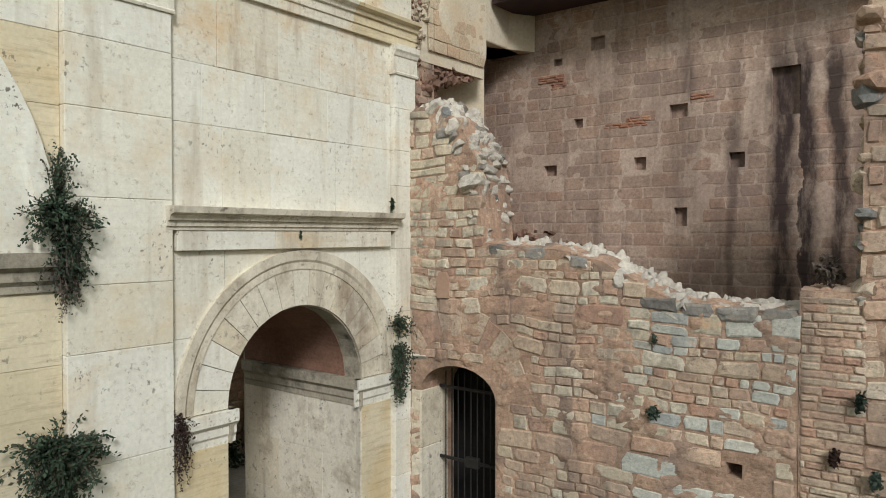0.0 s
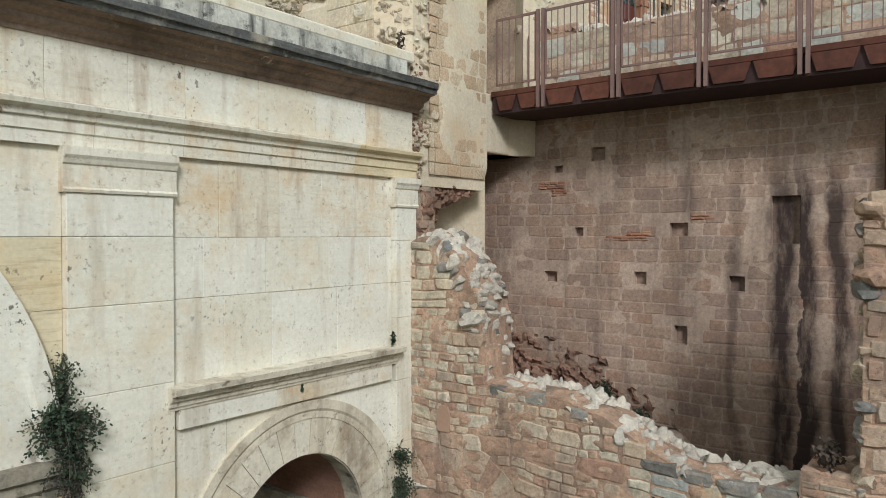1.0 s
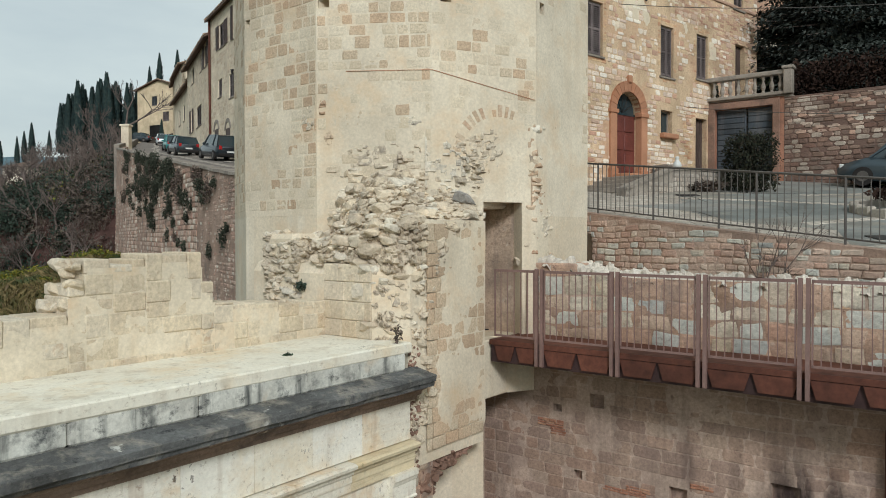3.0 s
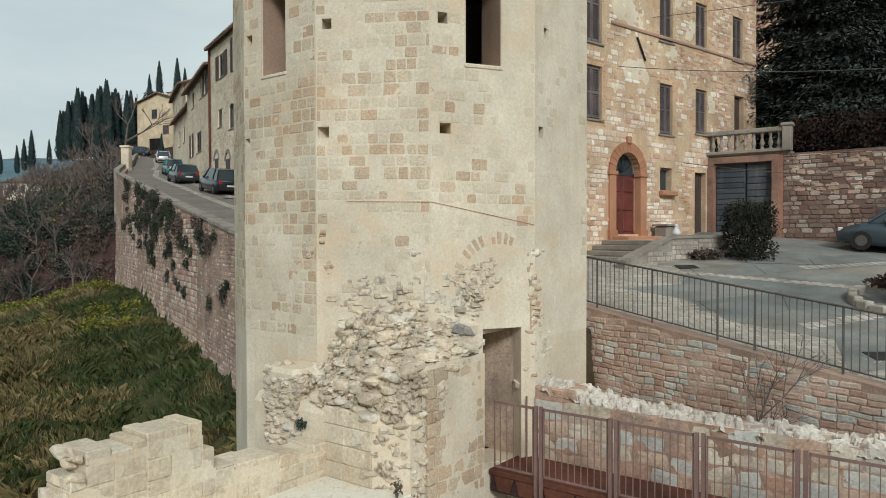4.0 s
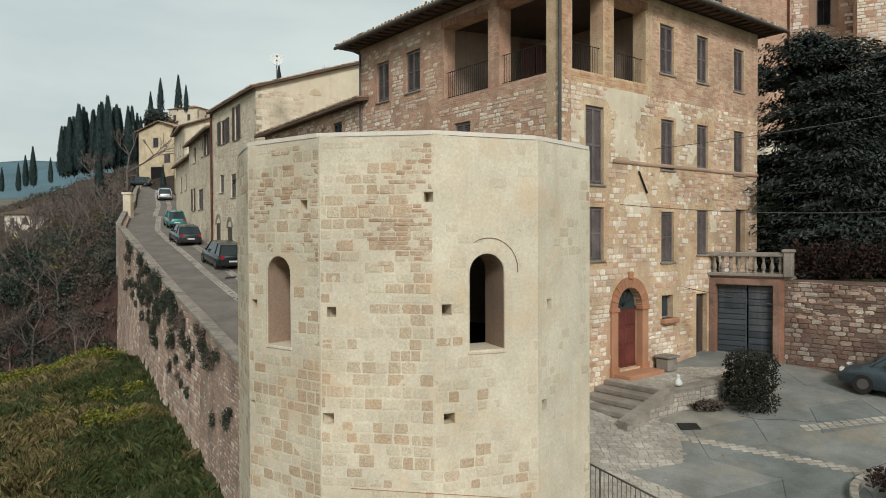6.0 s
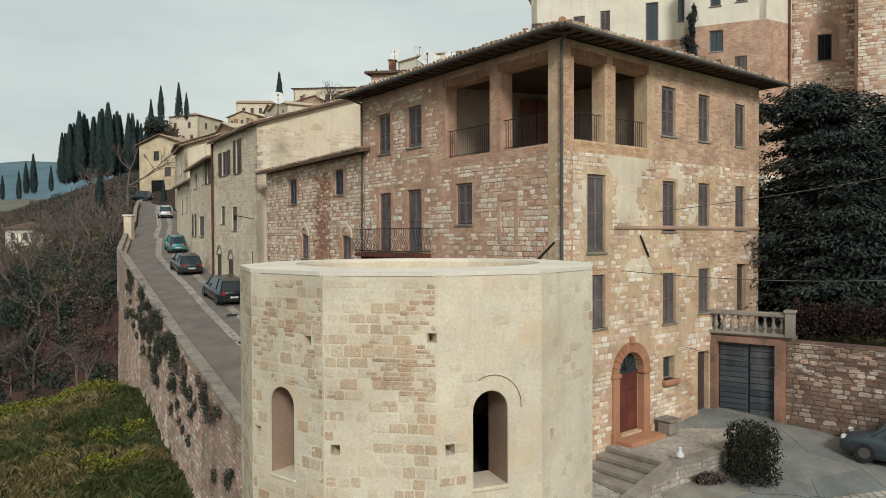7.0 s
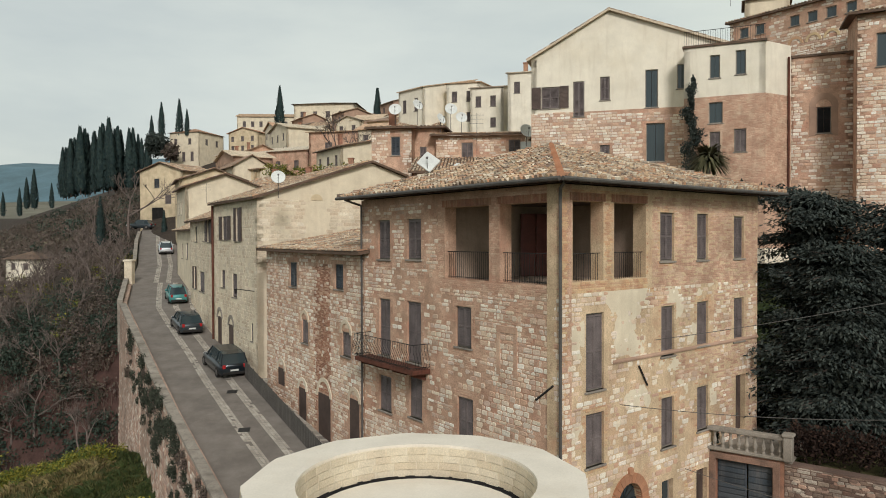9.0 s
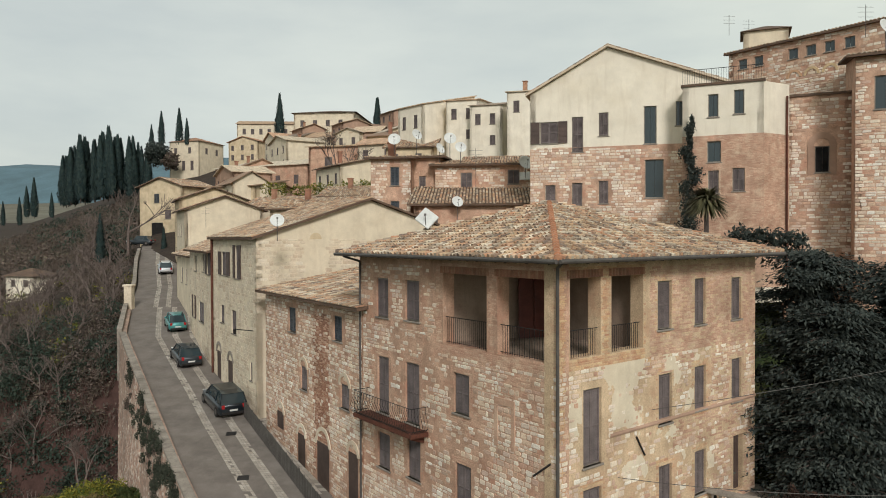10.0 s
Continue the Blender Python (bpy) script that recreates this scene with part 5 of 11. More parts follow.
def chunk_units(name, mat, rng, count=14):
    """Angular unit stones of broken masonry: blocky, flat-faced, chipped at the corners."""
    made = []
    for k in range(count):
        b = Mesh()
        o = Vector((rng.uniform(0, 50), rng.uniform(0, 50), 0))
        cuts = [(Vector((rng.gauss(0, 1), rng.gauss(0, 1), rng.gauss(0, 1))).normalized(), rng.uniform(0.72, 1.05)) for _ in range(7)]
        for v in ICO_V:
            p = v.lerp(v / max(abs(v.x), abs(v.y), abs(v.z)), 0.9) * (1 + 0.12 * noise.noise(v * 1.5 + o))
            for n, d in cuts:
                q = p.dot(n)
                if q > d:
                    p = p - n * (q - d)
            b.pt(p + 0.05 * noise.noise_vector(v * 4 + o))
        b.f += [list(q) for q in ICO_F]
        made.append(b.data(name, mat))
    return made


def lay_chunks(name, units, rng, m, surface, parent, sizes, sink=0.45, most=300, keep=lambda p: True):
    """Broken stones bedded close together in a surface, the largest first. surface(u, v): a point and its outward way."""
    done = []
    for size, tries in sizes:
        for _ in range(tries):
            if len(done) >= most:
                return
            p, w = surface(rng.random(), rng.random())
            s = size * rng.uniform(0.8, 1.25)
            if not keep(p) or any((p - q).length < 0.92 * (s + r) for q, r in done):
                continue
            done.append((p, s))
            x = Vector((0, 0, 1)).cross(w).normalized() if abs(w.z) < 0.95 else Vector((1, 0, 0))
            z = w.cross(x).normalized()
            turn = Matrix((x, -w, z)).transposed().to_4x4()
            ob = new(name, rng.choice(units))
            ob.parent = parent
            ob.matrix_basis = m @ Matrix.Translation(p - w * s * sink) @ turn @ Euler((rng.gauss(0, 0.14), rng.gauss(0, 0.10), rng.gauss(0, 0.16))).to_matrix().to_4x4() @ Matrix.Diagonal((s * rng.uniform(0.9, 1.5), s * rng.uniform(0.8, 1.2), s * rng.uniform(0.5, 0.85), 1))


def rocks_on(b, rng, quad, n, r, lift=0.0):
    """Rocks strewn over a four-cornered surface."""
    p = [Vector(q) for q in quad]
    for _ in range(n):
        u, v = rng.random(), rng.random()
        c = (p[0] * (1 - u) + p[1] * u) * (1 - v) + (p[3] * (1 - u) + p[2] * u) * v
        rock(b, c + Vector((0, 0, lift)), rng.uniform(*r), rng)


def leaves(b, c, rad, n, size, rng, droop=0.0, shell=0.5):
    """Many small leaves filling an uneven round body."""
    c = Vector(c)
    o = Vector((rng.uniform(0, 90), rng.uniform(0, 90), rng.uniform(0, 90)))
    for _ in range(n):
        d = Vector((rng.gauss(0, 1), rng.gauss(0, 1), rng.gauss(0, 1))).normalized()
        q = rng.uniform(shell, 1.0) ** 0.6 * (0.75 + 0.55 * noise.noise(d * 1.6 + o))
        p = c + Vector((d.x * rad[0], d.y * rad[1], d.z * rad[2])) * q
        s = size * rng.uniform(0.6, 1.4)
        u = (Vector((rng.gauss(0, 1), rng.gauss(0, 1), rng.gauss(0, 1) - droop)) + d * 0.6).normalized()
        w = u.cross(Vector((rng.gauss(0, 1), rng.gauss(0, 1), rng.gauss(0, 1)))).normalized()
        b.f.append([b.pt(p - u * s * 0.5), b.pt(p + w * s * 0.28), b.pt(p + u * s * 0.6), b.pt(p - w * s * 0.28)])


def ashlar(name, m, x0, x1, y0, y1, z0, z1, mat, parent, c=0.004, gap=0.0035):
    b = Mesh(m)
    b.box(x0 + gap / 2, x1 - gap / 2, y0, y1, z0 + gap / 2, z1 - gap / 2, c)
    return part(name, b, mat, parent)


def ring_mesh(m, cx, cz, prof, a0=0.0, a1=180.0, k=40):
    """An outline of (radius, y) swept round an arch centre."""
    b = Mesh(m)
    rows = [[(cx + r * math.cos(radians(a0 + (a1 - a0) * i / k)), y, cz + r * math.sin(radians(a0 + (a1 - a0) * i / k))) for r, y in prof] for i in range(k + 1)]
    ids = b.grid(rows, True)
    b.f.append(ids[0][::-1]); b.f.append(ids[-1])
    return b


def craggy(m, rows_fn, nu, nv, amp, cell, seed):
    """A broken masonry surface: a fine sheet whose stones stand out or back by turns. rows_fn(u, v) gives a point and its outward way."""
    b = Mesh(m)
    o = Vector((seed * 3.7, seed * 1.3, 0))
    rows = []
    for j in range(nv + 1):
        r = []
        for i in range(nu + 1):
            p, w = rows_fn(i / nu, j / nv)
            q = p * cell + o
            q = Vector((q.x, q.y, q.z * 1.5)) + 0.35 * noise.noise_vector(p * 4.1 + o)
            dist, near_pts = noise.voronoi(q)
            k = 0.45 * noise.cell(near_pts[0] * 7.3) + 0.22 * smooth(0.0, 0.25, dist[1] - dist[0]) + 0.30 * noise.cell(q * 1.9 + o) + 0.25 * noise.noise(p * 5) + 0.12 * noise.noise(p * 12)
            edge = 1.0 - abs(2 * (i / nu) - 1) ** 12
            r.append(p + w * ((k - 0.45) * amp * 1.25 + 0.02 * noise.noise(p * 17)) * max(0.25, edge))
        rows.append(r)
    b.grid(rows)
    return b


RUBBLE_BROWN = stone_mat("brown_rubble", [(0.30, 0.185, 0.135)], grain=0.4, patch=0.4, bump=1.0, bump_size=0.03, stain=((0.10, 0.075, 0.06), 0.7, 2.0), spots=((0.42, 0.30, 0.22), 0.6, 5.0))
VAULT_BRICK = stone_mat("vault_brick", [(0.30, 0.17, 0.12)], grain=0.4, patch=0.4, bump=0.9, bands=((0.12, 0.07, 0.05), 0.8))

# ---------- gate ----------
TRAV_DRIP = stone_mat("dripstained_travertine", [(0.79, 0.75, 0.635), (0.82, 0.79, 0.685), (0.76, 0.70, 0.56)], grain=0.16, patch=0.14, bump=0.45, stain=((0.64, 0.42, 0.19), 0.65, 1.2), spots=((0.09, 0.07, 0.05), 0.95, 14.0), streak=((0.34, 0.22, 0.13), 0.7, 4.0), bands=((0.50, 0.38, 0.24), 0.45), pits=((0.28, 0.20, 0.13), 0.7, 11.0))
rng = random.Random(11)
YF, YP = 6.47, 6.39
# panel between the pilasters
def course_of(z0, z1, joints, y0=YF, mat=TRAV):
    for a, c in zip(joints, joints[1:]):
        ashlar("block", GM, a, c, y0 + rng.uniform(-0.006, 0.006), 6.9, z0, z1, mat, gate_thing)


course_of(4.57, 5.43, [3.97, 4.60, 5.24, 6.25, 7.27])
course_of(5.43, 6.05, [3.97, 4.35, 5.15, 6.11, 6.83, 7.27])
course_of(6.05, 6.86, [3.97, 4.54, 5.35, 5.99, 6.60, 7.27], mat=TRAV_DRIP)


# wall beside the arch, cut to the arch's curve, under the small cornice
def spandrel(x0, x1, z0, z1, r):
    """One block whose lower edge follows the arch."""
    b = Mesh(GM)
    xs = np.linspace(x0 + 0.002, x1 - 0.002, 14)
    low = [max(z0, AZ + math.sqrt(max(0.0, r * r - (x - AX) ** 2))) if abs(x - AX) < r else z0 for x in xs]
    rows = [[(x, y, min(l, z1 - 0.01) + 0.002) for x, l in zip(xs, low)] for y in (6.9, 6.472)] + [[(x, y, z1 - 0.002) for x in xs] for y in (6.472, 6.9)]
    b.grid(rows)
    part("block", b, TRAV, gate_thing)


for x0, x1, z0, z1 in ((3.97, 4.62, 3.24, 4.13), (3.97, 4.30, 2.42, 3.24), (4.62, 5.68, 3.24, 4.13), (5.68, 6.67, 3.24, 4.13), (6.67, 7.27, 3.24, 4.13), (7.02, 7.27, 2.42, 3.24)):
    spandrel(x0, x1, z0, z1, AR + 0.655)
for x0, x1 in ((3.97, 5.25), (5.25, 6.35), (6.35, 7.27)):
    ashlar("frieze_block", GM, max(x0, 4.02), min(x1, 7.20), 6.40, 6.9, 4.13, 4.36, TRAV if x0 < 5 else TRAV_DRIP, gate_thing)
# pilasters
for (x0, x1), zs in (((2.94, 3.97), (-0.4, 1.0, 2.2, 3.23, 3.84, 4.63, 5.43, 6.06, 6.45)), ((7.27, 7.70), (-0.4, 1.0, 1.75, 2.42, 3.24, 4.1, 4.95, 5.43, 6.0, 6.45))):
    for z0, z1 in zip(zs, zs[1:]):
        ashlar("pilaster_block", GM, x0, x1, YP, 6.9, z0, z1, TRAV, gate_thing, 0.006)
    b = Mesh(GM)
    b.extrude([(6.9, 6.45), (YP - 0.02, 6.45), (YP - 0.028, 6.475), (YP - 0.004, 6.495), (YP - 0.004, 6.69), (YP - 0.02, 6.705), (YP - 0.035, 6.745), (YP - 0.055, 6.775), (YP - 0.055, 6.85), (6.9, 6.85)], x0 - 0.03, x1 + 0.03)
    part("capital", b, TRAV_DRIP, gate_thing)
# great arch, of which only its right shoulder is seen
part("archivolt", ring_mesh(GM, -0.1, 4.14, [(2.35, 6.9), (2.35, 6.45), (2.80, 6.45), (2.84, 6.40), (3.0, 6.38), (3.0, 6.9)]), TRAV, gate_thing)
for z0, z1, x1 in ((4.14, 4.55, 2.94), (4.55, 5.42, 2.94), (5.42, 6.06, 2.94), (6.06, 6.86, 2.94)):
    ashlar("block", GM, 2.2, x1, 6.475, 6.9, z0, z1, TRAV_VEINED if 4.5 < z1 < 6.2 else TRAV, gate_thing)
b = Mesh(GM)
b.extrude([(6.9, 3.80), (6.44, 3.80), (6.44, 3.86), (6.40, 3.90), (6.40, 3.98), (6.34, 4.02), (6.34, 4.14), (6.9, 4.14)], 1.9, 2.94)
part("impost", b, TRAV_DIRTY, gate_thing)
for z0, z1 in ((-0.4, 1.0), (1.0, 1.75), (1.75, 2.5), (2.5, 3.15), (3.15, 3.80)):
    ashlar("block", GM, 2.25, 2.94, 6.47, 6.9, z0, z1, TRAV_VEINED, gate_thing)
# side arch
for k in range(17):
    a0, a1 = 180 * k / 17 + 0.2, 180 * (k + 1) / 17 - 0.2
    part("voussoir", ring_mesh(GM, AX, AZ, [(AR, 7.0), (AR + 0.01, 6.468), (AR + 0.44, 6.468 + rng.uniform(-0.005, 0.003)), (AR + 0.44, 7.0)], a0, a1, 3), TRAV if k > 13 else TRAV_SEEP, gate_thing)
part("archivolt", ring_mesh(GM, AX, AZ, [(AR + 0.44, 6.9), (AR + 0.44, 6.452), (AR + 0.52, 6.452), (AR + 0.55, 6.43), (AR + 0.66, 6.425), (AR + 0.66, 6.9)]), TRAV_SEEP, gate_thing)
imp = [(0.0, 2.06), (-0.03, 2.06), (-0.03, 2.13), (-0.05, 2.16), (-0.05, 2.24), (-0.10, 2.29), (-0.10, 2.42), (0.0, 2.42)]
for x0, x1 in ((3.97, AX - AR + 0.1), (AX + AR - 0.1, 7.27)):
    b = Mesh(GM)
    b.extrude([(y + 6.52, z) for y, z in imp], x0, x1)
    part("impost", b, TRAV, gate_thing)
for x, s in ((AX - AR, 0), (AX + AR, 1)):
    b = Mesh(GM @ (frame_at(x, 8.85, -90) if s else frame_at(x, 6.45, 90)))
    b.extrude(imp, 0.0, 2.4)
    part("impost", b, TRAV_DIRTY, gate_thing)
for x0, x1 in ((3.97, AX - AR), (AX + AR, 7.27)):
    for z0, z1 in ((-0.4, 0.75), (0.75, 1.45), (1.45, 2.06)):
        ashlar("block", GM, x0, x1, 6.475, 8.85, z0, z1, TRAV_VEINED, gate_thing)
# inner passage lining of slabs
for z0, z1, js in ((-0.4, 0.62, (6.48, 7.6, 8.88)), (0.62, 1.35, (6.48, 7.2, 8.1, 8.88)), (1.35, 2.06, (6.48, 7.5, 8.3, 8.88))):
    for a, c in zip(js, js[1:]):
        ashlar("slab", GM, AX + AR - 0.02, AX + AR + 0.2, a, c, z0, z1, TRAV_SEEP, gate_thing)
part("vault_lining", ring_mesh(GM, AX, AZ, [(AR - 0.012, 6.78), (AR - 0.012, 8.88), (AR + 0.03, 8.88), (AR + 0.03, 6.78)]), VAULT_BRICK, gate_thing, "dark brick lining of the arch vault")
# small cornice over the arch panel
b = Mesh(GM)
b.extrude([(6.9, 4.34), (6.385, 4.34), (6.38, 4.375), (6.36, 4.38), (6.355, 4.43), (6.32, 4.44), (6.30, 4.49), (6.24, 4.51), (6.225, 4.575), (6.9, 4.60)], 3.89, 7.30)
part("cornice", b, TRAV_SEEP, gate_thing)
# upper string course, attic, crowning cornice
for x0, x1 in ((-6.0, 3.2), (3.2, 4.1), (4.1, 5.2), (5.2, 6.5), (6.5, 7.74)):
    b = Mesh(GM)
    b.extrude([(6.9, 6.85), (6.42, 6.85), (6.42, 6.96), (6.40, 6.97), (6.40, 7.07), (6.37, 7.08), (6.36, 7.13), (6.30, 7.16), (6.29, 7.20), (6.33, 7.22), (6.9, 7.24)], x0 + 0.0015, x1 - 0.0015)
    part("string_course", b, TRAV_VEINED if x0 > 6 else TRAV_DRIP, gate_thing)
for x0, x1 in ((-6.0, 2.8), (2.8, 3.55), (3.55, 4.15), (4.15, 5.05), (5.05, 5.9), (5.9, 6.75), (6.75, 7.70)):
    ashlar("attic_block", GM, x0, x1, 6.455 + rng.uniform(-0.005, 0.005), 6.9, 7.24, 7.80, TRAV_DRIP if x0 < 4 or x0 > 6 else TRAV, gate_thing)
b = Mesh(GM)
xs = np.linspace(-6, 7.82, 70)
lower = [(6.9, 7.78), (6.44, 7.78), (6.43, 7.83), (6.36, 7.86), (6.35, 7.91), (6.26, 7.95), (6.24, 7.99), (6.15, 8.01), (6.9, 8.015)]
upper = [(6.9, 8.01), (6.13, 8.01), (6.115, 8.07), (6.085, 8.075), (6.08, 8.155), (6.10, 8.165), (6.42, 8.23), (6.9, 8.23)]
for name, prof, mt, lb in (("bed_moulding", lower, CORNICE_BROWN, "brown-stained moulding under the cornice"), ("crowning_cornice", upper, CORNICE_DARK, "dark lichen-stained crowning cornice")):
    b = Mesh(GM)
    ids = b.grid([[(x, y + (0.02 * noise.noise((x * 2.2, i * 0.6, 0)) if y < 6.35 else 0), z + (0.012 * noise.noise((x * 2.5, i * 0.4, 5)) if y < 6.35 else 0)) for i, (y, z) in enumerate(prof)] for x in xs], True)
    b.f.append(ids[0][::-1]); b.f.append(ids[-1])
    part(name, b, mt, gate_thing, lb)
for x0, x1 in ((-6.0, 3.05), (3.05, 4.35), (4.35, 7.55)):
    ashlar("blocking_course", GM, x0, x1, 6.41 + rng.uniform(-0.01, 0.01), 7.0, 8.225, 8.585, BLOCKING, gate_thing, 0.025, 0.001)

# plants rooted in the joints
LEAF_GATE = leaf_mat("blue_green_wall_plant", [(0.022, 0.042, 0.026), (0.042, 0.070, 0.042), (0.070, 0.098, 0.062), (0.030, 0.050, 0.028), (0.075, 0.065, 0.040)], 0.8)
def sprig_mesh(b, tw, root, n, length, rng, out, up, sag, leaf, spread=0.8, gap=0.022):
    """Stems that leave a root, bend down by their weight and carry small leaves all along."""
    out = out.normalized()
    side_ = out.cross(Vector((0, 0, 1))).normalized()
    for _ in range(n):
        d = (out * rng.uniform(0.25, 1.0) + side_ * rng.gauss(0, spread) + Vector((0, 0, up + rng.gauss(0, 0.45)))).normalized()
        p = root + side_ * rng.gauss(0, 0.03) + Vector((0, 0, rng.gauss(0, 0.05)))
        L = length * rng.uniform(0.35, 1.1)
        q = p.copy()
        for i in range(int(L / gap)):
            p = p + d * gap
            d = (d + Vector((rng.gauss(0, 0.10), rng.gauss(0, 0.10), -sag * gap * 4))).normalized()
            if i % 4 == 3:
                tw.tube(q, p, 0.003, 0.0025, 3, cap=False)
                q = p.copy()
            for _ in range(2):
                s_ = leaf * rng.uniform(0.6, 1.3)
                u = (Vector((rng.gauss(0, 1), rng.gauss(0, 1), rng.gauss(0, 1))) + d * 0.8).normalized()
                w = u.cross(Vector((rng.gauss(0, 1), rng.gauss(0, 1), rng.gauss(0, 1)))).normalized()
                o = p + Vector((rng.gauss(0, 1), rng.gauss(0, 1), rng.gauss(0, 1))) * leaf * 0.35
                b.f.append([b.pt(o), b.pt(o + u * s_ * 0.5 + w * s_ * 0.26), b.pt(o + u * s_), b.pt(o + u * s_ * 0.5 - w * s_ * 0.26)])


def sprig_plant(label, roots, mat, seed, m=GM, name="wall_plant"):
    """A plant in a joint. roots: (x, y, z, stems, length, up, sag, leaf size, spread)."""
    r = random.Random(seed + 70)
    o = thing(name, label, "plant")
    b, tw = Mesh(), Mesh()
    way = m.to_3x3() @ Vector((0, -1, 0))
    for x, y, z, n, L, up, sag, leaf, spread in roots:
        sprig_mesh(b, tw, m @ Vector((x, y, z)), n, L, r, way, up, sag, leaf, spread)
    part("foliage", b, mat, o)["kind"] = "stuff"
    part("stem_rest", tw, BARK, o)["kind"] = "stuff"
    return o


def tuft(label, x, y, z, rad, n, size, mat=LEAF_GATE, seed=0, m=GM, droop=0.6, name="wall_plant"):
    r = random.Random(seed + 5)
    b = Mesh()
    c = m @ Vector((x, y, z))
    k = max(1, int(rad[2] / max(rad[0], 0.05)))
    for i in range(k):
        f = (i + 0.5) / k * 2 - 1
        leaves(b, c + Vector((r.uniform(-0.25, 0.25) * rad[0], r.uniform(-0.1, 0.1) * rad[1], f * rad[2] * 0.75)), (rad[0] * (1 - 0.5 * abs(f) * r.random()), rad[1], rad[2] / k * 1.4), n // k, size, r, droop, 0.2)
    o = thing(name, label, "plant")
    part("foliage", b, mat, o)["kind"] = "stuff"
    return o


sprig_plant("green wall plant with upright shoots hanging from the travertine pilaster", [(2.88, 6.42, 4.45, 105, 0.36, 0.15, 0.5, 0.040, 0.8), (2.86, 6.42, 4.62, 26, 0.45, 1.6, 0.0, 0.034, 0.25), (2.92, 6.42, 4.25, 60, 0.42, -0.5, 1.2, 0.038, 0.5), (2.98, 6.42, 4.05, 28, 0.32, -1.0, 1.4, 0.036, 0.4)], LEAF_GATE, 1)
sprig_plant("dry brown hanging tail of a wall plant", [(2.93, 6.40, 4.15, 34, 0.52, -1.4, 1.5, 0.030, 0.3)], LEAF_DRY, 2)
sprig_plant("round dark green bush growing from a joint", [(2.84, 6.42, 2.40, 120, 0.46, 0.25, 0.4, 0.046, 0.85), (2.84, 6.42, 2.25, 60, 0.40, -0.4, 0.8, 0.044, 0.8)], LEAF_GATE, 3)
sprig_plant("dark green wall plant beside the arch impost", [(7.30, 6.40, 3.05, 30, 0.32, 0.3, 0.6, 0.040, 0.45), (7.30, 6.40, 2.75, 46, 0.40, -0.6, 1.2, 0.042, 0.4), (7.30, 6.40, 2.40, 36, 0.42, -1.0, 1.2, 0.042, 0.35)], LEAF_GATE, 4)
sprig_plant("reddish dry wall plant at the arch springing", [(4.02, 6.42, 2.45, 26, 0.28, -0.6, 1.0, 0.036, 0.45), (4.03, 6.42, 2.28, 18, 0.45, -1.8, 1.5, 0.032, 0.2)], LEAF_RED, 5)
tuft("small weed on the cornice", 7.18, 6.36, 4.68, (0.03, 0.03, 0.09), 60, 0.05, seed=6)
tuft("small weed in a cornice hole", 5.6, 6.40, 4.28, (0.04, 0.03, 0.04), 50, 0.04, seed=7)
tuft("thin dry weed at the top corner", 7.45, 6.45, 8.72, (0.10, 0.06, 0.14), 60, 0.06, LEAF_DRY, seed=8)
tuft("moss patch on the gate top", 5.9, 6.9, 8.61, (0.10, 0.06, 0.015), 60, 0.04, seed=9)

# what shows through the side arch
b = wall_mesh(GM @ pose(0, 11.6, 0), -6, 9.5, -0.6, 4.6, 0.5)
inner = tagged(part("wall_inner", b, MORTAR_BROWN), "rough inner wall beyond the side arch", "wall", kind="structure")
cells = list(courses(rng, 3.0, 9.5, -0.2, 4.5, (0.16, 0.26), (0.25, 0.5)))
stone_skin("stone_rest", GM @ pose(0, 11.6, 0), rng, cells, RUBBLE_PINK, inner, 0.02, 0.03, 0.2)
b = Mesh(GM)
b.grid([[(x, y, 0.06 + 0.03 * noise.noise((x * 3, y * 3, 0))) for x in np.linspace(-6, 10.7, 40)] for y in np.linspace(6.6, 11.6, 20)])
tagged(part("pavement", b, PAVER), "rough gravelly paving inside the gate", "pavement", kind="structure")
tuft("green weeds at the foot of the inner wall", 7.8, 11.2, 0.3, (0.5, 0.3, 0.35), 500, 0.09, seed=10)

# ---------- court wall ----------
bwall = thing("wall_court", "tall brown ashlar court wall with dark water streaks", "wall", kind="structure")
BM = GM @ frame_at(10.76, 8.5, -90)    # x runs to the right along the wall from the tower
B_REPAIR = [(3.5, 4.25, 5.98, 6.06), (3.9, 4.3, 6.06, 6.14), (2.3, 2.8, 6.85, 6.98), (2.55, 2.85, 6.72, 6.85), (4.9, 5.25, 6.3, 6.38)]
B_HOLES = [(3.28, 3.52, 7.28, 7.5), (2.60, 2.76, 7.12, 7.24), (2.98, 3.14, 6.05, 6.2), (4.58, 4.86, 6.05, 6.26), (4.02, 4.22, 5.30, 5.50), (2.42, 2.66, 5.28, 5.46), (5.46, 5.68, 5.26, 5.48), (4.66, 4.86, 4.42, 4.70), (6.02, 6.40, 5.95, 6.62)]
b = wall_mesh(BM, 1.15, 13, -0.5, 9.38, 0.7, B_HOLES)
part("core", b, MORTAR_BROWN, bwall)
b = Mesh(BM)
b.box(1.2, 12.9, 0.11, 0.3, 0.2, 9.3)
part("backing", b, BACKWALL, bwall)
BLK = unit_stones("block", BACKWALL, rng, 10, 0.10)
cells = [c for c in courses(rng, 1.2, 9.5, 2.2, 8.36, (0.16, 0.22), (0.22, 0.52), in_holes(B_HOLES, 0.0))]
near = [c for c in cells if 4.6 < c[2] < 9.2 and 1.4 < c[0] < 7.4]
rng.shuffle(near)
near = near[:300]
rest = [c for c in cells if c not in set(near)]
lay("block", BLK, rng, BM, near, bwall, 0.008, 0.008, wave=0.03)
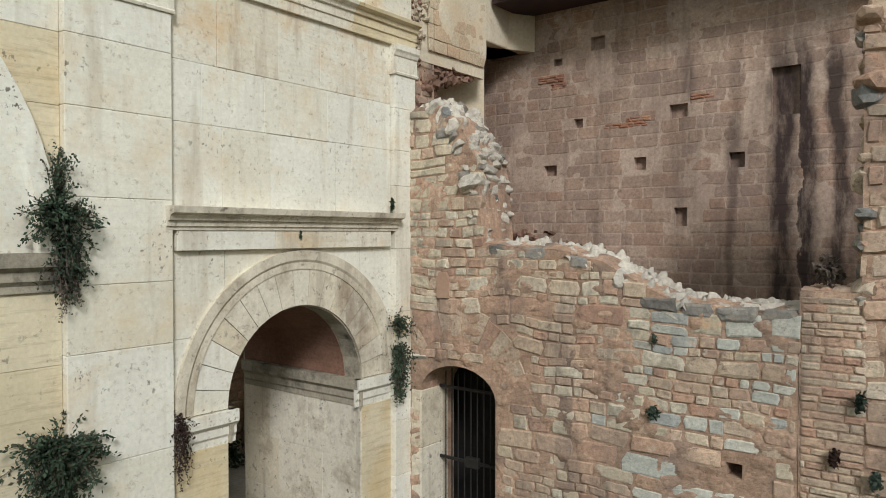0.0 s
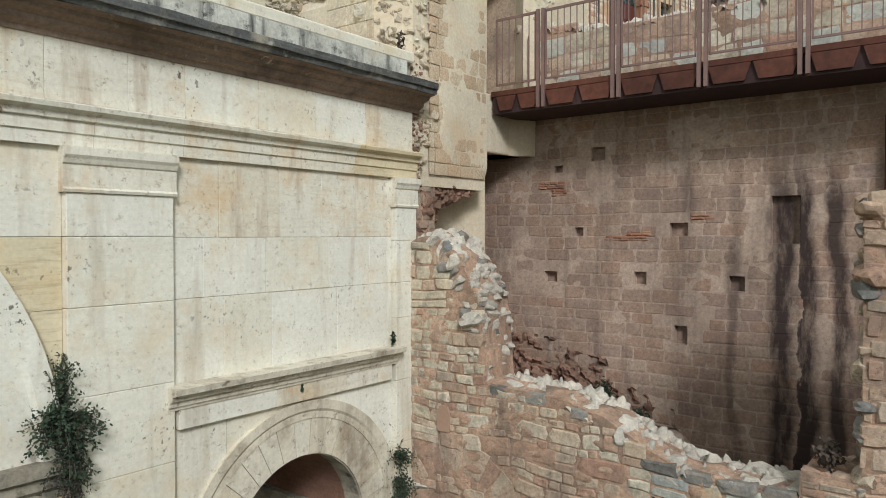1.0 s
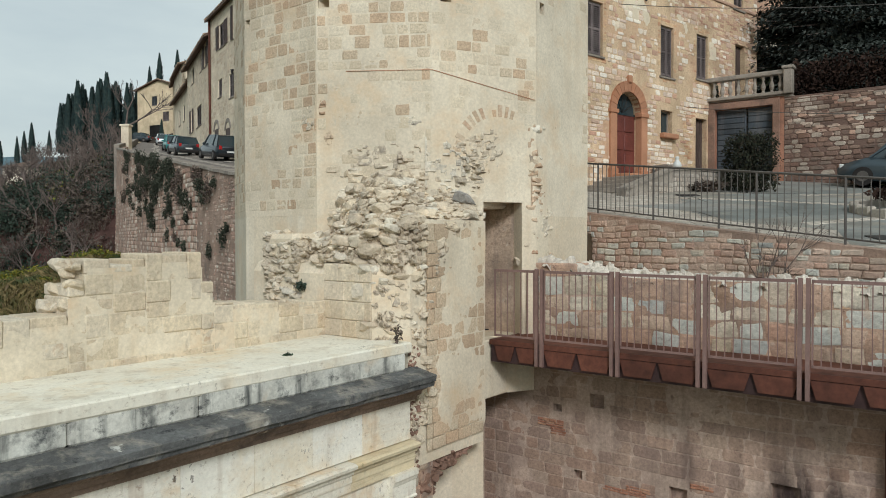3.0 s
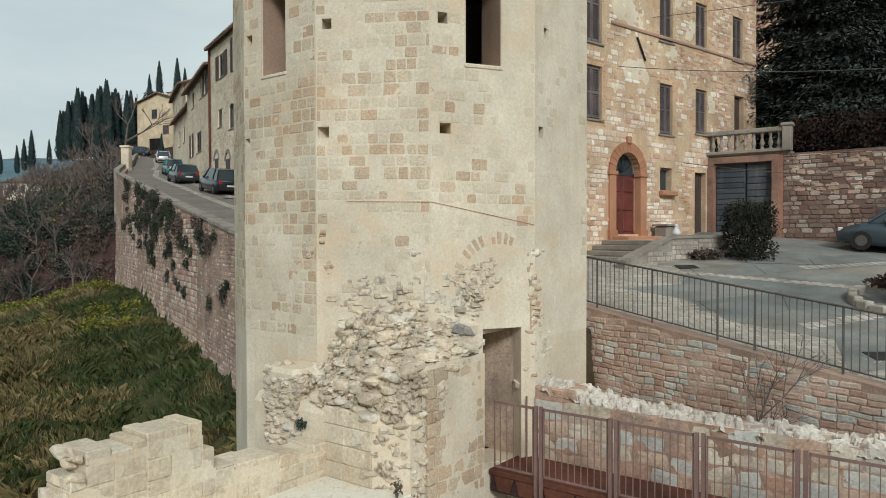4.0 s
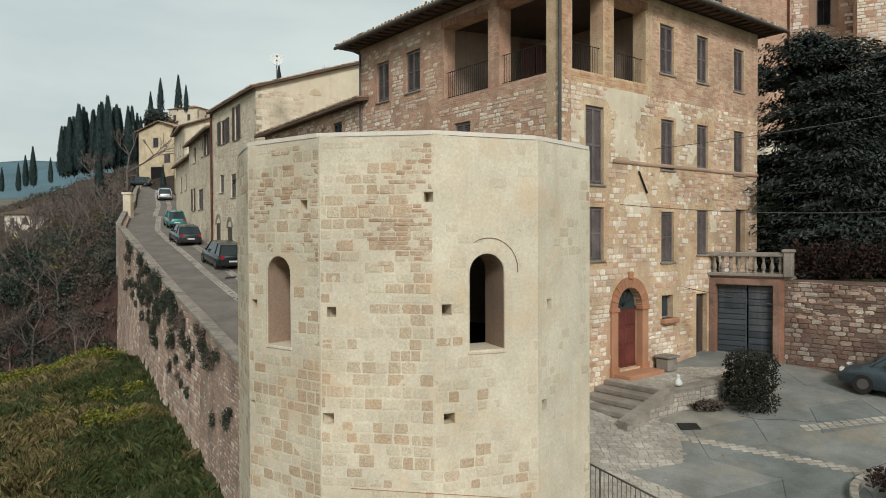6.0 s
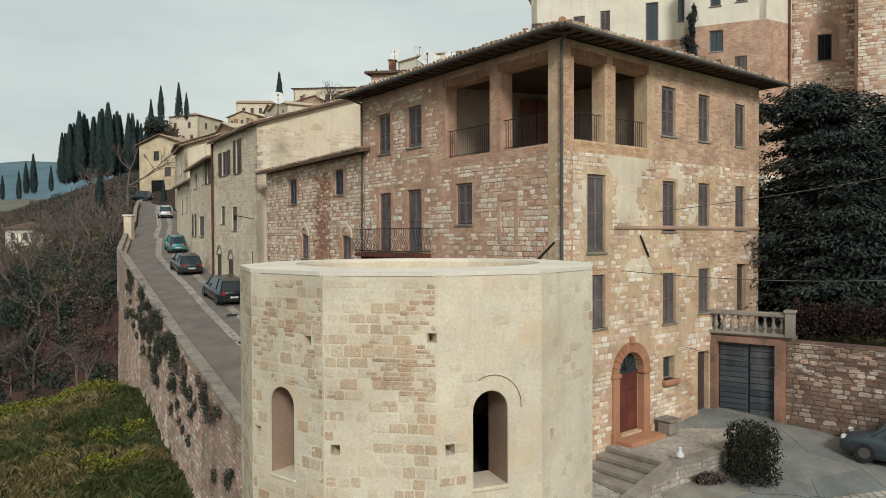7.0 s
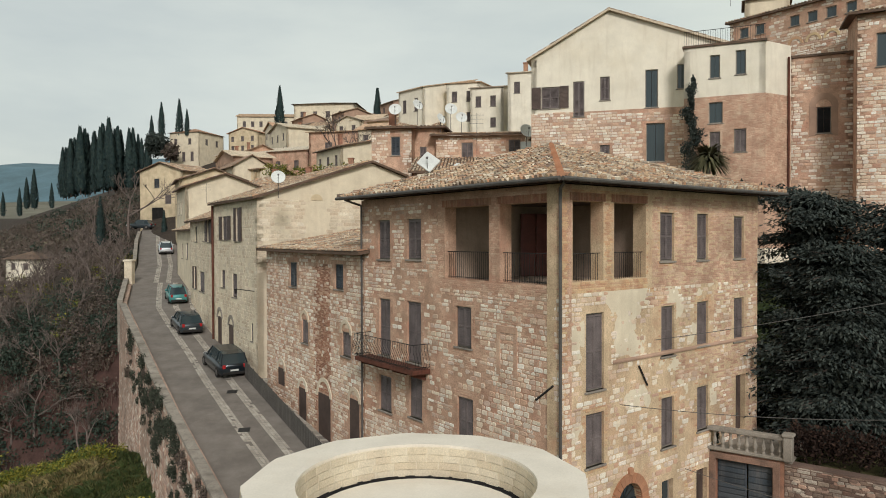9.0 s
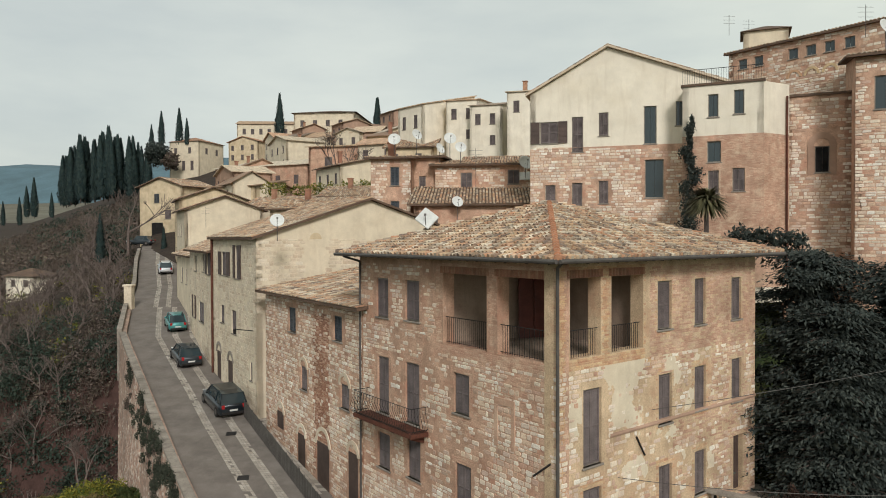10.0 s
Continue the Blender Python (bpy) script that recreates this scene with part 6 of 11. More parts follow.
stone_skin("block_rest", BM, rng, rest, BACKWALL, bwall, 0.007, 0.010, 0.12, wave=0.03)
hb = in_holes(B_HOLES, 0.02)
smear("mortar_coat", BM, 1.2, 9.5, 3.0, 8.4, 0.06, MORTAR_BROWN, bwall, lambda x, z: -0.001 + 0.018 * noise.noise((x * 1.3, z * 1.0, 4)) + 0.008 * noise.noise((x * 6, z * 6, 1)), lambda x, z: hb(x - 0.03, x + 0.03, z - 0.03, z + 0.03))
cells = [c for r_ in B_REPAIR for c in courses(rng, *r_, (0.035, 0.045), (0.12, 0.22))]
stone_skin("brick_rest", BM, rng, cells, BRICK_RED, bwall, 0.005, 0.022, 0.1, "thin red bricks patching the wall")
upper = list(courses(rng, 1.7, 9.5, 8.36, 9.4, (0.18, 0.32), (0.24, 0.6)))
rng.shuffle(upper)
n = len(upper)
for name, cs, mt, lb in (("stone_rest", upper[:n // 2], RUBBLE_PINK, "pink stones at the wall's top"), ("stone_rest", upper[n // 2:n * 3 // 4], BLUE_STONE, "bluish white stones at the wall's top"), ("stone_rest", upper[n * 3 // 4:], RUBBLE_CREAM, "cream stones at the wall's top")):
    stone_skin(name, BM, rng, cs, mt, bwall, 0.010, 0.014, 0.16, lb, wave=0.05)
smear("mortar_coat", BM, 1.7, 9.5, 8.38, 9.4, 0.05, MORTAR_PINK, bwall, lambda x, z: 0.004 + 0.016 * noise.noise((x * 1.8, z * 1.8, 6)) + 0.008 * noise.noise((x * 7, z * 7, 1)))
# near-black box that paints the shade of the slit by the tower
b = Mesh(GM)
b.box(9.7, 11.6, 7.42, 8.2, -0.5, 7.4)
part("dark_gap", b, SHADE_AND_RUBBER, bwall)
CREST_PALE = chunk_units("crest_stone", LIME_CRUST, rng, 8)


def court_crest(u, v):
    """The court wall's ragged top, higher towards the tower."""
    x = 1.9 + 9.4 * u
    zt = float(np.interp(x, [1.9, 2.6, 3.3, 4.2, 7.5], [9.74, 9.66, 9.54, 9.46, 9.42])) + 0.05 * noise.noise((x * 3, 0, 2))
    drop = 0.14 * (1 - smooth(0.0, 0.2, v)) + 0.1 * smooth(0.85, 1.0, v)
    return Vector((x, -0.02 + 0.74 * v, zt - drop)), Vector((0, -0.6 * (1 - smooth(0, 0.25, v)), 1)).normalized()


part("crest", craggy(BM, court_crest, 420, 34, 0.15, 6.0, 11), LIME_CRUST, bwall, "whitish broken crest of lime and stones")
lay_chunks("crest_stone", CREST_PALE, rng, BM, lambda u, v: court_crest(u * 0.7, 0.08 + 0.84 * v), bwall, ((0.17, 120), (0.11, 300)), 0.98, 120)
b = Mesh(BM)
b.box(1.9, 3.0, 0.02, 0.68, 9.3, 9.6, 0.03); b.box(3.0, 4.4, 0.02, 0.68, 9.3, 9.36, 0.03)
part("raised_top", b, RUBBLE_PINK, bwall)
# heap of rubble at its foot
HEAP_X = [1.4, 2.15, 2.7, 2.95, 3.58, 3.64, 4.26, 4.34, 4.67, 4.76, 5.0]
HEAP_Z = [4.3, 4.4, 4.33, 4.2, 4.1, 3.8, 3.6, 3.42, 3.44, 3.05, 2.6]


def heap_surface(u, v):
    """Broken old masonry left standing against the court wall, thinner towards its top."""
    x = 1.4 + 3.6 * u
    top = float(np.interp(x, HEAP_X, HEAP_Z))
    return Vector((x, -0.55 + 0.5 * smooth(0.3, 1.0, v), 1.8 + (top - 1.8) * v)), Vector((0, -0.9, 0.4))


heap = tagged(part("rubble_heap", craggy(BM, heap_surface, 110, 70, 0.16, 5.0, 4), RUBBLE_BROWN), "brown broken masonry left standing against the court wall", "rubble", kind="stuff")
b = Mesh(BM)
b.box(1.4, 5.0, -0.6, 0.0, -0.3, 3.2, 0.2)
part("footing", b, MORTAR_BROWN, bwall)
tuft("dark ivy on the rubble heap", 3.75, -0.6, 3.55, (0.2, 0.15, 0.3), 500, 0.06, seed=21, m=BM)
tuft("dark shrub at the foot of the court wall", 4.35, -0.7, 3.3, (0.22, 0.2, 0.2), 500, 0.06, seed=22, m=BM)

# ---------- ruined front wall ----------
ruin = thing("wall_ruin", "ruined pink and grey rubble wall with a low doorway", "wall", kind="structure")
RM = GM @ frame_at(7.60, 6.45, -90)
RUIN_X = [0.0, 0.20, 0.50, 0.88, 1.18, 1.24, 2.44, 3.01, 3.67, 4.0, 4.97]
RUIN_Z = [6.0, 6.08, 6.12, 5.80, 5.30, 4.24, 4.16, 4.0, 3.66, 3.60, 3.58]


def ruin_top(x):
    return float(np.interp(x, RUIN_X, RUIN_Z))


DOORH = (0.24, 1.46, -0.5, 2.55, 0.4)
NICHE = (0.55, 0.74, 3.45, 3.88, 0.09)
PUTLOG = (4.30, 4.46, 1.80, 1.95, 0)
b = wall_mesh(RM, 0.0, 4.97, -0.5, 3.40, 0.75, [DOORH, PUTLOG])
xs = np.linspace(0, 4.97, 80)
jag = [ruin_top(x) + 0.05 * noise.noise((x * 4, 0, 0)) for x in xs]
b.grid([[(x, 0.0, 3.39) for x in xs], [(x, 0.0, z - 0.06) for x, z in zip(xs, jag)], [(x, 0.25, z) for x, z in zip(xs, jag)], [(x, 0.75, z - 0.1) for x, z in zip(xs, jag)], [(x, 0.75, 3.39) for x in xs]])
b.face(((4.97, 0, 3.39), (4.97, 0.75, 3.39), (4.97, 0.75, 3.5), (4.97, 0, 3.5)))
part("core", b, MORTAR_PINK, ruin)
STN = unit_stones("stone", RUBBLE_PINK, rng, 14, 0.15)
STN_BLUE = unit_stones("stone", BLUE_STONE, rng, 8, 0.16)
STN_CREAM = unit_stones("stone", RUBBLE_CREAM, rng, 8, 0.17)
hd = in_holes([DOORH[:4], PUTLOG[:4]], 0.0)


def arch_zone(a, c, e, g):
    x, z = (a + c) / 2 - 0.85, (e + g) / 2 - 2.15
    return 0.75 < math.hypot(x, z) < 1.22 and z > 0.1


def rubble_cells(x0, x1, z0, z1, blocked):
    """Rough courses of uneven height, each with stones to suit it."""
    z = z0
    while z < z1:
        h = rng.choice((0.10, 0.13, 0.16, 0.19, 0.24))
        x = x0 - rng.uniform(0, 0.2)
        while x < x1:
            w = h * rng.uniform(1.0, 2.9)
            cut = rng.random()
            a, c = max(x, x0), min(x + w, x1)
            if c - a > 0.06:
                halves = [(a, c, z, z + h)] if h < 0.2 or cut > 0.35 else [(a, c, z, z + h * 0.45), (a, c, z + h * 0.45, z + h)]
                for q in halves:
                    if not blocked(*q):
                        yield q
            x += w
        z += h


cells = list(rubble_cells(0.0, 4.97, 0.2, 6.05, lambda *q: hd(*q) or q[3] > ruin_top((q[0] + q[1]) / 2) - 0.04 or arch_zone(*q)))
rng.shuffle(cells)
kinds = {"pink": [], "blue": [], "cream": []}
for c in cells:
    x, z = (c[0] + c[1]) / 2, (c[2] + c[3]) / 2
    f = 0.42 * smooth(2.6, 3.8, x) + (0.1 if z > ruin_top(x) - 0.5 else 0)
    g = 0.62 * smooth(3.3, 4.4, z) * (1 - smooth(1.4, 2.2, x)) + 0.2 * smooth(2.0, 2.8, x) * (1 - smooth(3.4, 4.0, x))
    r = rng.random()
    kinds["blue" if r < f else "cream" if r < f + g + 0.08 else "pink"].append(c)
for key, unit, mt, n in (("pink", STN, RUBBLE_PINK, 190), ("blue", STN_BLUE, BLUE_STONE, 60), ("cream", STN_CREAM, RUBBLE_CREAM, 45)):
    cs = [c for c in kinds[key] if c[2] > 0.85]
    rest = [c for c in kinds[key] if c[2] <= 0.85] + cs[n:]
    lay("stone", unit, rng, RM, cs[:n], ruin, 0.010, 0.024, wave=0.07)
    stone_skin("stone_rest", RM, rng, rest, mt, ruin, 0.007, 0.024, 0.18, wave=0.07)
def rough_stone(x, z, sx, sz):
    """Rounded stones showing through a thin coat of mortar."""
    q = Vector((x * sx, z * sz, 1.0)) + 0.3 * noise.noise_vector(Vector((x * 2, z * 2, 5)))
    dist, near_pts = noise.voronoi(q)
    return smooth(0.0, 0.3, dist[1] - dist[0]) * (0.4 + 0.6 * noise.cell(near_pts[0] * 5.1))


smear("mortar_coat", RM, 0.0, 4.96, 0.0, 6.0, 0.028, MORTAR_PINK, ruin, lambda x, z: 0.001 + 0.024 * rough_stone(x, z, 4.2, 6.5) + 0.026 * noise.noise((x * 1.5, z * 1.5, 2)) + 0.014 * noise.noise((x * 5, z * 5, 9)) + 0.006 * noise.noise((x * 16, z * 16, 5)),
      lambda x, z: hd(x - 0.02, x + 0.02, z - 0.02, z + 0.02) or z > ruin_top(x) - 0.06)
# flat relieving arch over the doorway, half lost in the mortar
for k in range(13):
    a0, a1 = 22 + 10.6 * k, 22 + 10.6 * (k + 1) - rng.uniform(0.5, 1.2)
    part("arch_stone", ring_mesh(RM, 0.85, 2.15, [(0.80 + rng.uniform(-0.03, 0.03), 0.2), (0.80, -0.002 - 0.014 * rng.random()), (1.20 + rng.uniform(-0.08, 0.05), -0.002 - 0.014 * rng.random()), (1.22, 0.2)], a0, a1, 2), RUBBLE_PINK, ruin)
b = Mesh(RM)
b.m = RM
ids = b.grid([[(NICHE[0] + 0.19 * u, y, NICHE[2] + 0.34 * v) for u, v in ((0, 0), (1, 0), (1, 0.75), (0.8, 1.0), (0.2, 1.0), (0, 0.75))] for y in (-0.055, -0.012)], True)
b.f.append(ids[0]); b.f.append(ids[1][::-1])
part("niche_slab", b, PLASTER_PINK, ruin, "small pink arched niche panel")
seg = [math.hypot(x1 - x0, (z1 - z0)) for x0, x1, z0, z1 in zip(RUIN_X, RUIN_X[1:], RUIN_Z, RUIN_Z[1:])]
RUN = [0.0] + [sum(seg[:i + 1]) for i in range(len(seg))]


def ruin_crest(u, v):
    """The ragged top, from front edge to back."""
    s = u * RUN[-1]
    x, z = float(np.interp(s, RUN, RUIN_X)), float(np.interp(s, RUN, RUIN_Z))
    xa, za = float(np.interp(s + 0.12, RUN, RUIN_X)), float(np.interp(s + 0.12, RUN, RUIN_Z))
    w = Vector((-(za - z), 0, xa - x))
    w = w.normalized() if w.length > 1e-4 else Vector((0, 0, 1))
    y = -0.015 + 0.78 * v
    drop = 0.16 * (1 - smooth(0.0, 0.16, v)) + 0.1 * smooth(0.85, 1.0, v)
    return Vector((x, y, z)) - w * drop, (w + Vector((0, -0.5 * (1 - smooth(0, 0.2, v)), 0))).normalized()


o = part("crest", craggy(RM, ruin_crest, 230, 34, 0.15, 6.0, 7), LIME_CRUST, ruin, "whitish broken crest of lime and stones", True)
CREST_GREY = chunk_units("crest_stone", GREY_CAP, rng, 6)
lay_chunks("crest_stone", CREST_PALE, rng, RM, lambda u, v: ruin_crest(u, 0.12 + 0.85 * v), ruin, ((0.16, 70), (0.10, 160)), 1.0, 80)
lay_chunks("crest_stone", CREST_PALE, rng, RM, lambda u, v: ruin_crest(0.04 + 0.33 * u, 0.03 + 0.94 * v), ruin, ((0.14, 60), (0.09, 160), (0.06, 200)), 0.78, 70)
lay_chunks("crest_stone", CREST_GREY, rng, RM, lambda u, v: ruin_crest(0.08 + 0.3 * u, 0.05 + 0.9 * v), ruin, ((0.12, 20), (0.08, 40)), 0.85, 14)
# grey lichened capstones along the front of the top
for x0, x1 in ((0.50, 0.80), (1.30, 1.66), (1.80, 2.20), (2.50, 2.75), (3.36, 3.80), (3.82, 4.18), (4.20, 4.60), (4.62, 4.96)):
    z = min(ruin_top(x0), ruin_top(x1)) - (0.20 if x0 < 0.9 else 0.07)
    b = WaveMesh(RM)
    b.amp = 0.03
    add_stone(b, rng, x0, x1, z - rng.uniform(0.08, 0.13), z + 0.05, 0.004, 0.035, 0.0, 0.35, 0.4)
    part("capstone", b, GREY_CAP, ruin, "blue-grey lichened capstone")
# big lintel stones at the doorway
b = Mesh(RM)
rock(b, (0.12, 0.05, 2.62), 0.17, rng, (1.5, 1, 0.7)); part("lintel_stone", b, RUBBLE_PALE, ruin)
# near-black sheet behind the doorway, painting the shade of the passage
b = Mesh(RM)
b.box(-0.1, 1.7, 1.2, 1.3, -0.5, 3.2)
part("dark_recess", b, SHADE_AND_RUBBER, ruin)
for z0, z1 in ((-0.4, 0.55), (0.55, 1.35), (1.35, 2.15)):
    ashlar("jamb_block", RM, 0.07, 0.25, -0.012, 0.6, z0, z1, TRAV_SEEP, ruin, 0.01)
# iron gate in the doorway
ig = thing("iron_gate", "dark barred iron gate in the low doorway", "gate")
b = Mesh(RM)
for x in (0.14, 1.42):
    b.box(x - 0.02, x + 0.02, 0.40, 0.44, 0.05, 2.5)
for z in (0.1, 1.15, 2.15):
    b.box(0.14, 1.42, 0.405, 0.435, z - 0.02, z + 0.02)
part("frame", b, IRON, ig)
for k in range(11):
    b = Mesh(RM)
    b.tube((0.24 + 0.108 * k, 0.42, 0.1), (0.24 + 0.108 * k, 0.42, 2.42), 0.009, k=6)
    part("bar", b, IRON, ig)
b = Mesh(RM)
b.box(0.70, 0.92, 0.38, 0.46, 1.08, 1.22, 0.01)
part("lock", b, IRON, ig)
# right-hand part: low coursed wall and a tall ragged pier
ruin2 = thing("wall_pier", "ragged rubble pier above a low coursed brick wall", "wall", kind="structure")
b = wall_mesh(RM, 4.975, 9.0, -0.5, 3.75, 0.9)
part("core", b, MORTAR_PINK, ruin2)
b = Mesh(RM)
b.box(5.50, 9.0, 0.05, 0.9, 3.6, 6.25, 0.1)
part("pier_core", b, MORTAR_PINK, ruin2)
cells = list(courses(rng, 4.99, 5.55, 0.4, 3.7, (0.06, 0.10), (0.14, 0.34)))
stone_skin("brick_rest", RM, rng, cells, RUBBLE_PINK, ruin2, 0.008, 0.02, 0.15)
cells = list(courses(rng, 5.5, 7.2, 0.4, 6.2, (0.12, 0.24), (0.2, 0.45)))
lay("stone", STN, rng, RM, cells, ruin2, 0.012, 0.045, 0.02, wave=0.07)
smear("mortar_coat", RM, 5.5, 7.2, 0.3, 6.2, 0.05, MORTAR_PINK, ruin2, lambda x, z: 0.0 + 0.045 * noise.noise((x * 1.6, z * 1.6, 12)) + 0.02 * noise.noise((x * 6, z * 6, 3)))
PIER_PINK, PIER_GREY = chunk_units("broken_stone", RUBBLE_PINK, rng, 8), chunk_units("broken_stone", GREY_CAP, rng, 5)
b = Mesh(RM)
b.box(5.47, 9.0, 0.06, 0.86, 6.0, 6.42, 0.08)
part("pier_top", b, MORTAR_PINK, ruin2)
pier_end = lambda u, v: (Vector((5.47 + 0.09 * noise.noise((0, 0, v * 4)), 0.02 + 0.85 * u, 3.6 + 2.8 * v)), Vector((-1, -0.25, 0)).normalized())
pier_crest = lambda u, v: (Vector((5.5 + 1.5 * u, 0.05 + 0.8 * v, 6.42)), Vector((0, -0.3, 1)).normalized())
low_crest = lambda u, v: (Vector((4.99 + 0.5 * u, 0.05 + 0.75 * v, 3.76)), Vector((0, -0.3, 1)).normalized())
lay_chunks("broken_stone", PIER_PINK, rng, RM, pier_end, ruin2, ((0.15, 60), (0.10, 200), (0.07, 250)), 0.55, 80)
lay_chunks("broken_stone", PIER_GREY, rng, RM, pier_end, ruin2, ((0.13, 12), (0.09, 20)), 0.5, 14)
lay_chunks("broken_stone", PIER_PINK, rng, RM, pier_crest, ruin2, ((0.14, 50), (0.09, 120)), 0.5, 50)
lay_chunks("broken_stone", PIER_PINK, rng, RM, low_crest, ruin2, ((0.10, 30), (0.06, 60)), 0.6, 24)
tuft("dry shrub on the low wall", 5.2, 0.2, 3.95, (0.17, 0.16, 0.14), 420, 0.06, LEAF_DRY, 31, RM)
tuft("dark weed in the rubble wall", 5.5, -0.08, 2.75, (0.06, 0.06, 0.1), 150, 0.05, LEAF_IVY, 32, RM)
tuft("dark red weed in the rubble wall", 5.30, -0.08, 2.2, (0.06, 0.06, 0.08), 140, 0.05, LEAF_RED, 33, RM)
tuft("dark weed in the rubble wall", 5.65, -0.08, 2.05, (0.08, 0.06, 0.09), 150, 0.05, LEAF_IVY, 34, RM)
tuft("small dark weed in the pink wall", 3.55, -0.06, 2.35, (0.09, 0.06, 0.07), 140, 0.05, LEAF_IVY, 35, RM)
tuft("small dark weed in the pink wall", 3.55, -0.05, 3.15, (0.03, 0.04, 0.06), 60, 0.04, LEAF_IVY, 36, RM)

# ---------- buttress between gate and tower ----------
butt = thing("buttress", "broken rubble buttress joining gate and tower", "masonry", kind="structure")
plan = [(7.48, 7.95), (7.48, 6.98), (7.78, 6.52), (9.55, 6.50), (9.55, 9.3), (7.48, 9.6)]
b = Mesh(GM)
rows = [[(x, y, z) for x, y in plan] for z in (6.78, 7.6, 8.6, 9.5)] + [[(x + (8.9 - x) * 0.05, y + (9.0 - y) * 0.06, min(10.2, 9.62 + 0.9 * (x - 7.45))) for x, y in plan], [(x + (9.2 - x) * 0.16, y + (9.2 - y) * 0.32, min(10.62, 9.7 + 0.9 * (x - 7.45))) for x, y in plan], [(x + (9.2 - x) * 0.35, y + (9.3 - y) * 0.62, min(10.95, 9.9 + 0.9 * (x - 7.45))) for x, y in plan]]
ids = b.grid(rows, True)
b.f.append(ids[0][::-1]); b.f.append(ids[-1])
part("core", b, CREAM, butt)
b = Mesh(GM)
b.box(7.72, 8.35, 6.54, 9.5, -0.5, 6.9, 0.05)
part("lower_core", b, MORTAR_PINK, butt)
cells = list(courses(rng, 7.74, 8.3, 2.6, 6.8, (0.12, 0.22), (0.2, 0.4)))
stone_skin("stone_rest", GM @ pose(0, 6.54, 0), rng, cells, RUBBLE_PINK, butt, 0.014, 0.03, 0.25)
b = Mesh(GM)
b.box(9.54, 10.75, 6.53, 9.5, 7.42, 8.37, 0.02)
part("threshold", b, CREAM, butt)
b = Mesh(GM)
b.box(9.54, 10.75, 7.8, 8.6, 8.3, 10.8, 0.02)
part("door_back", b, RUBBLE_BROWN, butt)
b = Mesh(GM)
b.box(9.55, 10.72, 6.80, 8.6, 10.52, 10.74, 0.04)
part("lintel", b, CREAM, butt)
b = Mesh(GM)
b.box(10.70, 11.0, 6.6, 8.6, 8.2, 10.7, 0.04)
part("jamb", b, RUBBLE_PINK, butt)
# squared blocks of the smooth return
for z0, z1 in ((8.6, 8.85), (8.85, 9.12), (9.12, 9.4), (9.4, 9.66)):
    y = 7.93
    while y > 6.98:
        w = rng.uniform(0.28, 0.5)
        ashlar("block", GM, 7.45, 7.7, max(y - w, 6.98), y, z0, z1, PARAPET_STONE, butt, 0.012, 0.006)
        y -= w
for c in courses(rng, 8.1, 9.55, 6.95, 10.25, (0.17, 0.24), (0.2, 0.42)):
    b = Mesh(GM @ pose(0, 6.475, 0))
    add_stone(b, rng, *c, 0.006, 0.008, 0.0, 0.10, 0.02)
    part("block", b, TOWER_BLOCK, butt)
PATH = [((7.50, 8.15), 9.62, 9.72), ((7.47, 7.9), 9.62, 9.85), ((7.47, 7.35), 9.62, 10.05), ((7.49, 6.98), 8.62, 10.15), ((7.62, 6.72), 6.9, 10.2), ((7.82, 6.50), 6.6, 10.25), ((8.12, 6.49), 7.6, 10.3), ((8.3, 6.49), 9.2, 10.3), ((8.6, 6.485), 9.9, 10.3), ((9.05, 6.485), 10.15, 10.32), ((9.52, 6.49), 10.4, 10.45)]


def butt_surface(u, v):
    t = u * (len(PATH) - 1)
    k = min(int(t), len(PATH) - 2)
    f = t - k
    (pa, la, ha), (pb, lb, hb) = PATH[k], PATH[k + 1]
    p = Vector((*pa, 0)).lerp(Vector((*pb, 0)), f)
    lo, hi = la + (lb - la) * f, ha + (hb - ha) * f
    out = (p - Vector((9.3, 9.2, 0))).normalized()
    if v < 0.55:
        return Vector((p.x, p.y, lo + (hi - lo) * v / 0.55)), out
    g = (v - 0.55) / 0.45
    q = p - out * (1.15 * g)
    return Vector((q.x, q.y, hi + 0.80 * g ** 1.1)), (out + Vector((0, 0, 0.7 * g))).normalized()


part("rubble_face", craggy(GM, butt_surface, 250, 170, 0.11, 6.5, 1), RUBBLE_LIME, butt, "whitish limy rubble core")
CHUNK = chunk_units("broken_stone", RUBBLE_LIME, rng)
lay_chunks("broken_stone", CHUNK, rng, GM, butt_surface, butt, ((0.14, 110), (0.10, 400), (0.065, 1200), (0.045, 900)), 0.86)
b = Mesh(GM)
for quad, n, r in ((((8.0, 6.55, 6.35), (9.3, 6.6, 6.75), (9.5, 6.65, 6.9), (8.2, 6.6, 6.9)), 120, (0.05, 0.12)), (((8.3, 6.6, 6.75), (9.5, 6.6, 6.85), (9.5, 7.6, 6.8), (8.3, 7.6, 6.7)), 90, (0.05, 0.12)),
                   (((7.75, 6.55, 6.0), (8.35, 6.6, 6.0), (8.45, 6.6, 6.9), (7.75, 6.55, 6.9)), 60, (0.04, 0.09)),
                   (((7.73, 6.52, 6.7), (7.95, 6.52, 6.7), (8.0, 6.52, 8.6), (7.73, 6.52, 8.6)), 90, (0.025, 0.06))):
    rocks_on(b, rng, quad, n, r)
o = part("rubble", b, RUBBLE_BROWN, butt, "brown broken stones under the buttress"); o["kind"] = "stuff"
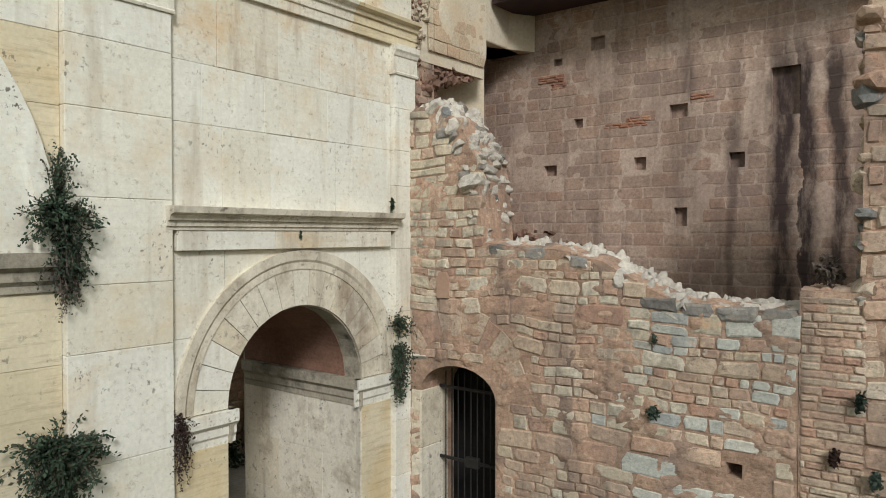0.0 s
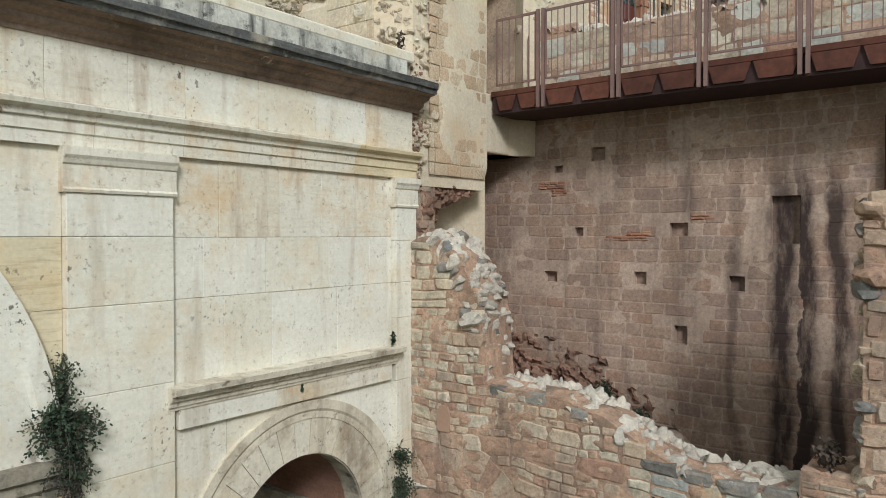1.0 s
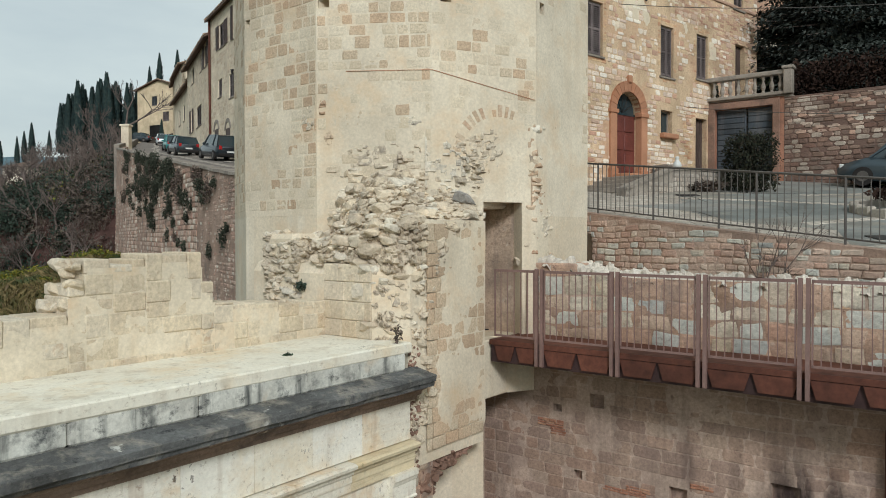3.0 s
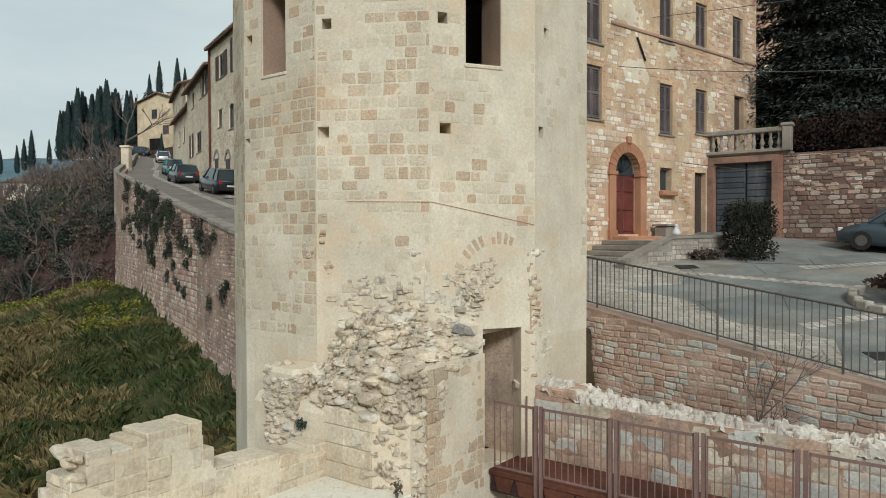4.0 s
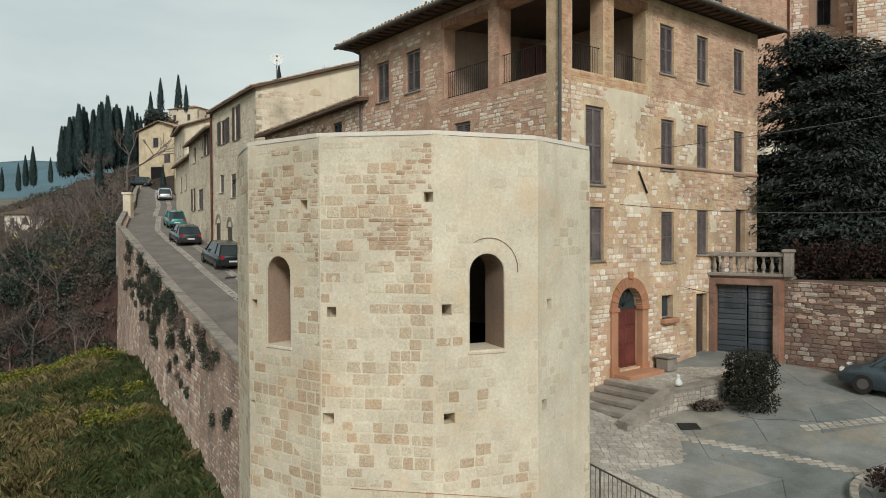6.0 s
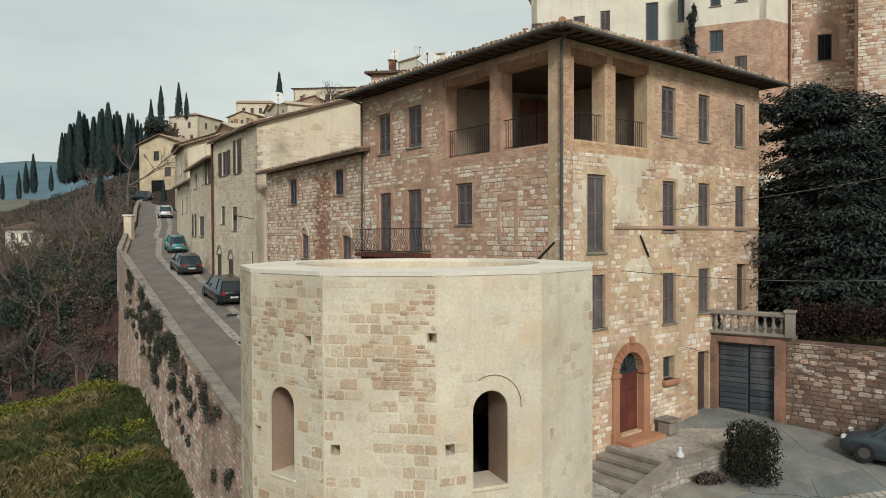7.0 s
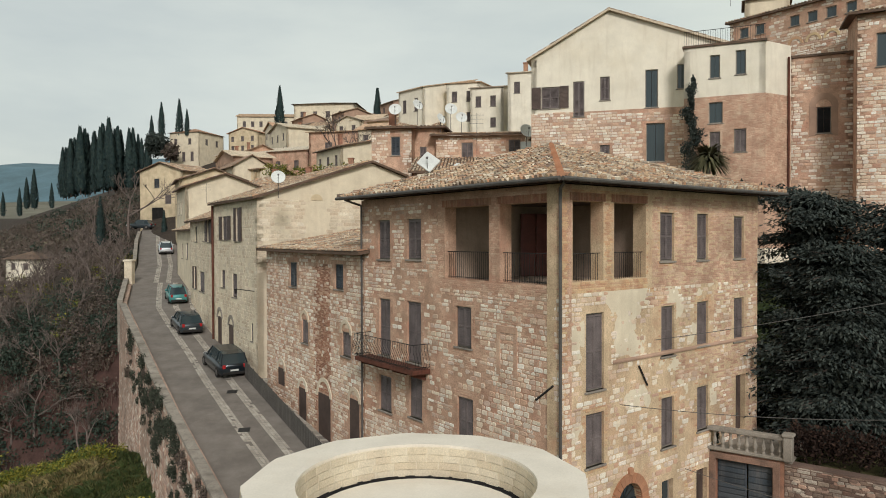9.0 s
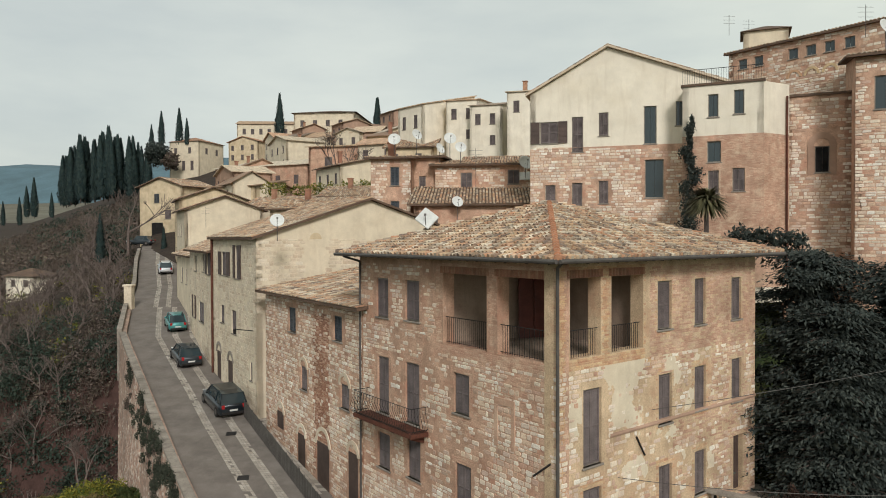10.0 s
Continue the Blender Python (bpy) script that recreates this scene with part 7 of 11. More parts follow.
smear("plaster_coat", GM @ pose(0, 6.47, 0), 8.05, 9.56, 6.9, 10.3, 0.06, CREAM, butt, lambda x, z: 0.002 + 0.016 * noise.noise((x * 1.4, z * 1.1, 2)) + 0.008 * noise.noise((x * 6, z * 6, 9)) - 0.06 * (1 - smooth(8.1, 8.45, x + 0.15 * noise.noise((x * 3, z * 3, 7)))) - 0.06 * (1 - smooth(6.95, 7.25, z + 0.15 * noise.noise((x * 3, z * 3, 4)))))
b = Mesh(GM)
rock(b, (9.42, 6.74, 10.64), 0.19, rng, (1.2, 0.9, 0.75))
part("blue_grey_block", b, GREY_CAP, butt, "blue-grey weathered stone block")
# stub of a broken wall against the tower
stub = thing("wall_stub", "ragged stub of broken wall against the tower", "masonry", kind="structure")
b = Mesh(GM)
b.box(7.45, 8.2, 8.55, 9.25, 8.3, 10.1, 0.08)
part("core", b, CREAM, stub)
b = Mesh(GM)
def stub_surface(u, v):
    """Ragged end of the broken wall: round its two sides, then back over its top."""
    ring = [(8.2, 9.30), (7.42, 9.28), (7.40, 8.50), (7.75, 8.46), (8.2, 8.44)]
    t = u * 4
    k = min(int(t), 3)
    p = Vector((*ring[k], 0)).lerp(Vector((*ring[k + 1], 0)), t - k)
    out = (p - Vector((8.0, 8.87, 0))).normalized()
    top = 10.0 + 0.22 * noise.noise((p.x * 2.3, p.y * 2.3, 6))
    if v < 0.8:
        return Vector((p.x, p.y, 8.5 + (top - 8.5) * v / 0.8)), out
    g = (v - 0.8) / 0.2
    return p - out * (0.4 * g) + Vector((0, 0, top + 0.06 * g)), (out + Vector((0, 0, 1.5 * g))).normalized()


part("rubble_face", craggy(GM, stub_surface, 110, 90, 0.10, 7.0, 5), RUBBLE_LIME, stub)
lay_chunks("broken_stone", CHUNK, rng, GM, stub_surface, stub, ((0.13, 60), (0.085, 250), (0.055, 300)), 0.82, 100)
tuft("small dark weed on the broken wall", 7.42, 8.42, 9.30, (0.14, 0.10, 0.08), 160, 0.05, LEAF_IVY, 41)

# parapet behind the gate's flat top
par = thing("wall_parapet", "broken cream ashlar parapet behind the gate top", "wall", kind="structure")
for x0, x1, z1 in ((-6, 3.74, 9.22), (3.74, 3.92, 9.55), (3.92, 4.63, 9.80), (4.63, 5.37, 9.86), (5.37, 5.55, 9.52), (5.55, 5.85, 9.28), (5.85, 6.6, 9.20), (6.6, 7.47, 9.1)):
    z = 8.5
    while z < z1 - 0.02:
        h = min(rng.uniform(0.17, 0.27), z1 - z)
        if z1 - z - h < 0.10:
            h = z1 - z
        x = x0
        while x < x1 - 0.01:
            w = rng.uniform(0.2, 0.46)
            if x1 - x - w < 0.12:
                w = x1 - x
            if x1 > 2.5 and x + w > 2.2 or w > 3:
                ashlar("block", GM, x, min(x + w, x1), 7.9 + rng.uniform(-0.012, 0.012), 8.48, z, z + h + (rng.uniform(-0.07, 0.02) if z + h > z1 - 0.02 else 0), PARAPET_STONE, par, 0.014, 0.001)
            x += w
        z += h
b = Mesh(GM)
b.box(2.2, 7.44, 7.93, 8.46, 8.5, 9.05); b.box(3.94, 5.36, 7.93, 8.46, 9.05, 9.74)
part("core", b, CREAM, par)
# worn lime over the joints
smear("lime_coat", GM @ pose(0, 7.9, 0), 2.3, 7.42, 8.52, 9.82, 0.035, CREAM, par, lambda x, z: -0.004 + 0.013 * noise.noise((x * 2.3, z * 2.3, 21)) + 0.008 * noise.noise((x * 8, z * 8, 22)), lambda x, z: z > float(np.interp(x, [3.72, 3.76, 3.9, 3.94, 5.36, 5.4, 5.55, 5.85, 7.4], [9.12, 9.45, 9.5, 9.7, 9.76, 9.42, 9.2, 9.12, 9.0])))
CHUNK_PAR = chunk_units("broken_stone", PARAPET_STONE, rng, 6)
lay_chunks("broken_stone", CHUNK_PAR, rng, GM, lambda u, v: (Vector((3.72 + 0.14 * v, 7.95 + 0.48 * u, 9.25 + 0.5 * v)), Vector((-0.9, 0, 0.4))), par, ((0.11, 30), (0.07, 60)), 0.35, 26)

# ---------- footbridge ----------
# darker copy of the rusty steel, painting shade on the bridge's underside
CORTEN_SHADED = plain_mat("shaded_rusty_steel", (0.055, 0.030, 0.028), 0.8, 0.2, grain=0.3, fine=8.0)
bridge = thing("footbridge", "rust-brown steel footbridge with barred railing", "footbridge")
b = Mesh(GM)
b.box(9.73, 10.74, -2.0, 6.5, 8.31, 8.39)
part("deck", b, CORTEN, bridge)
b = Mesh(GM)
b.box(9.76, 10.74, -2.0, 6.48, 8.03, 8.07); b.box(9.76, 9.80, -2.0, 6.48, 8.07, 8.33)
part("soffit", b, CORTEN_SHADED, bridge, "flat underside with shade put into its colour")
POSTS = [5.55, 4.32, 3.09, 1.86, 0.63, -0.60]
for y in POSTS:
    for dy in (-0.055, 0.035):
        b = Mesh(GM)
        b.box(9.675, 9.725, y + dy, y + dy + 0.02 + 0.03, 8.05, 9.55)
        part("post", b, RAIL_STEEL, bridge)
for y1, y0 in zip([6.45] + POSTS, POSTS + [-1.8]):
    a, c = y0 + 0.10, y1 - 0.07
    mid_ = (a + c) / 2
    for p0, p1 in ((a - 0.03, mid_ - 0.015), (mid_ + 0.015, c + 0.02)):
        b = Mesh(GM)
        ids = b.grid([[(x, p0 + 0.07, 8.07), (x, p1 - 0.07, 8.07), (x, p1, 8.30), (x, p0, 8.30)] for x in (9.722, 9.745)], True)
        b.f.append(ids[0]); b.f.append(ids[1][::-1])
        part("fascia_plate", b, CORTEN, bridge)
    b = Mesh(GM)
    b.box(9.69, 9.71, a, c, 9.49, 9.53); b.box(9.69, 9.71, a, c, 8.46, 8.49)
    b.box(9.69, 9.71, a, a + 0.02, 8.46, 9.53); b.box(9.69, 9.71, c - 0.02, c, 8.46, 9.53)
    pan = part("railing_panel", b, RAIL_STEEL, bridge)
    n = max(2, int((c - a) / 0.105))
    for k in range(1, n):
        b = Mesh(GM)
        y = a + (c - a) * k / n
        b.box(9.694, 9.706, y - 0.006, y + 0.006, 8.48, 9.50)
        part("bar", b, RAIL_STEEL, pan)
# far railing along the wall side, near the tower door
b = Mesh(GM)
b.tube((7.98 + 2.6, 6.3, 8.4), (7.98 + 2.6, 6.3, 9.45), 0.015)
part("end_post", b, RAIL_STEEL, bridge)
b = Mesh(BM)
b.tube((7.43, -0.09, 3.2), (7.43, -0.09, 7.6), 0.045, k=8); b.tube((7.43, -0.09, 7.6), (7.65, -0.09, 7.85), 0.045, k=8)
tagged(part("drainpipe", b, CORTEN), "rusty brown drainpipe on the court wall", "drainpipe")

# ---------- tower detail ----------
BRICK_SCAR = stone_mat("orange_broken_brick", [(0.56, 0.41, 0.275), (0.48, 0.335, 0.225), (0.62, 0.50, 0.36), (0.50, 0.32, 0.205)], grain=0.35, patch=0.3, bump=1.0, bump_size=0.02, stain=((0.66, 0.56, 0.42), 0.7, 3.0), pits=((0.30, 0.205, 0.14), 0.6, 9.0))
rng = random.Random(21)
TB = unit_stones("block", TOWER_BLOCK, rng, 10, 0.07)


def tower_frame(k):
    p, q = tower_corner(k), tower_corner(k + 1)
    return frame_at(p.x, p.y, math.degrees(math.atan2(q.y - p.y, q.x - p.x)))


def worn(k, x, z):
    """How far the lime coat has worn off the blocks, face by face."""
    p = {-3: 0.70, -2: 0.66, -1: 0.46, 0: -0.14, 1: -0.20}[k] + 0.95 * noise.noise((k * 5 + x * 0.8, z * 0.5, 3.0)) + 0.25 * noise.noise((k * 5 + x * 2.4, z * 1.9, 1.0))
    if k == -1:
        band = smooth(12.7, 13.3, z) * (1 - smooth(16.4, 17.3, z))
        p += band * (0.55 * smooth(1.05, 1.25, x) + 0.45 * (1 - smooth(0.25, 0.55, x)) - 0.12)
    if k == -2:
        p += 0.4 * smooth(1.2, 1.4, x) * smooth(12.7, 13.3, z) * (1 - smooth(16.2, 17.0, z))
    return p - 0.4 * (1 - smooth(11.8, 12.7, z))


for k in (-3, -2, -1, 0, 1):
    holes = T_HOLES.get(k, [])
    m = tower_frame(k)
    hb = in_holes(holes, 0.0)
    bare_cells, pale_cells = [], []
    for c in courses(rng, 0.01, side - 0.01, 10.5, TTOP - 0.1, (0.16, 0.22), (0.17, 0.34), hb):
        p = worn(k, (c[0] + c[1]) / 2, (c[2] + c[3]) / 2)
        r = rng.random()
        if r < 0.6 * p - 0.05:
            bare_cells.append(c)
        elif r < 0.25 + 1.0 * p:
            pale_cells.append(c)
    lay("block", TB, rng, m, bare_cells, tower, 0.016, 0.009, wave=0.012)
    stone_skin("block_rest", m, rng, pale_cells, TOWER_PALE, tower, 0.009, 0.0085, 0.10, "pale blocks half hidden by lime", wave=0.012)
    # the coat of old lime that fills the joints and hides most blocks
    smear("lime_coat", m, 0.0, side, 10.4, TTOP - 0.03, 0.045, CREAM, tower, lambda x, z, k=k: 0.0034 + 0.0022 * noise.noise((k * 4 + x * 2.5, z * 2.5, 3)) + 0.0018 * noise.noise((k * 4 + x * 11, z * 11, 5)), lambda x, z: hb(x - 0.02, x + 0.02, z - 0.02, z + 0.02))
# thin brick patches near the top
for k in (-2, -1):
    m = tower_frame(k)
    cells = [c for c in courses(rng, 0.05, side - 0.03, 16.4, 18.4, (0.06, 0.10), (0.14, 0.32), in_holes(T_HOLES[k], 0.0)) if noise.noise((c[0] * 1.3 + k, c[2] * 0.9, 8.0)) + (0.25 if (k == -2 and c[0] > 0.9) or (k == -1 and c[0] > 1.2) else -0.05) > 0.02 and rng.random() < 0.62]
    stone_skin("brick_rest", m, rng, cells, BRICK_SCAR, tower, 0.007, 0.0125, 0.14)
# blocked window, arch trace, settling crack, scars
# brown back of the left window, the niche's shade put into its colour
b = Mesh(tower_frame(-2))
b.box(0.45, 1.22, 0.60, 0.70, 14.9, 16.6)
part("window_back", b, RUBBLE_BROWN, tower)
# added brown sheets that darken the window reveals as shade would
REVEAL_SHADE = stone_mat("brown_shaded_reveal", [(0.40, 0.285, 0.205)], grain=0.25, patch=0.25, bump=0.6, streak=((0.26, 0.19, 0.15), 0.6))
for k, (a, c), zs in ((-2, (0.52, 1.15), 16.24), (0, (0.62, 1.26), 16.28)):
    for x0, x1 in ((a - 0.01, a + 0.008), (c - 0.008, c + 0.01)):
        b = Mesh(tower_frame(k))
        b.box(x0, x1, 0.02, 0.74, 15.0, zs)
        part("window_lining", b, REVEAL_SHADE, tower)
    part("window_lining", ring_mesh(tower_frame(k), (a + c) / 2, zs, [((c - a) / 2 - 0.008, 0.02), ((c - a) / 2 - 0.008, 0.74), ((c - a) / 2 + 0.01, 0.74), ((c - a) / 2 + 0.01, 0.02)], 0, 180, 16), REVEAL_SHADE, tower)
for k, (a, c) in ((-2, (0.52, 1.15)), (0, (0.62, 1.26))):
    b = Mesh(tower_frame(k))
    b.box(a - 0.03, c + 0.03, -0.02, 0.3, 14.93, 14.985, 0.01)
    part("sill", b, CREAM, tower)
part("arch_trace", ring_mesh(tower_frame(0), 0.97, 16.32, [(0.53, 0.01), (0.53, -0.015), (0.542, -0.015), (0.542, 0.01)], -5, 120, 24), RUBBLE_BROWN, tower)
b = Mesh()
pts = []
for k, s0, s1, z0, z1 in ((-1, 0.5, 1.88, 12.74, 12.72), (0, 0.02, 1.88, 12.72, 12.36)):
    for i in range(12):
        t = i / 11
        pts.append(tower_frame(k) @ Vector((s0 + (s1 - s0) * t, -0.010, z0 + (z1 - z0) * t + 0.012 * noise.noise((i, k, 0)))))
for p, q in zip(pts, pts[1:]):
    b.tube(p, q, 0.006, k=4)
part("crack", b, TERRACOTTA, tower)
def scar(k, s, z, w, h, mat, amp=0.06, lean=0.0, seed=1):
    """A broken patch where the tower's facing has come away."""
    m = tower_frame(k)
    b = Mesh(m)
    o = Vector((seed * 5.1, seed * 2.3, 0))
    nx, nz = max(6, int(w / 0.022)), max(6, int(h / 0.022))
    rows = []
    for j in range(nz + 1):
        r = []
        for i in range(nx + 1):
            u, v = 2 * i / nx - 1, 2 * j / nz - 1
            d = math.hypot(u, v) + 0.45 * noise.noise((u * 2.2 + seed, v * 2.2, 0))
            f = 1 - smooth(0.55, 0.95, d)
            p = Vector((s + u * w / 2 + lean * v * h / 2, 0, z + v * h / 2))
            q = Vector((p.x, 0, p.z * 1.6)) * 11 + o + 0.5 * noise.noise_vector(p * 4 + o)
            y = -f * (0.004 + amp * noise.cell(q) * (0.4 + 0.6 * noise.cell(q * 0.45))) - 0.012 * f * noise.noise(p * 15) + (1 - f) * 0.03
            r.append((p.x, y, p.z))
        rows.append(r)
    b.grid(rows)
    part("scar", b, mat, tower)


scar(-1, 0.26, 12.49, 0.42, 0.16, RUBBLE_CREAM, 0.04, seed=1)
scar(-1, 0.12, 12.15, 0.30, 0.40, BRICK_SCAR, 0.05, seed=2)
scar(-1, 0.20, 11.68, 0.20, 0.40, BRICK_SCAR, 0.04, seed=3)
scar(-1, 0.9, 11.35, 1.5, 0.55, RUBBLE_CREAM, 0.05, seed=4)
scar(-1, 1.5, 11.9, 0.7, 0.25, RUBBLE_CREAM, 0.025, seed=11)
scar(0, 0.92, 11.50, 0.85, 0.80, RUBBLE_PALE, 0.11, 0.15, seed=5)
scar(0, 0.70, 11.0, 0.75, 0.5, RUBBLE_CREAM, 0.12, seed=6)
scar(0, 1.78, 11.72, 0.24, 0.42, BRICK_SCAR, 0.05, seed=7)
scar(0, 1.84, 11.25, 0.26, 0.55, RUBBLE_CREAM, 0.06, seed=8)
scar(1, 0.12, 10.8, 0.42, 0.55, BRICK_SCAR, 0.09, seed=9)
scar(1, 0.35, 10.3, 0.55, 0.6, RUBBLE_CREAM, 0.10, 0.2, seed=10)
scar(-1, 1.86, 12.73, 0.16, 0.07, BRICK_SCAR, 0.02, seed=12)
scar(-2, 1.7, 12.0, 0.5, 0.5, RUBBLE_CREAM, 0.03, seed=13)
def torn_facing(u, v):
    """The zone over the buttress where the facing is gone, over two faces of the tower."""
    q = 0.25 + 2.75 * u
    k, x = (-1, q) if q < side else (0, q - side)
    z = 10.15 + (1.0 + 0.75 * u) * v
    m = tower_frame(k)
    return m @ Vector((x, 0, z)), -(m.to_3x3() @ Vector((0, 1, 0)))


lay_chunks("broken_stone", CHUNK, rng, Matrix(), torn_facing, tower, ((0.13, 120), (0.085, 300)), 1.0, 120, lambda p: p.z < 11.3 + 0.35 * noise.noise(p * 1.7))
for k, x, z, w, h, sd in ((-1, 0.9, 10.75, 1.7, 1.3, 31), (-1, 1.5, 11.15, 0.9, 0.9, 32), (0, 0.35, 11.0, 0.9, 1.3, 33), (0, 0.75, 11.35, 0.9, 0.9, 34)):
    scar(k, x, z, w, h, RUBBLE_LIME, 0.06, seed=sd)
CHUNK_WARM = chunk_units("broken_stone", BRICK_SCAR, rng, 6)


def door_edge(u, v):
    """Where a wall once met the tower beside its door: a torn strip down the corner, wider at its foot."""
    z = 9.35 + 2.75 * v
    wide = 0.34 + 0.55 * (1 - smooth(0.0, 0.35, v))
    x = -0.10 + wide * u + 0.07 * noise.noise((z * 2.2, 0, 5))
    m = tower_frame(1 if x > 0 else 0)
    return m @ Vector((x if x > 0 else side + x, 0, z)), -(m.to_3x3() @ Vector((0, 1, 0)))


lay_chunks("broken_stone", CHUNK_WARM, rng, Matrix(), door_edge, tower, ((0.12, 30), (0.08, 60)), 0.92, 34)
lay_chunks("broken_stone", CHUNK, rng, Matrix(), door_edge, tower, ((0.12, 30), (0.08, 60)), 0.98, 40)
# trace of a relieving arch of thin bricks over the door
tm = tower_frame(0)
for k in range(13):
    a = 172 - 8.0 * k
    if k in (3, 8):
        continue
    part("arch_brick", ring_mesh(tm, 1.22, 11.32, [(0.72, 0.02), (0.72, -0.007), (0.88 + rng.uniform(-0.08, 0.05), -0.007), (0.92, 0.02)], a + rng.uniform(-1, 1), a - 5.0, 1), BRICK_SCAR if k % 3 else TOWER_BLOCK, tower)

# ---------- main house ----------
rng = random.Random(31)
allR, allL = R_WINS + [q[:4] for q in R_DOORS] + [q[:4] for q in R_LOG], L_WINS + [q[:4] for q in L_LOG]
BRK = unit_stones("brick", BRICK, rng, 4, 0.04)


def face_cells(m, L, holes, plan):
    out = {"stone": [], "brick": []}
    hb = in_holes(holes, 0.16)
    for c in courses(rng, 0.0, L, HB + 0.2, HT - 0.3, (0.11, 0.23), (0.16, 0.46), hb):
        if rng.random() < plan((c[0] + c[1]) / 2, (c[2] + c[3]) / 2):
            out["stone"].append(c)
    return out["stone"]


def planR(x, z):
    if z > 21.9:
        return 0.0
    if x < 2.4 and z < 21.7:
        return 0.85
    n = noise.noise((x * 0.5, z * 0.5, 2.0))
    return (0.92 if z < 16.5 else 0.58) * (1.0 if n > -0.15 else 0.35)


def planL(x, z):
    if z > 21.7 and x > 5.9:
        return 0.0
    n = noise.noise((x * 0.45, z * 0.45, 7.0))
    return 0.95 if n > -0.12 else 0.38


cells = face_cells(FR, LR, allR, planR)
near = [c for c in cells if c[0] < 5.2 and c[2] < 19][:150]
HST = unit_stones("stone", HOUSE_STONE, rng, 12, 0.2)
lay("stone", HST, rng, FR, near, house, 0.016, 0.02)
stone_skin("stone_rest", FR, rng, [c for c in cells if c not in set(near)], HOUSE_STONE, house, 0.014, 0.018, 0.24)
cells = face_cells(FL, LL, allL, planL)
near = [c for c in cells if c[0] > 7 and c[2] > 17][:150]
lay("stone", HST, rng, FL, near, house, 0.016, 0.02)
stone_skin("stone_rest", FL, rng, [c for c in cells if c not in set(near)], HOUSE_STONE, house, 0.014, 0.018, 0.24)
hr_ = in_holes(allR, 0.05)
smear("plaster_patch", FR, 0.5, 9.4, 17.0, 21.9, 0.07, PLASTER_CREAM, house, lambda x, z: -0.012 + 0.05 * noise.noise((x * 0.7, z * 0.8, 31)) + 0.022 * noise.noise((x * 2.4, z * 2.4, 32)) + 0.008 * noise.noise((x * 9, z * 9, 33)) + 0.022 * (smooth(2.2, 2.8, x) * (1 - smooth(4.8, 5.4, x)) * smooth(19.4, 19.8, z)), lambda x, z: hr_(x - 0.03, x + 0.03, z - 0.03, z + 0.03), "pale remains of plaster")
# brickwork: loggia piers, quoins, surrounds, patches
def brick_plan(holes, zones):
    hb = in_holes(holes, 0.0)
    cs = []
    for x0, x1, z0, z1, keep in zones:
        cs += [c for c in courses(rng, x0, x1, z0, z1, (0.068, 0.075), (0.24, 0.29), hb) if rng.random() < keep]
    return cs


zr = [(0.0, 4.75, 21.9, 25.3, 1.0), (0.0, 0.45, HB + 0.3, 21.9, 0.8), (2.3, 5.4, 21.55, 21.9, 1.0)]
zr += [(h[0] - 0.18, h[1] + 0.18, h[2] - 0.2, h[3] + 0.25, 0.75) for h in R_WINS[1:5] + R_WINS[6:8]] + [(7.1, 8.0, 12.2, 15, 0.5)]
stone_skin("brick_rest", FR, rng, brick_plan(allR, zr), BRICK, house, 0.005, 0.010, 0.04, "ochre brickwork")
# brick truly redder here, its zones also paint in the tree's shade
zx = [(5.0, 12.68, 21.9, 25.2, 0.8), (9.2, 12.68, 12.5, 21.9, 0.45), (6.5, 9.2, 18.2, 19.3, 0.5), (4.8, 7.9, 21.2, 21.9, 0.5)]
stone_skin("brick_rest", FR, rng, brick_plan(allR, zx), BRICK_ROSE, house, 0.005, 0.011, 0.05, "rose-brown brickwork")
zl = [(6.0, LL, 21.75, 25.3, 1.0), (LL - 0.45, LL, HB + 0.3, 21.7, 0.8), (8.4, 11.4, 19.2, 21.7, 0.45), (0, 0.4, HB, 25.2, 0.4)]
zl += [(h[0] - 0.2, h[1] + 0.2, h[2] - 0.75, h[3] + 0.25, 0.7) for h in L_WINS]
stone_skin("brick_rest", FL, rng, brick_plan(allL, zl), BRICK_ROSE, house, 0.005, 0.010, 0.05, "rose-brown brickwork")
b = Mesh(FR)
b.extrude([(0.05, 19.38), (-0.05, 19.38), (-0.06, 19.44), (-0.03, 19.50), (0.05, 19.52)], 2.7, LR)
part("string_course", b, PLASTER_PINK, house)
LOGGIA_PLASTER = stone_mat("grey_brown_plaster", [(0.36, 0.275, 0.21)], grain=0.2, patch=0.3, bump=0.5, stain=((0.20, 0.14, 0.11), 0.6, 0.9), streak=((0.20, 0.15, 0.12), 0.6))
# loggia: floor, ceiling, inner walls, door
P = lambda m, x, y, z: m @ Vector((x, y, z))
b = Mesh()
cR, cL = FR @ Vector((5.0, 0.5, 0)), FL @ Vector((6.2, 0.5, 0))
cc = Vector((3.75, 23.6, 0))
back = cR + (cL - cc) * 0.75
lo = [(cc.x, cc.y), (cR.x, cR.y), (back.x, back.y), (cL.x, cL.y)]
for name, z0, z1 in (("loggia_floor", 22.02, 22.14), ("loggia_ceiling", 25.0, 25.1)):
    b = Mesh()
    ids = b.grid([[(x, y, z) for x, y in lo] for z in (z0, z1)], True)
    b.f.append(ids[0][::-1]); b.f.append(ids[1])
    part(name, b, LOGGIA_PLASTER if name == "loggia_floor" else WOOD_DARK, house)
b = Mesh()
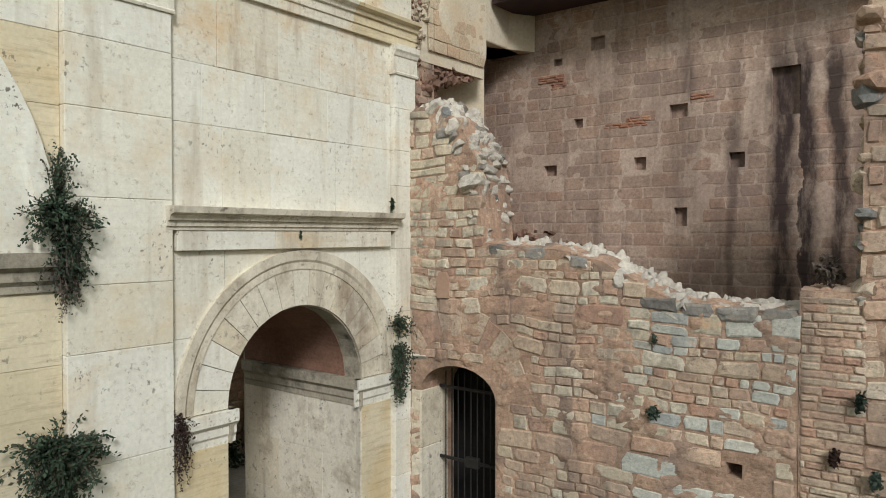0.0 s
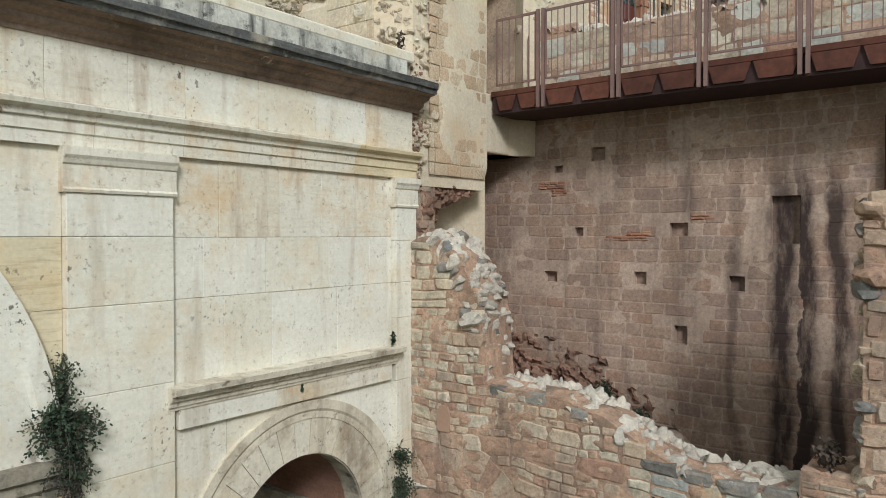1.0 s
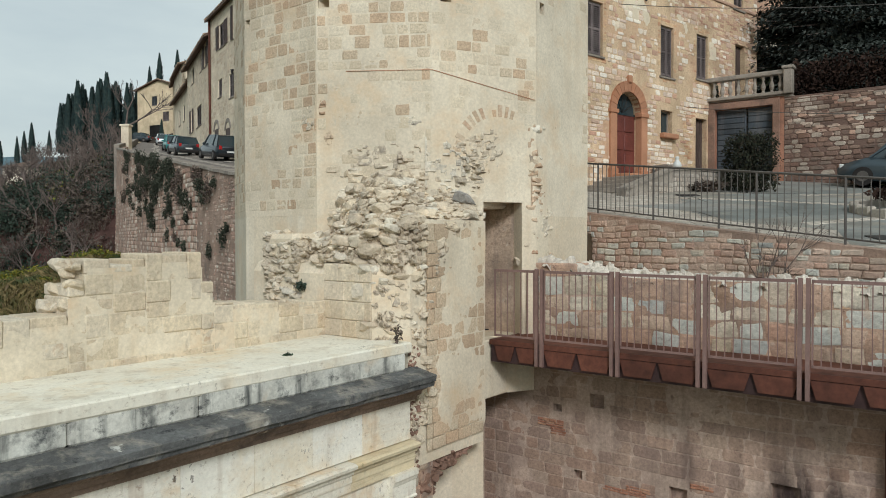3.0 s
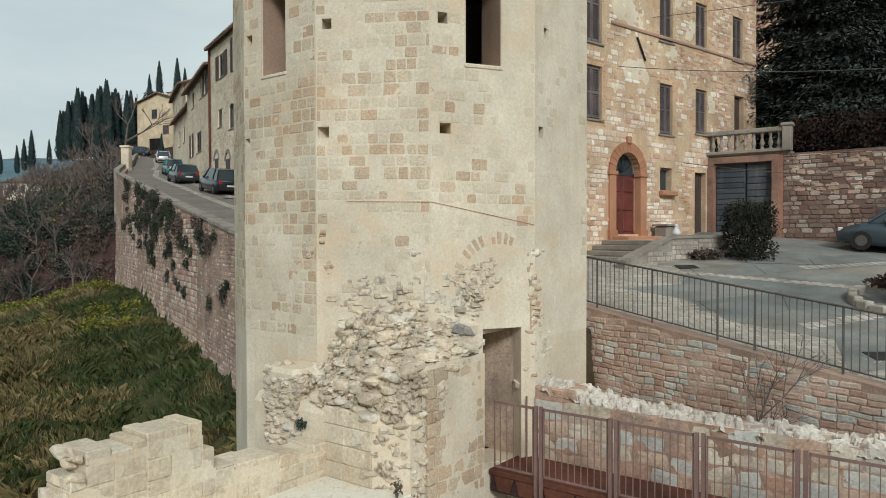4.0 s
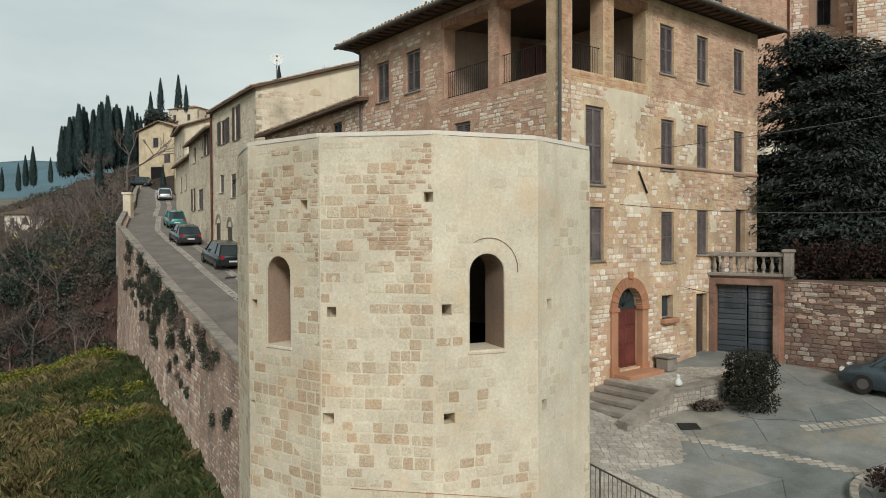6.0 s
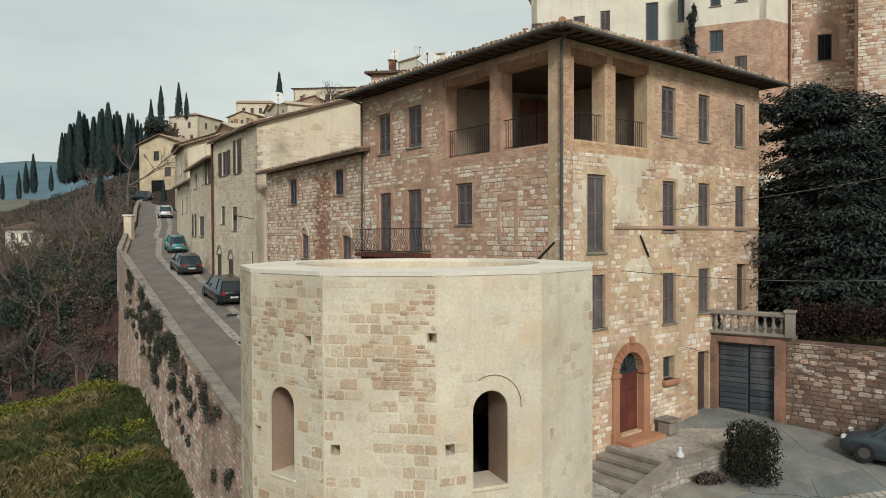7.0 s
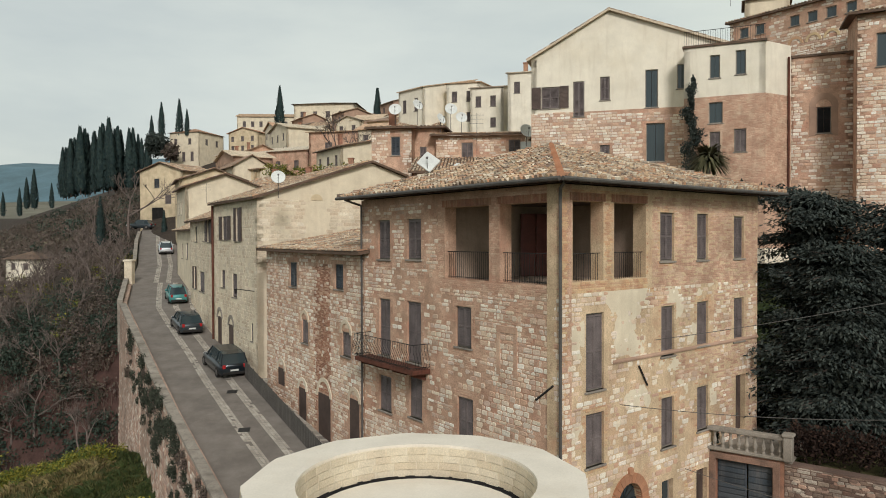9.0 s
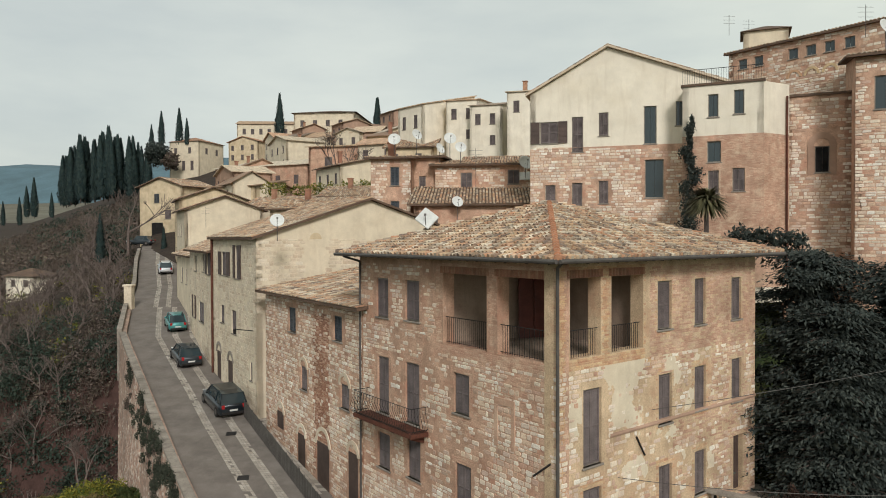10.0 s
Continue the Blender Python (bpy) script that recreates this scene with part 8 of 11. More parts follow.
for p, q in ((lo[1], lo[2]), (lo[2], lo[3])):
    d = Vector((q[0] - p[0], q[1] - p[1], 0)).normalized()
    n = Vector((d.y, -d.x, 0)) * 0.2
    pts = [Vector((*p, 0)), Vector((*q, 0)), Vector((*q, 0)) + n, Vector((*p, 0)) + n]
    ids = b.grid([[(v.x, v.y, z) for v in pts] for z in (22.1, 25.05)], True)
    b.f.append(ids[0][::-1]); b.f.append(ids[1])
part("loggia_wall", b, LOGGIA_PLASTER, house)
dm = frame_at(lo[3][0], lo[3][1], math.degrees(math.atan2(lo[2][1] - lo[3][1], lo[2][0] - lo[3][0])))
b = Mesh(dm)
for k in range(2):
    b.box(2.95 + 0.70 * k, 3.62 + 0.70 * k, -0.30, -0.22, 22.15, 24.7, 0.02)
part("loggia_door", b, DOOR_RED, house, "tall red-brown double door in the loggia")
for m, holes in ((FR, R_LOG), (FL, L_LOG)):
    for h in holes:
        b = Mesh(m)
        b.tube((h[0], 0.15, 23.2), (h[1], 0.15, 23.2), 0.015, k=5); b.tube((h[0], 0.15, 22.24), (h[1], 0.15, 22.24), 0.012, k=5)
        lr = part("loggia_railing", b, IRON, house)
        n = int((h[1] - h[0]) / 0.12)
        for k in range(1, n):
            x = h[0] + (h[1] - h[0]) * k / n
            b = Mesh(m)
            b.tube((x, 0.15, 22.18), (x, 0.15, 23.2), 0.009, k=4, cap=False)
            part("bar", b, IRON, lr)
        b = Mesh(m)
        for k in range(int((h[1] - h[0] + 0.3) / 0.08)):
            x = h[0] - 0.15 + 0.08 * k
            b.box(x, x + 0.07, -0.02, 0.04, h[3] + 0.005, h[3] + 0.27, 0.004)
        o = part("lintel_bricks", b, BRICK_RED, house); o["kind"] = "stuff"
# unseen slabs added inside to stop daylight from showing through
for z in (15.2, 18.4, 21.8):
    b = Mesh()
    b.face([(4.0, 24.0, z), (12.9, 31.3, z), (6.2, 40.0, z), (-3.0, 33.0, z)])
    b.face([(4.0, 24.0, z - 0.2), (-3.0, 33.0, z - 0.2), (6.2, 40.0, z - 0.2), (12.9, 31.3, z - 0.2)])
    part("floor_slab", b, WOOD_DARK, house)
part("wall", wall_mesh(frame_at(13.45, 31.03, 126), 0, 12.6, HB, HT, 0.5), HOUSE_MORTAR, house)
part("wall", wall_mesh(frame_at(6.0, 41.2, 219), 0, 12.7, HB, HT, 0.5), HOUSE_MORTAR, house)
# roof: tiles, hips, eaves, gutter
E3 = [Vector((*p, 25.56)) for p in eave]
A3 = APEX + Vector((0, 0, 0.04))
tile_field("tiles", [E3[0], E3[1], A3, A3], None, TILE, house, rng, 0.235, 0.36, 0.115, messy=2.2)
tile_field("tiles", [E3[3], E3[0], A3, A3], None, TILE, house, rng, 0.235, 0.36, 0.115, messy=2.2)
tile_field("tiles", [E3[1], E3[2], A3, A3], None, TILE, house, rng, 0.3, 0.6, 0.075)
tile_field("tiles", [E3[2], E3[3], A3, A3], None, TILE, house, rng, 0.3, 0.6, 0.075)
for k, p in enumerate(E3):
    b = Mesh()
    n = int((A3 - p).length / 0.38)
    for i in range(n):
        q0, q1 = p + (A3 - p) * (i / n), p + (A3 - p) * ((i + 1.12) / n)
        b.tube(q0 + Vector((0, 0, 0.07)), q1 + Vector((0, 0, 0.04)), 0.13, 0.10, 8)
    o = part("hip_tiles", b, TERRACOTTA if k == 0 else TILE, house); o["kind"] = "stuff"
for p, q in ((E3[3], E3[0]), (E3[0], E3[1])):
    b = Mesh()
    d = Vector((q.y - p.y, p.x - q.x, 0)).normalized() * 0.07
    b.tube(p + d + Vector((0, 0, -0.03)), q + d + Vector((0, 0, -0.03)), 0.075, k=8)
    part("gutter", b, RAIL_GREY, house)
    b = Mesh()
    n = int((q - p).length / 0.5)
    for i in range(1, n):
        c = p + (q - p) * (i / n)
        w = -d.normalized()
        b.tube(c + Vector((0, 0, -0.10)) + w * 0.1, c + Vector((0, 0, 0.0)) + w * 1.1, 0.05, k=4)
    o = part("rafter_rest", b, WOOD_DARK, house); o["kind"] = "stuff"
b = Mesh()
pc = FR @ Vector((-0.06, -0.08, 0))
b.tube((pc.x, pc.y, 25.3), (pc.x, pc.y, 11.0), 0.055, k=8)
b.tube((pc.x, pc.y, 25.3), E3[0] - Vector((0, 0, 0.1)) + Vector((0.2, 0.5, 0)), 0.05, k=8)
part("downpipe", b, RAIL_GREY, house, "grey corner downpipe")
b = Mesh(FL)
b.tube((0.12, -0.1, 25.2), (0.12, -0.1, 13.0), 0.05, k=8); b.tube((0.12, -0.1, 25.2), (0.0, -0.9, 25.45), 0.05, k=8)
part("downpipe", b, RAIL_GREY, house)
# balcony
b = Mesh(FL)
b.box(0.75, 5.45, -0.85, 0.05, 18.28, 18.46, 0.02)
balcony = part("balcony", b, CORTEN, house, "stone balcony slab with bulging iron railing")
for x in (1.0, 2.2, 3.6, 5.0):
    b = Mesh(FL)
    b.extrude([(0.0, 18.28), (-0.7, 18.28), (-0.65, 18.16), (0.0, 17.95)], x, x + 0.14)
    part("bracket", b, CORTEN, balcony)
b = Mesh(FL)
pts = [(0.78, 0.0), (0.78, -0.82), (5.42, -0.82), (5.42, 0.0)]
for p, q in zip(pts, pts[1:]):
    for z in (18.55, 19.48):
        b.tube((*p, z), (*q, z), 0.016, k=5)
    L = math.hypot(q[0] - p[0], q[1] - p[1])
    n = int(L / 0.13)
    dx, dy = (q[1] - p[1]) / L, -(q[0] - p[0]) / L
    for k in range(n):
        x, y = p[0] + (q[0] - p[0]) * k / n, p[1] + (q[1] - p[1]) * k / n
        prof = [(18.48, 0.0), (18.60, 0.15), (18.78, 0.20), (19.0, 0.12), (19.22, 0.02), (19.48, 0.04)]
        for (za, oa), (zb, ob_) in zip(prof, prof[1:]):
            b.tube((x - dx * -oa, y + dy * oa, za), (x - dx * -ob_, y + dy * ob_, zb), 0.009, k=4, cap=False)
part("railing", b, IRON, balcony)
# portal of the house
m = FR
arch_c, arch_z = 3.655, 14.36
for k in range(13):
    a0, a1 = 180 * k / 13 + 0.5, 180 * (k + 1) / 13 - 0.5
    part("portal_voussoir", ring_mesh(m, arch_c, arch_z, [(0.70, 0.2), (0.70, -0.06), (1.06, -0.08), (1.06, 0.2)], a0, a1, 2), TERRACOTTA, house)
for x0, x1 in ((2.60, 2.955), (4.355, 4.71)):
    b = Mesh(m)
    b.box(x0, x1, -0.08, 0.2, 12.0, 14.28, 0.015); b.box(x0 - 0.05, x1 + 0.05, -0.12, 0.2, 14.24, 14.38, 0.015); b.box(x0 - 0.04, x1 + 0.04, -0.11, 0.2, 12.0, 12.35, 0.015)
    part("portal_jamb", b, TERRACOTTA, house)
b = Mesh(m)
b.box(3.55, 3.76, -0.14, 0.1, 15.36, 15.62, 0.03)
part("keystone", b, TERRACOTTA, house)
b = Mesh(m)
b.box(2.95, 4.36, 0.24, 0.30, 12.1, 14.3)
fd = part("front_door", b, DOOR_RED, house, "panelled red-brown double door")
for x in (3.0, 3.68):
    for z0, z1 in ((12.3, 12.95), (13.05, 13.6), (13.7, 14.2)):
        b = Mesh(m)
        b.box(x + 0.06, x + 0.57, 0.21, 0.25, z0, z1, 0.02)
        part("panel", b, DOOR_RED, fd)
b = Mesh(m)
b.box(2.95, 4.36, 0.22, 0.32, 14.28, 14.36); b.face([(arch_c + 0.7 * math.cos(radians(a)), 0.27, arch_z + 0.7 * math.sin(radians(a))) for a in range(0, 181, 15)])
part("fanlight", b, GLASS, house)
b = Mesh(m)
for k in range(1, 6):
    a = radians(30 * k)
    b.tube((arch_c, 0.25, arch_z), (arch_c + 0.7 * math.cos(a), 0.25, arch_z + 0.7 * math.sin(a)), 0.012, k=4)
part("fanlight_bars", b, IRON, house)
win(FR, 5.64, 6.38, 13.79, 14.66, house, SHUTTER, "open", 0.2)
b = Mesh(FR)
b.box(5.55, 6.5, -0.22, 0.0, 13.62, 13.80, 0.03)
part("flower_box", b, TERRACOTTA, house)
for x0, x1, z0, z1 in ((7.96, 8.75, 12.0, 14.6), (10.92, 11.68, 15.6, 17.95)):
    b = Mesh(FR)
    b.box(x0, x1, 0.2, 0.26, z0, z1)
    for k in range(4):
        b.box(x0 + 0.05 + k * (x1 - x0 - 0.05) / 4, x0 + (k + 1) * (x1 - x0 - 0.05) / 4, 0.18, 0.22, z0 + 0.05, z1 - 0.05, 0.01)
    part("side_door", b, WOOD_DARK, house)
for m, p, q in ((FR, (4.15, 19.15), (4.65, 18.4)), (FL, (11.6, 18.35), (12.4, 18.95))):
    b = Mesh(m)
    b.tube((p[0], -0.05, p[1]), (q[0], -0.05, q[1]), 0.035, k=5)
    part("tie_bar", b, IRON, house)
# wall lantern arm at the corner
b = Mesh(FL)
b.tube((12.0, 0.0, 15.3), (12.1, -0.9, 15.45), 0.02, k=5); b.tube((12.1, -0.9, 15.45), (12.1, -0.9, 15.25), 0.09, 0.05, 6)
part("wall_lamp", b, IRON, house)
# walled-up window frame
b = Mesh(FL)
b.box(9.55, 9.75, -0.03, 0.02, 18.9, 20.4, 0.01); b.box(10.45, 10.65, -0.03, 0.02, 18.9, 20.4, 0.01); b.box(9.55, 10.65, -0.03, 0.02, 20.4, 20.65, 0.01)
part("blocked_window", b, BRICK_ROSE, house)

# stones on the neighbours
m2 = frame_at(-11.0, 44.1, -57)
h2_holes = [(3.9, 5.0, 20.98, 22.38), (10.1, 11.1, 21.2, 22.45), (5.7, 6.6, 18.0, 19.3), (10.9, 11.9, 18.0, 19.2), (2.0, 3.0, 15.1, 16.1), (5.3, 6.3, 13.6, 15.5), (8.0, 9.5, 13.3, 15.7), (11.8, 12.8, 13.3, 16.1)]
cells = [c for c in courses(rng, 0, 13.3, 12.8, 22.9, (0.12, 0.22), (0.18, 0.45), in_holes(h2_holes, 0.1)) if not (7.6 < c[0] < 9.4 and rng.random() < 0.75) and rng.random() < 0.93]
stone_skin("stone_rest", m2, rng, cells, HOUSE_STONE, H2, 0.014, 0.02, 0.24)
cells = [c for c in courses(rng, 7.4, 9.6, 14, 22.4, (0.068, 0.075), (0.24, 0.29), in_holes(h2_holes, 0.05)) if rng.random() < 0.7]
stone_skin("brick_rest", m2, rng, cells, BRICK_RED, H2, 0.006, 0.01, 0.05)
for x0, x1, z0, z1 in h2_holes[4:]:
    b = Mesh(m2)
    b.box(x0, x1, -0.02, 0.03, z0, z1, 0.01)
    part("street_door", b, WOOD_DARK, H2)
    part("door_arch", ring_mesh(m2, (x0 + x1) / 2, z1 - 0.1, [((x1 - x0) / 2, 0.05), ((x1 - x0) / 2, -0.06), ((x1 - x0) / 2 + 0.2, -0.05), ((x1 - x0) / 2 + 0.2, 0.05)], 0, 180, 14), PALE_BLOCK, H2)
for x0, x1, z1 in ((5.7, 6.6, 19.3), (10.9, 11.9, 19.2)):
    part("window_arch", ring_mesh(m2, (x0 + x1) / 2, z1 - 0.1, [((x1 - x0) / 2, 0.05), ((x1 - x0) / 2, -0.06), ((x1 - x0) / 2 + 0.18, -0.05), ((x1 - x0) / 2 + 0.18, 0.05)], 0, 180, 14), PALE_BLOCK, H2)

# ---------- the square ----------
rng = random.Random(41)
# plane of the square: local x = world x, local z = world y, pieces rise along -local y
SQ = Matrix(((1, 0, 0, 0), (0, 0, 1, 0), (0, -1, 0.145, 10.1 - 0.145 * 13.6 + 0.012), (0, 0, 0, 1)))


def on_square(x, y):
    left = 3.45 + 0.70 * (16 - y) if y < 16 else 2.9
    p = FR.inverted() @ Vector((x, y, 0))
    return x > left and p.y < -0.3


def sett_zone(x, y):
    left = 3.45 + 0.70 * (16 - y) if y < 16 else 2.9
    return x - left < 2.6 + 0.25 * max(0, y - 16)


cells = [c for c in courses(rng, 2.9, 13, 7.0, 27, (0.13, 0.17), (0.16, 0.30)) if on_square(c[0], c[2]) and sett_zone(c[0], c[2])]
b = Mesh(SQ)
for c in cells:
    add_stone(b, rng, *c, 0.006, 0.008, 0.0, 0.12, 0.01)
o = part("setts", b, PAVER, square, "worn grey stone setts"); o["kind"] = "stuff"
ca, sa = math.cos(radians(20)), math.sin(radians(20))


def slab_corner(i, j):
    u, v = i * 2.3 + 0.5 * noise.noise((i * 1.7, j * 1.3, 1)) + 0.9 * (j % 2), j * 1.7 + 0.4 * noise.noise((i * 1.1, j * 1.9, 5))
    return Vector((6 + ca * u - sa * v, 8 + sa * u + ca * v))


for i in range(-4, 10):
    for j in range(-2, 16):
        q = [slab_corner(i, j), slab_corner(i + 1, j), slab_corner(i + 1, j + 1), slab_corner(i, j + 1)]
        c = sum(q, Vector((0, 0))) / 4
        if not on_square(c.x, c.y) or sett_zone(c.x, c.y) or c.x > 24 or c.y > 31:
            continue
        b = Mesh(SQ)
        ring = [[(p.x + (c.x - p.x) * f, y, p.y + (c.y - p.y) * f) for p in q] for f, y in ((0.008, 0.02), (0.008, -0.006), (0.014, -0.010))]
        ids = b.grid(ring, True)
        b.f.append(ids[-1])
        part("slab", b, PAVING_GREY, square)
# curved bands of small stones across the slabs, and cracks
b = Mesh(SQ)
for x0, y0, dx, dy, n in ((6.2, 20.5, 0.235, -0.14, 46), (7.4, 14.6, 0.26, 0.10, 40), (10.5, 20.9, 0.27, 0.05, 36)):
    for k in range(n):
        x, y = x0 + dx * k, y0 + dy * k + 0.004 * k * (n - k) * 0.12
        for s in (0, 0.14, 0.28):
            if on_square(x, y + s):
                add_stone(b, rng, x, x + 0.24, y + s, y + s + 0.13, 0.008, 0.016, -0.008, 0.15, 0.02)
o = part("sett_band", b, PAVER, square, "curved bands of pale setts"); o["kind"] = "stuff"
b = Mesh(SQ)
for x, y, dx, dy in ((10.2, 18.0, 0.16, 0.10), (12.5, 20.0, 0.05, -0.17), (9.0, 22.0, 0.18, -0.02), (14.0, 22.5, -0.05, -0.18)):
    p = (x, -0.011, y)
    for k in range(16):
        q = (p[0] + dx + rng.gauss(0, 0.06), -0.011, p[2] + dy + rng.gauss(0, 0.06))
        b.tube(p, q, 0.007, k=4, cap=False)
        p = q
part("crack", b, SHADE_AND_RUBBER, square)
for x, y in ((6.9, 21.0), (7.6, 12.6), (9.0, 13.0)):
    b = Mesh(SQ)
    b.box(x, x + 0.6, -0.03, 0.0, y, y + 0.45, 0.01)
    tagged(part("drain_grate", b, IRON), "dark iron drain grate set in the paving", "grate")

# railing along the edge, on its retaining wall
EDGE = [Vector((2.75, 16.8)), Vector((3.3, 16.0)), Vector((5.47, 12.87)), Vector((6.8, 10.97)), Vector((9.5, 7.1)), Vector((12.0, 3.5))]
EDGE_STONE = stone_mat("pink_wall_stone", [(0.56, 0.38, 0.29), (0.62, 0.47, 0.37), (0.50, 0.325, 0.25), (0.68, 0.57, 0.46), (0.58, 0.40, 0.31), (0.64, 0.52, 0.42)], grain=0.35, patch=0.3, bump=1.0, bump_size=0.03, stain=((0.22, 0.17, 0.14), 0.55, 1.1), pits=((0.24, 0.165, 0.13), 0.7, 7.0))
EDGE_MORTAR = stone_mat("pale_wall_mortar", [(0.56, 0.43, 0.345)], grain=0.38, patch=0.35, bump=1.0, bump_size=0.03, stain=((0.24, 0.185, 0.15), 0.6, 1.0), spots=((0.68, 0.61, 0.52), 0.5, 4.0), pits=((0.24, 0.165, 0.13), 0.7, 6.0))
edge_wall = thing("retaining_wall", "pink rubble retaining wall of the square", "wall", kind="structure")
rail = thing("street_railing", "grey-brown barred iron railing along the square", "railing")
for p, q in zip(EDGE, EDGE[1:]):
    L = (q - p).length
    turn = math.degrees(math.atan2(q.y - p.y, q.x - p.x))
    m = frame_at(p.x, p.y, turn)
    zp, zq = road_z(p.y), road_z(q.y)
    b = Mesh(m)
    ids = b.grid([[(x, y, z) for y, z in ((0, 4.0), (0.4, 4.0), (0.4, zt + 0.10), (0, zt + 0.10))] for x, zt in ((0, zp), (L, zq))], True)
    b.f.append(ids[0][::-1]); b.f.append(ids[1])
    part("core", b, WALL_PINK_MORTAR, edge_wall)
    cs = [c for c in courses(rng, 0, L, 6.5, max(zp, zq) + 0.1, (0.09, 0.15), (0.14, 0.36)) if c[3] < zp + (zq - zp) * c[0] / L + 0.05]
    rng.shuffle(cs)
    k4 = len(cs) // 4
    stone_skin("stone_rest", m, rng, cs[k4:], EDGE_STONE, edge_wall, 0.008, 0.022, 0.22, wave=0.05)
    stone_skin("stone_rest", m, rng, cs[:k4], BLUE_STONE, edge_wall, 0.008, 0.022, 0.22, wave=0.05)
    smear("mortar_coat", m, 0, L, 6.5, max(zp, zq), 0.07, EDGE_MORTAR, edge_wall, lambda x, z: 0.001 + 0.018 * noise.noise((p.x + x * 1.1, z * 1.3, 41)) + 0.010 * noise.noise((p.x + x * 5, z * 5, 42)), lambda x, z: z > zp + (zq - zp) * x / L + 0.02)
    b = Mesh(m)
    zl_ = lambda x: zp + (zq - zp) * x / L + 0.10
    b.tube((0, 0.2, zl_(0) + 1.1), (L, 0.2, zl_(L) + 1.1), 0.022, k=6)
    part("top_rail", b, RAIL_GREY, rail)
    b = Mesh(m)
    b.tube((0, 0.2, zl_(0) + 0.1), (L, 0.2, zl_(L) + 0.1), 0.016, k=6)
    part("bottom_rail", b, RAIL_GREY, rail)
    n = int(L / 0.125)
    for k in range(n):
        x = L * k / n
        b = Mesh(m)
        b.tube((x, 0.2, zl_(x) + (0.0 if k % 12 == 0 else 0.1)), (x, 0.2, zl_(x) + 1.1), 0.022 if k % 12 == 0 else 0.009, k=5, cap=False)
        part("bar", b, RAIL_GREY, rail)

# platform, steps and low wall before the door
plat = thing("door_platform", "cobbled platform with stone steps before the front door", "steps", kind="structure")
b = Mesh(FR)
b.box(2.25, 9.9, -2.55, -0.02, 10.8, 11.99, 0.03)
part("platform", b, PAVER, plat)
cells = list(courses(rng, 2.3, 9.8, 0.05, 2.5, (0.10, 0.14), (0.12, 0.2)))
b = Mesh(FR @ Matrix(((1, 0, 0, 0), (0, 0, -1, 0), (0, -1, 0, 11.995), (0, 0, 0, 1))))
for c in cells:
    add_stone(b, rng, *c, 0.008, 0.014, 0.0, 0.2, 0.02)
o = part("sett_rest", b, PAVER, plat); o["kind"] = "stuff"
for x, z in ((2.2, 11.99), (1.70, 11.83), (1.10, 11.66), (0.48, 11.49)):
    b = Mesh(FR)
    b.box(x, 2.6 if z > 11.9 else x + 0.9, -2.42, -0.02, z - 0.15, z + 0.008, 0.02)
    part("step", b, CONCRETE, plat)
    b = Mesh(FR)
    b.box(x + 0.03, x + 0.8, -2.40, -0.03, 10.8, z - 0.15)
    part("riser", b, PAVER, plat)
b = Mesh(FR)
b.box(2.7, 4.7, -0.75, 0.0, 11.98, 12.14, 0.02)
part("threshold", b, TERRACOTTA, plat)
GREY_WALL = stone_mat("grey_wall_stone", [(0.36, 0.32, 0.27), (0.45, 0.41, 0.35), (0.30, 0.265, 0.225), (0.52, 0.47, 0.40), (0.38, 0.32, 0.26)], grain=0.35, patch=0.3, bump=0.9, bump_size=0.025, stain=((0.16, 0.14, 0.12), 0.6, 1.2))
low = thing("low_wall", "low curved stone wall beside the steps", "wall", kind="structure")
pts = [(-0.05, -2.52, 11.36), (1.0, -2.56, 11.68), (2.2, -2.62, 12.05), (3.3, -2.85, 12.08), (4.4, -2.95, 12.08), (5.4, -2.75, 12.08), (6.4, -2.6, 12.05)]
for (xa, ya, za), (xb, yb, zb) in zip(pts, pts[1:]):
    b = Mesh(FR)
    L = math.hypot(xb - xa, yb - ya)
    m = FR @ frame_at(xa, ya, math.degrees(math.atan2(yb - ya, xb - xa)))
    b = Mesh(m)
    ids = b.grid([[(x, y, z) for y, z in ((-0.12, 10.6), (0.2, 10.6), (0.2, zt), (-0.12, zt))] for x, zt in ((0, za), (L, zb))], True)
    b.f.append(ids[0][::-1]); b.f.append(ids[1])
    part("core", b, CONCRETE, low)
    cs = [c for c in courses(rng, 0, L, 10.8, 12.3, (0.1, 0.16), (0.14, 0.3)) if c[3] < min(za, zb)]
    stone_skin("stone_rest", m @ pose(0, -0.12, 0), rng, cs, GREY_WALL, low, 0.012, 0.02, 0.22)
    b = Mesh(m)
    ids = b.grid([[(x, y, z) for y, z in ((-0.16, zt), (0.24, zt), (0.24, zt + 0.08), (-0.16, zt + 0.08))] for x, zt in ((0, za), (L, zb))], True)
    b.f.append(ids[0][::-1]); b.f.append(ids[1])
    part("coping", b, CONCRETE, low)
b = Mesh(FR)
b.lathe([(0.0, 12.3), (0.11, 12.3), (0.14, 12.36), (0.11, 12.45), (0.06, 12.53), (0.055, 12.57), (0.07, 12.60), (0.04, 12.65), (0.0, 12.66)], (2.6, -2.62, -0.14), 12)
tagged(part("garden_ornament", b, WHITE_METAL, smooth=True), "small white ornament on the low wall", "ornament")
b = Mesh(FR)
b.box(4.95, 5.55, -0.75, -0.2, 12.0, 12.48, 0.05); b.box(4.9, 5.6, -0.8, -0.15, 12.48, 12.56, 0.02)
tagged(part("planter", b, CONCRETE), "square stone planter beside the front door", "planter")

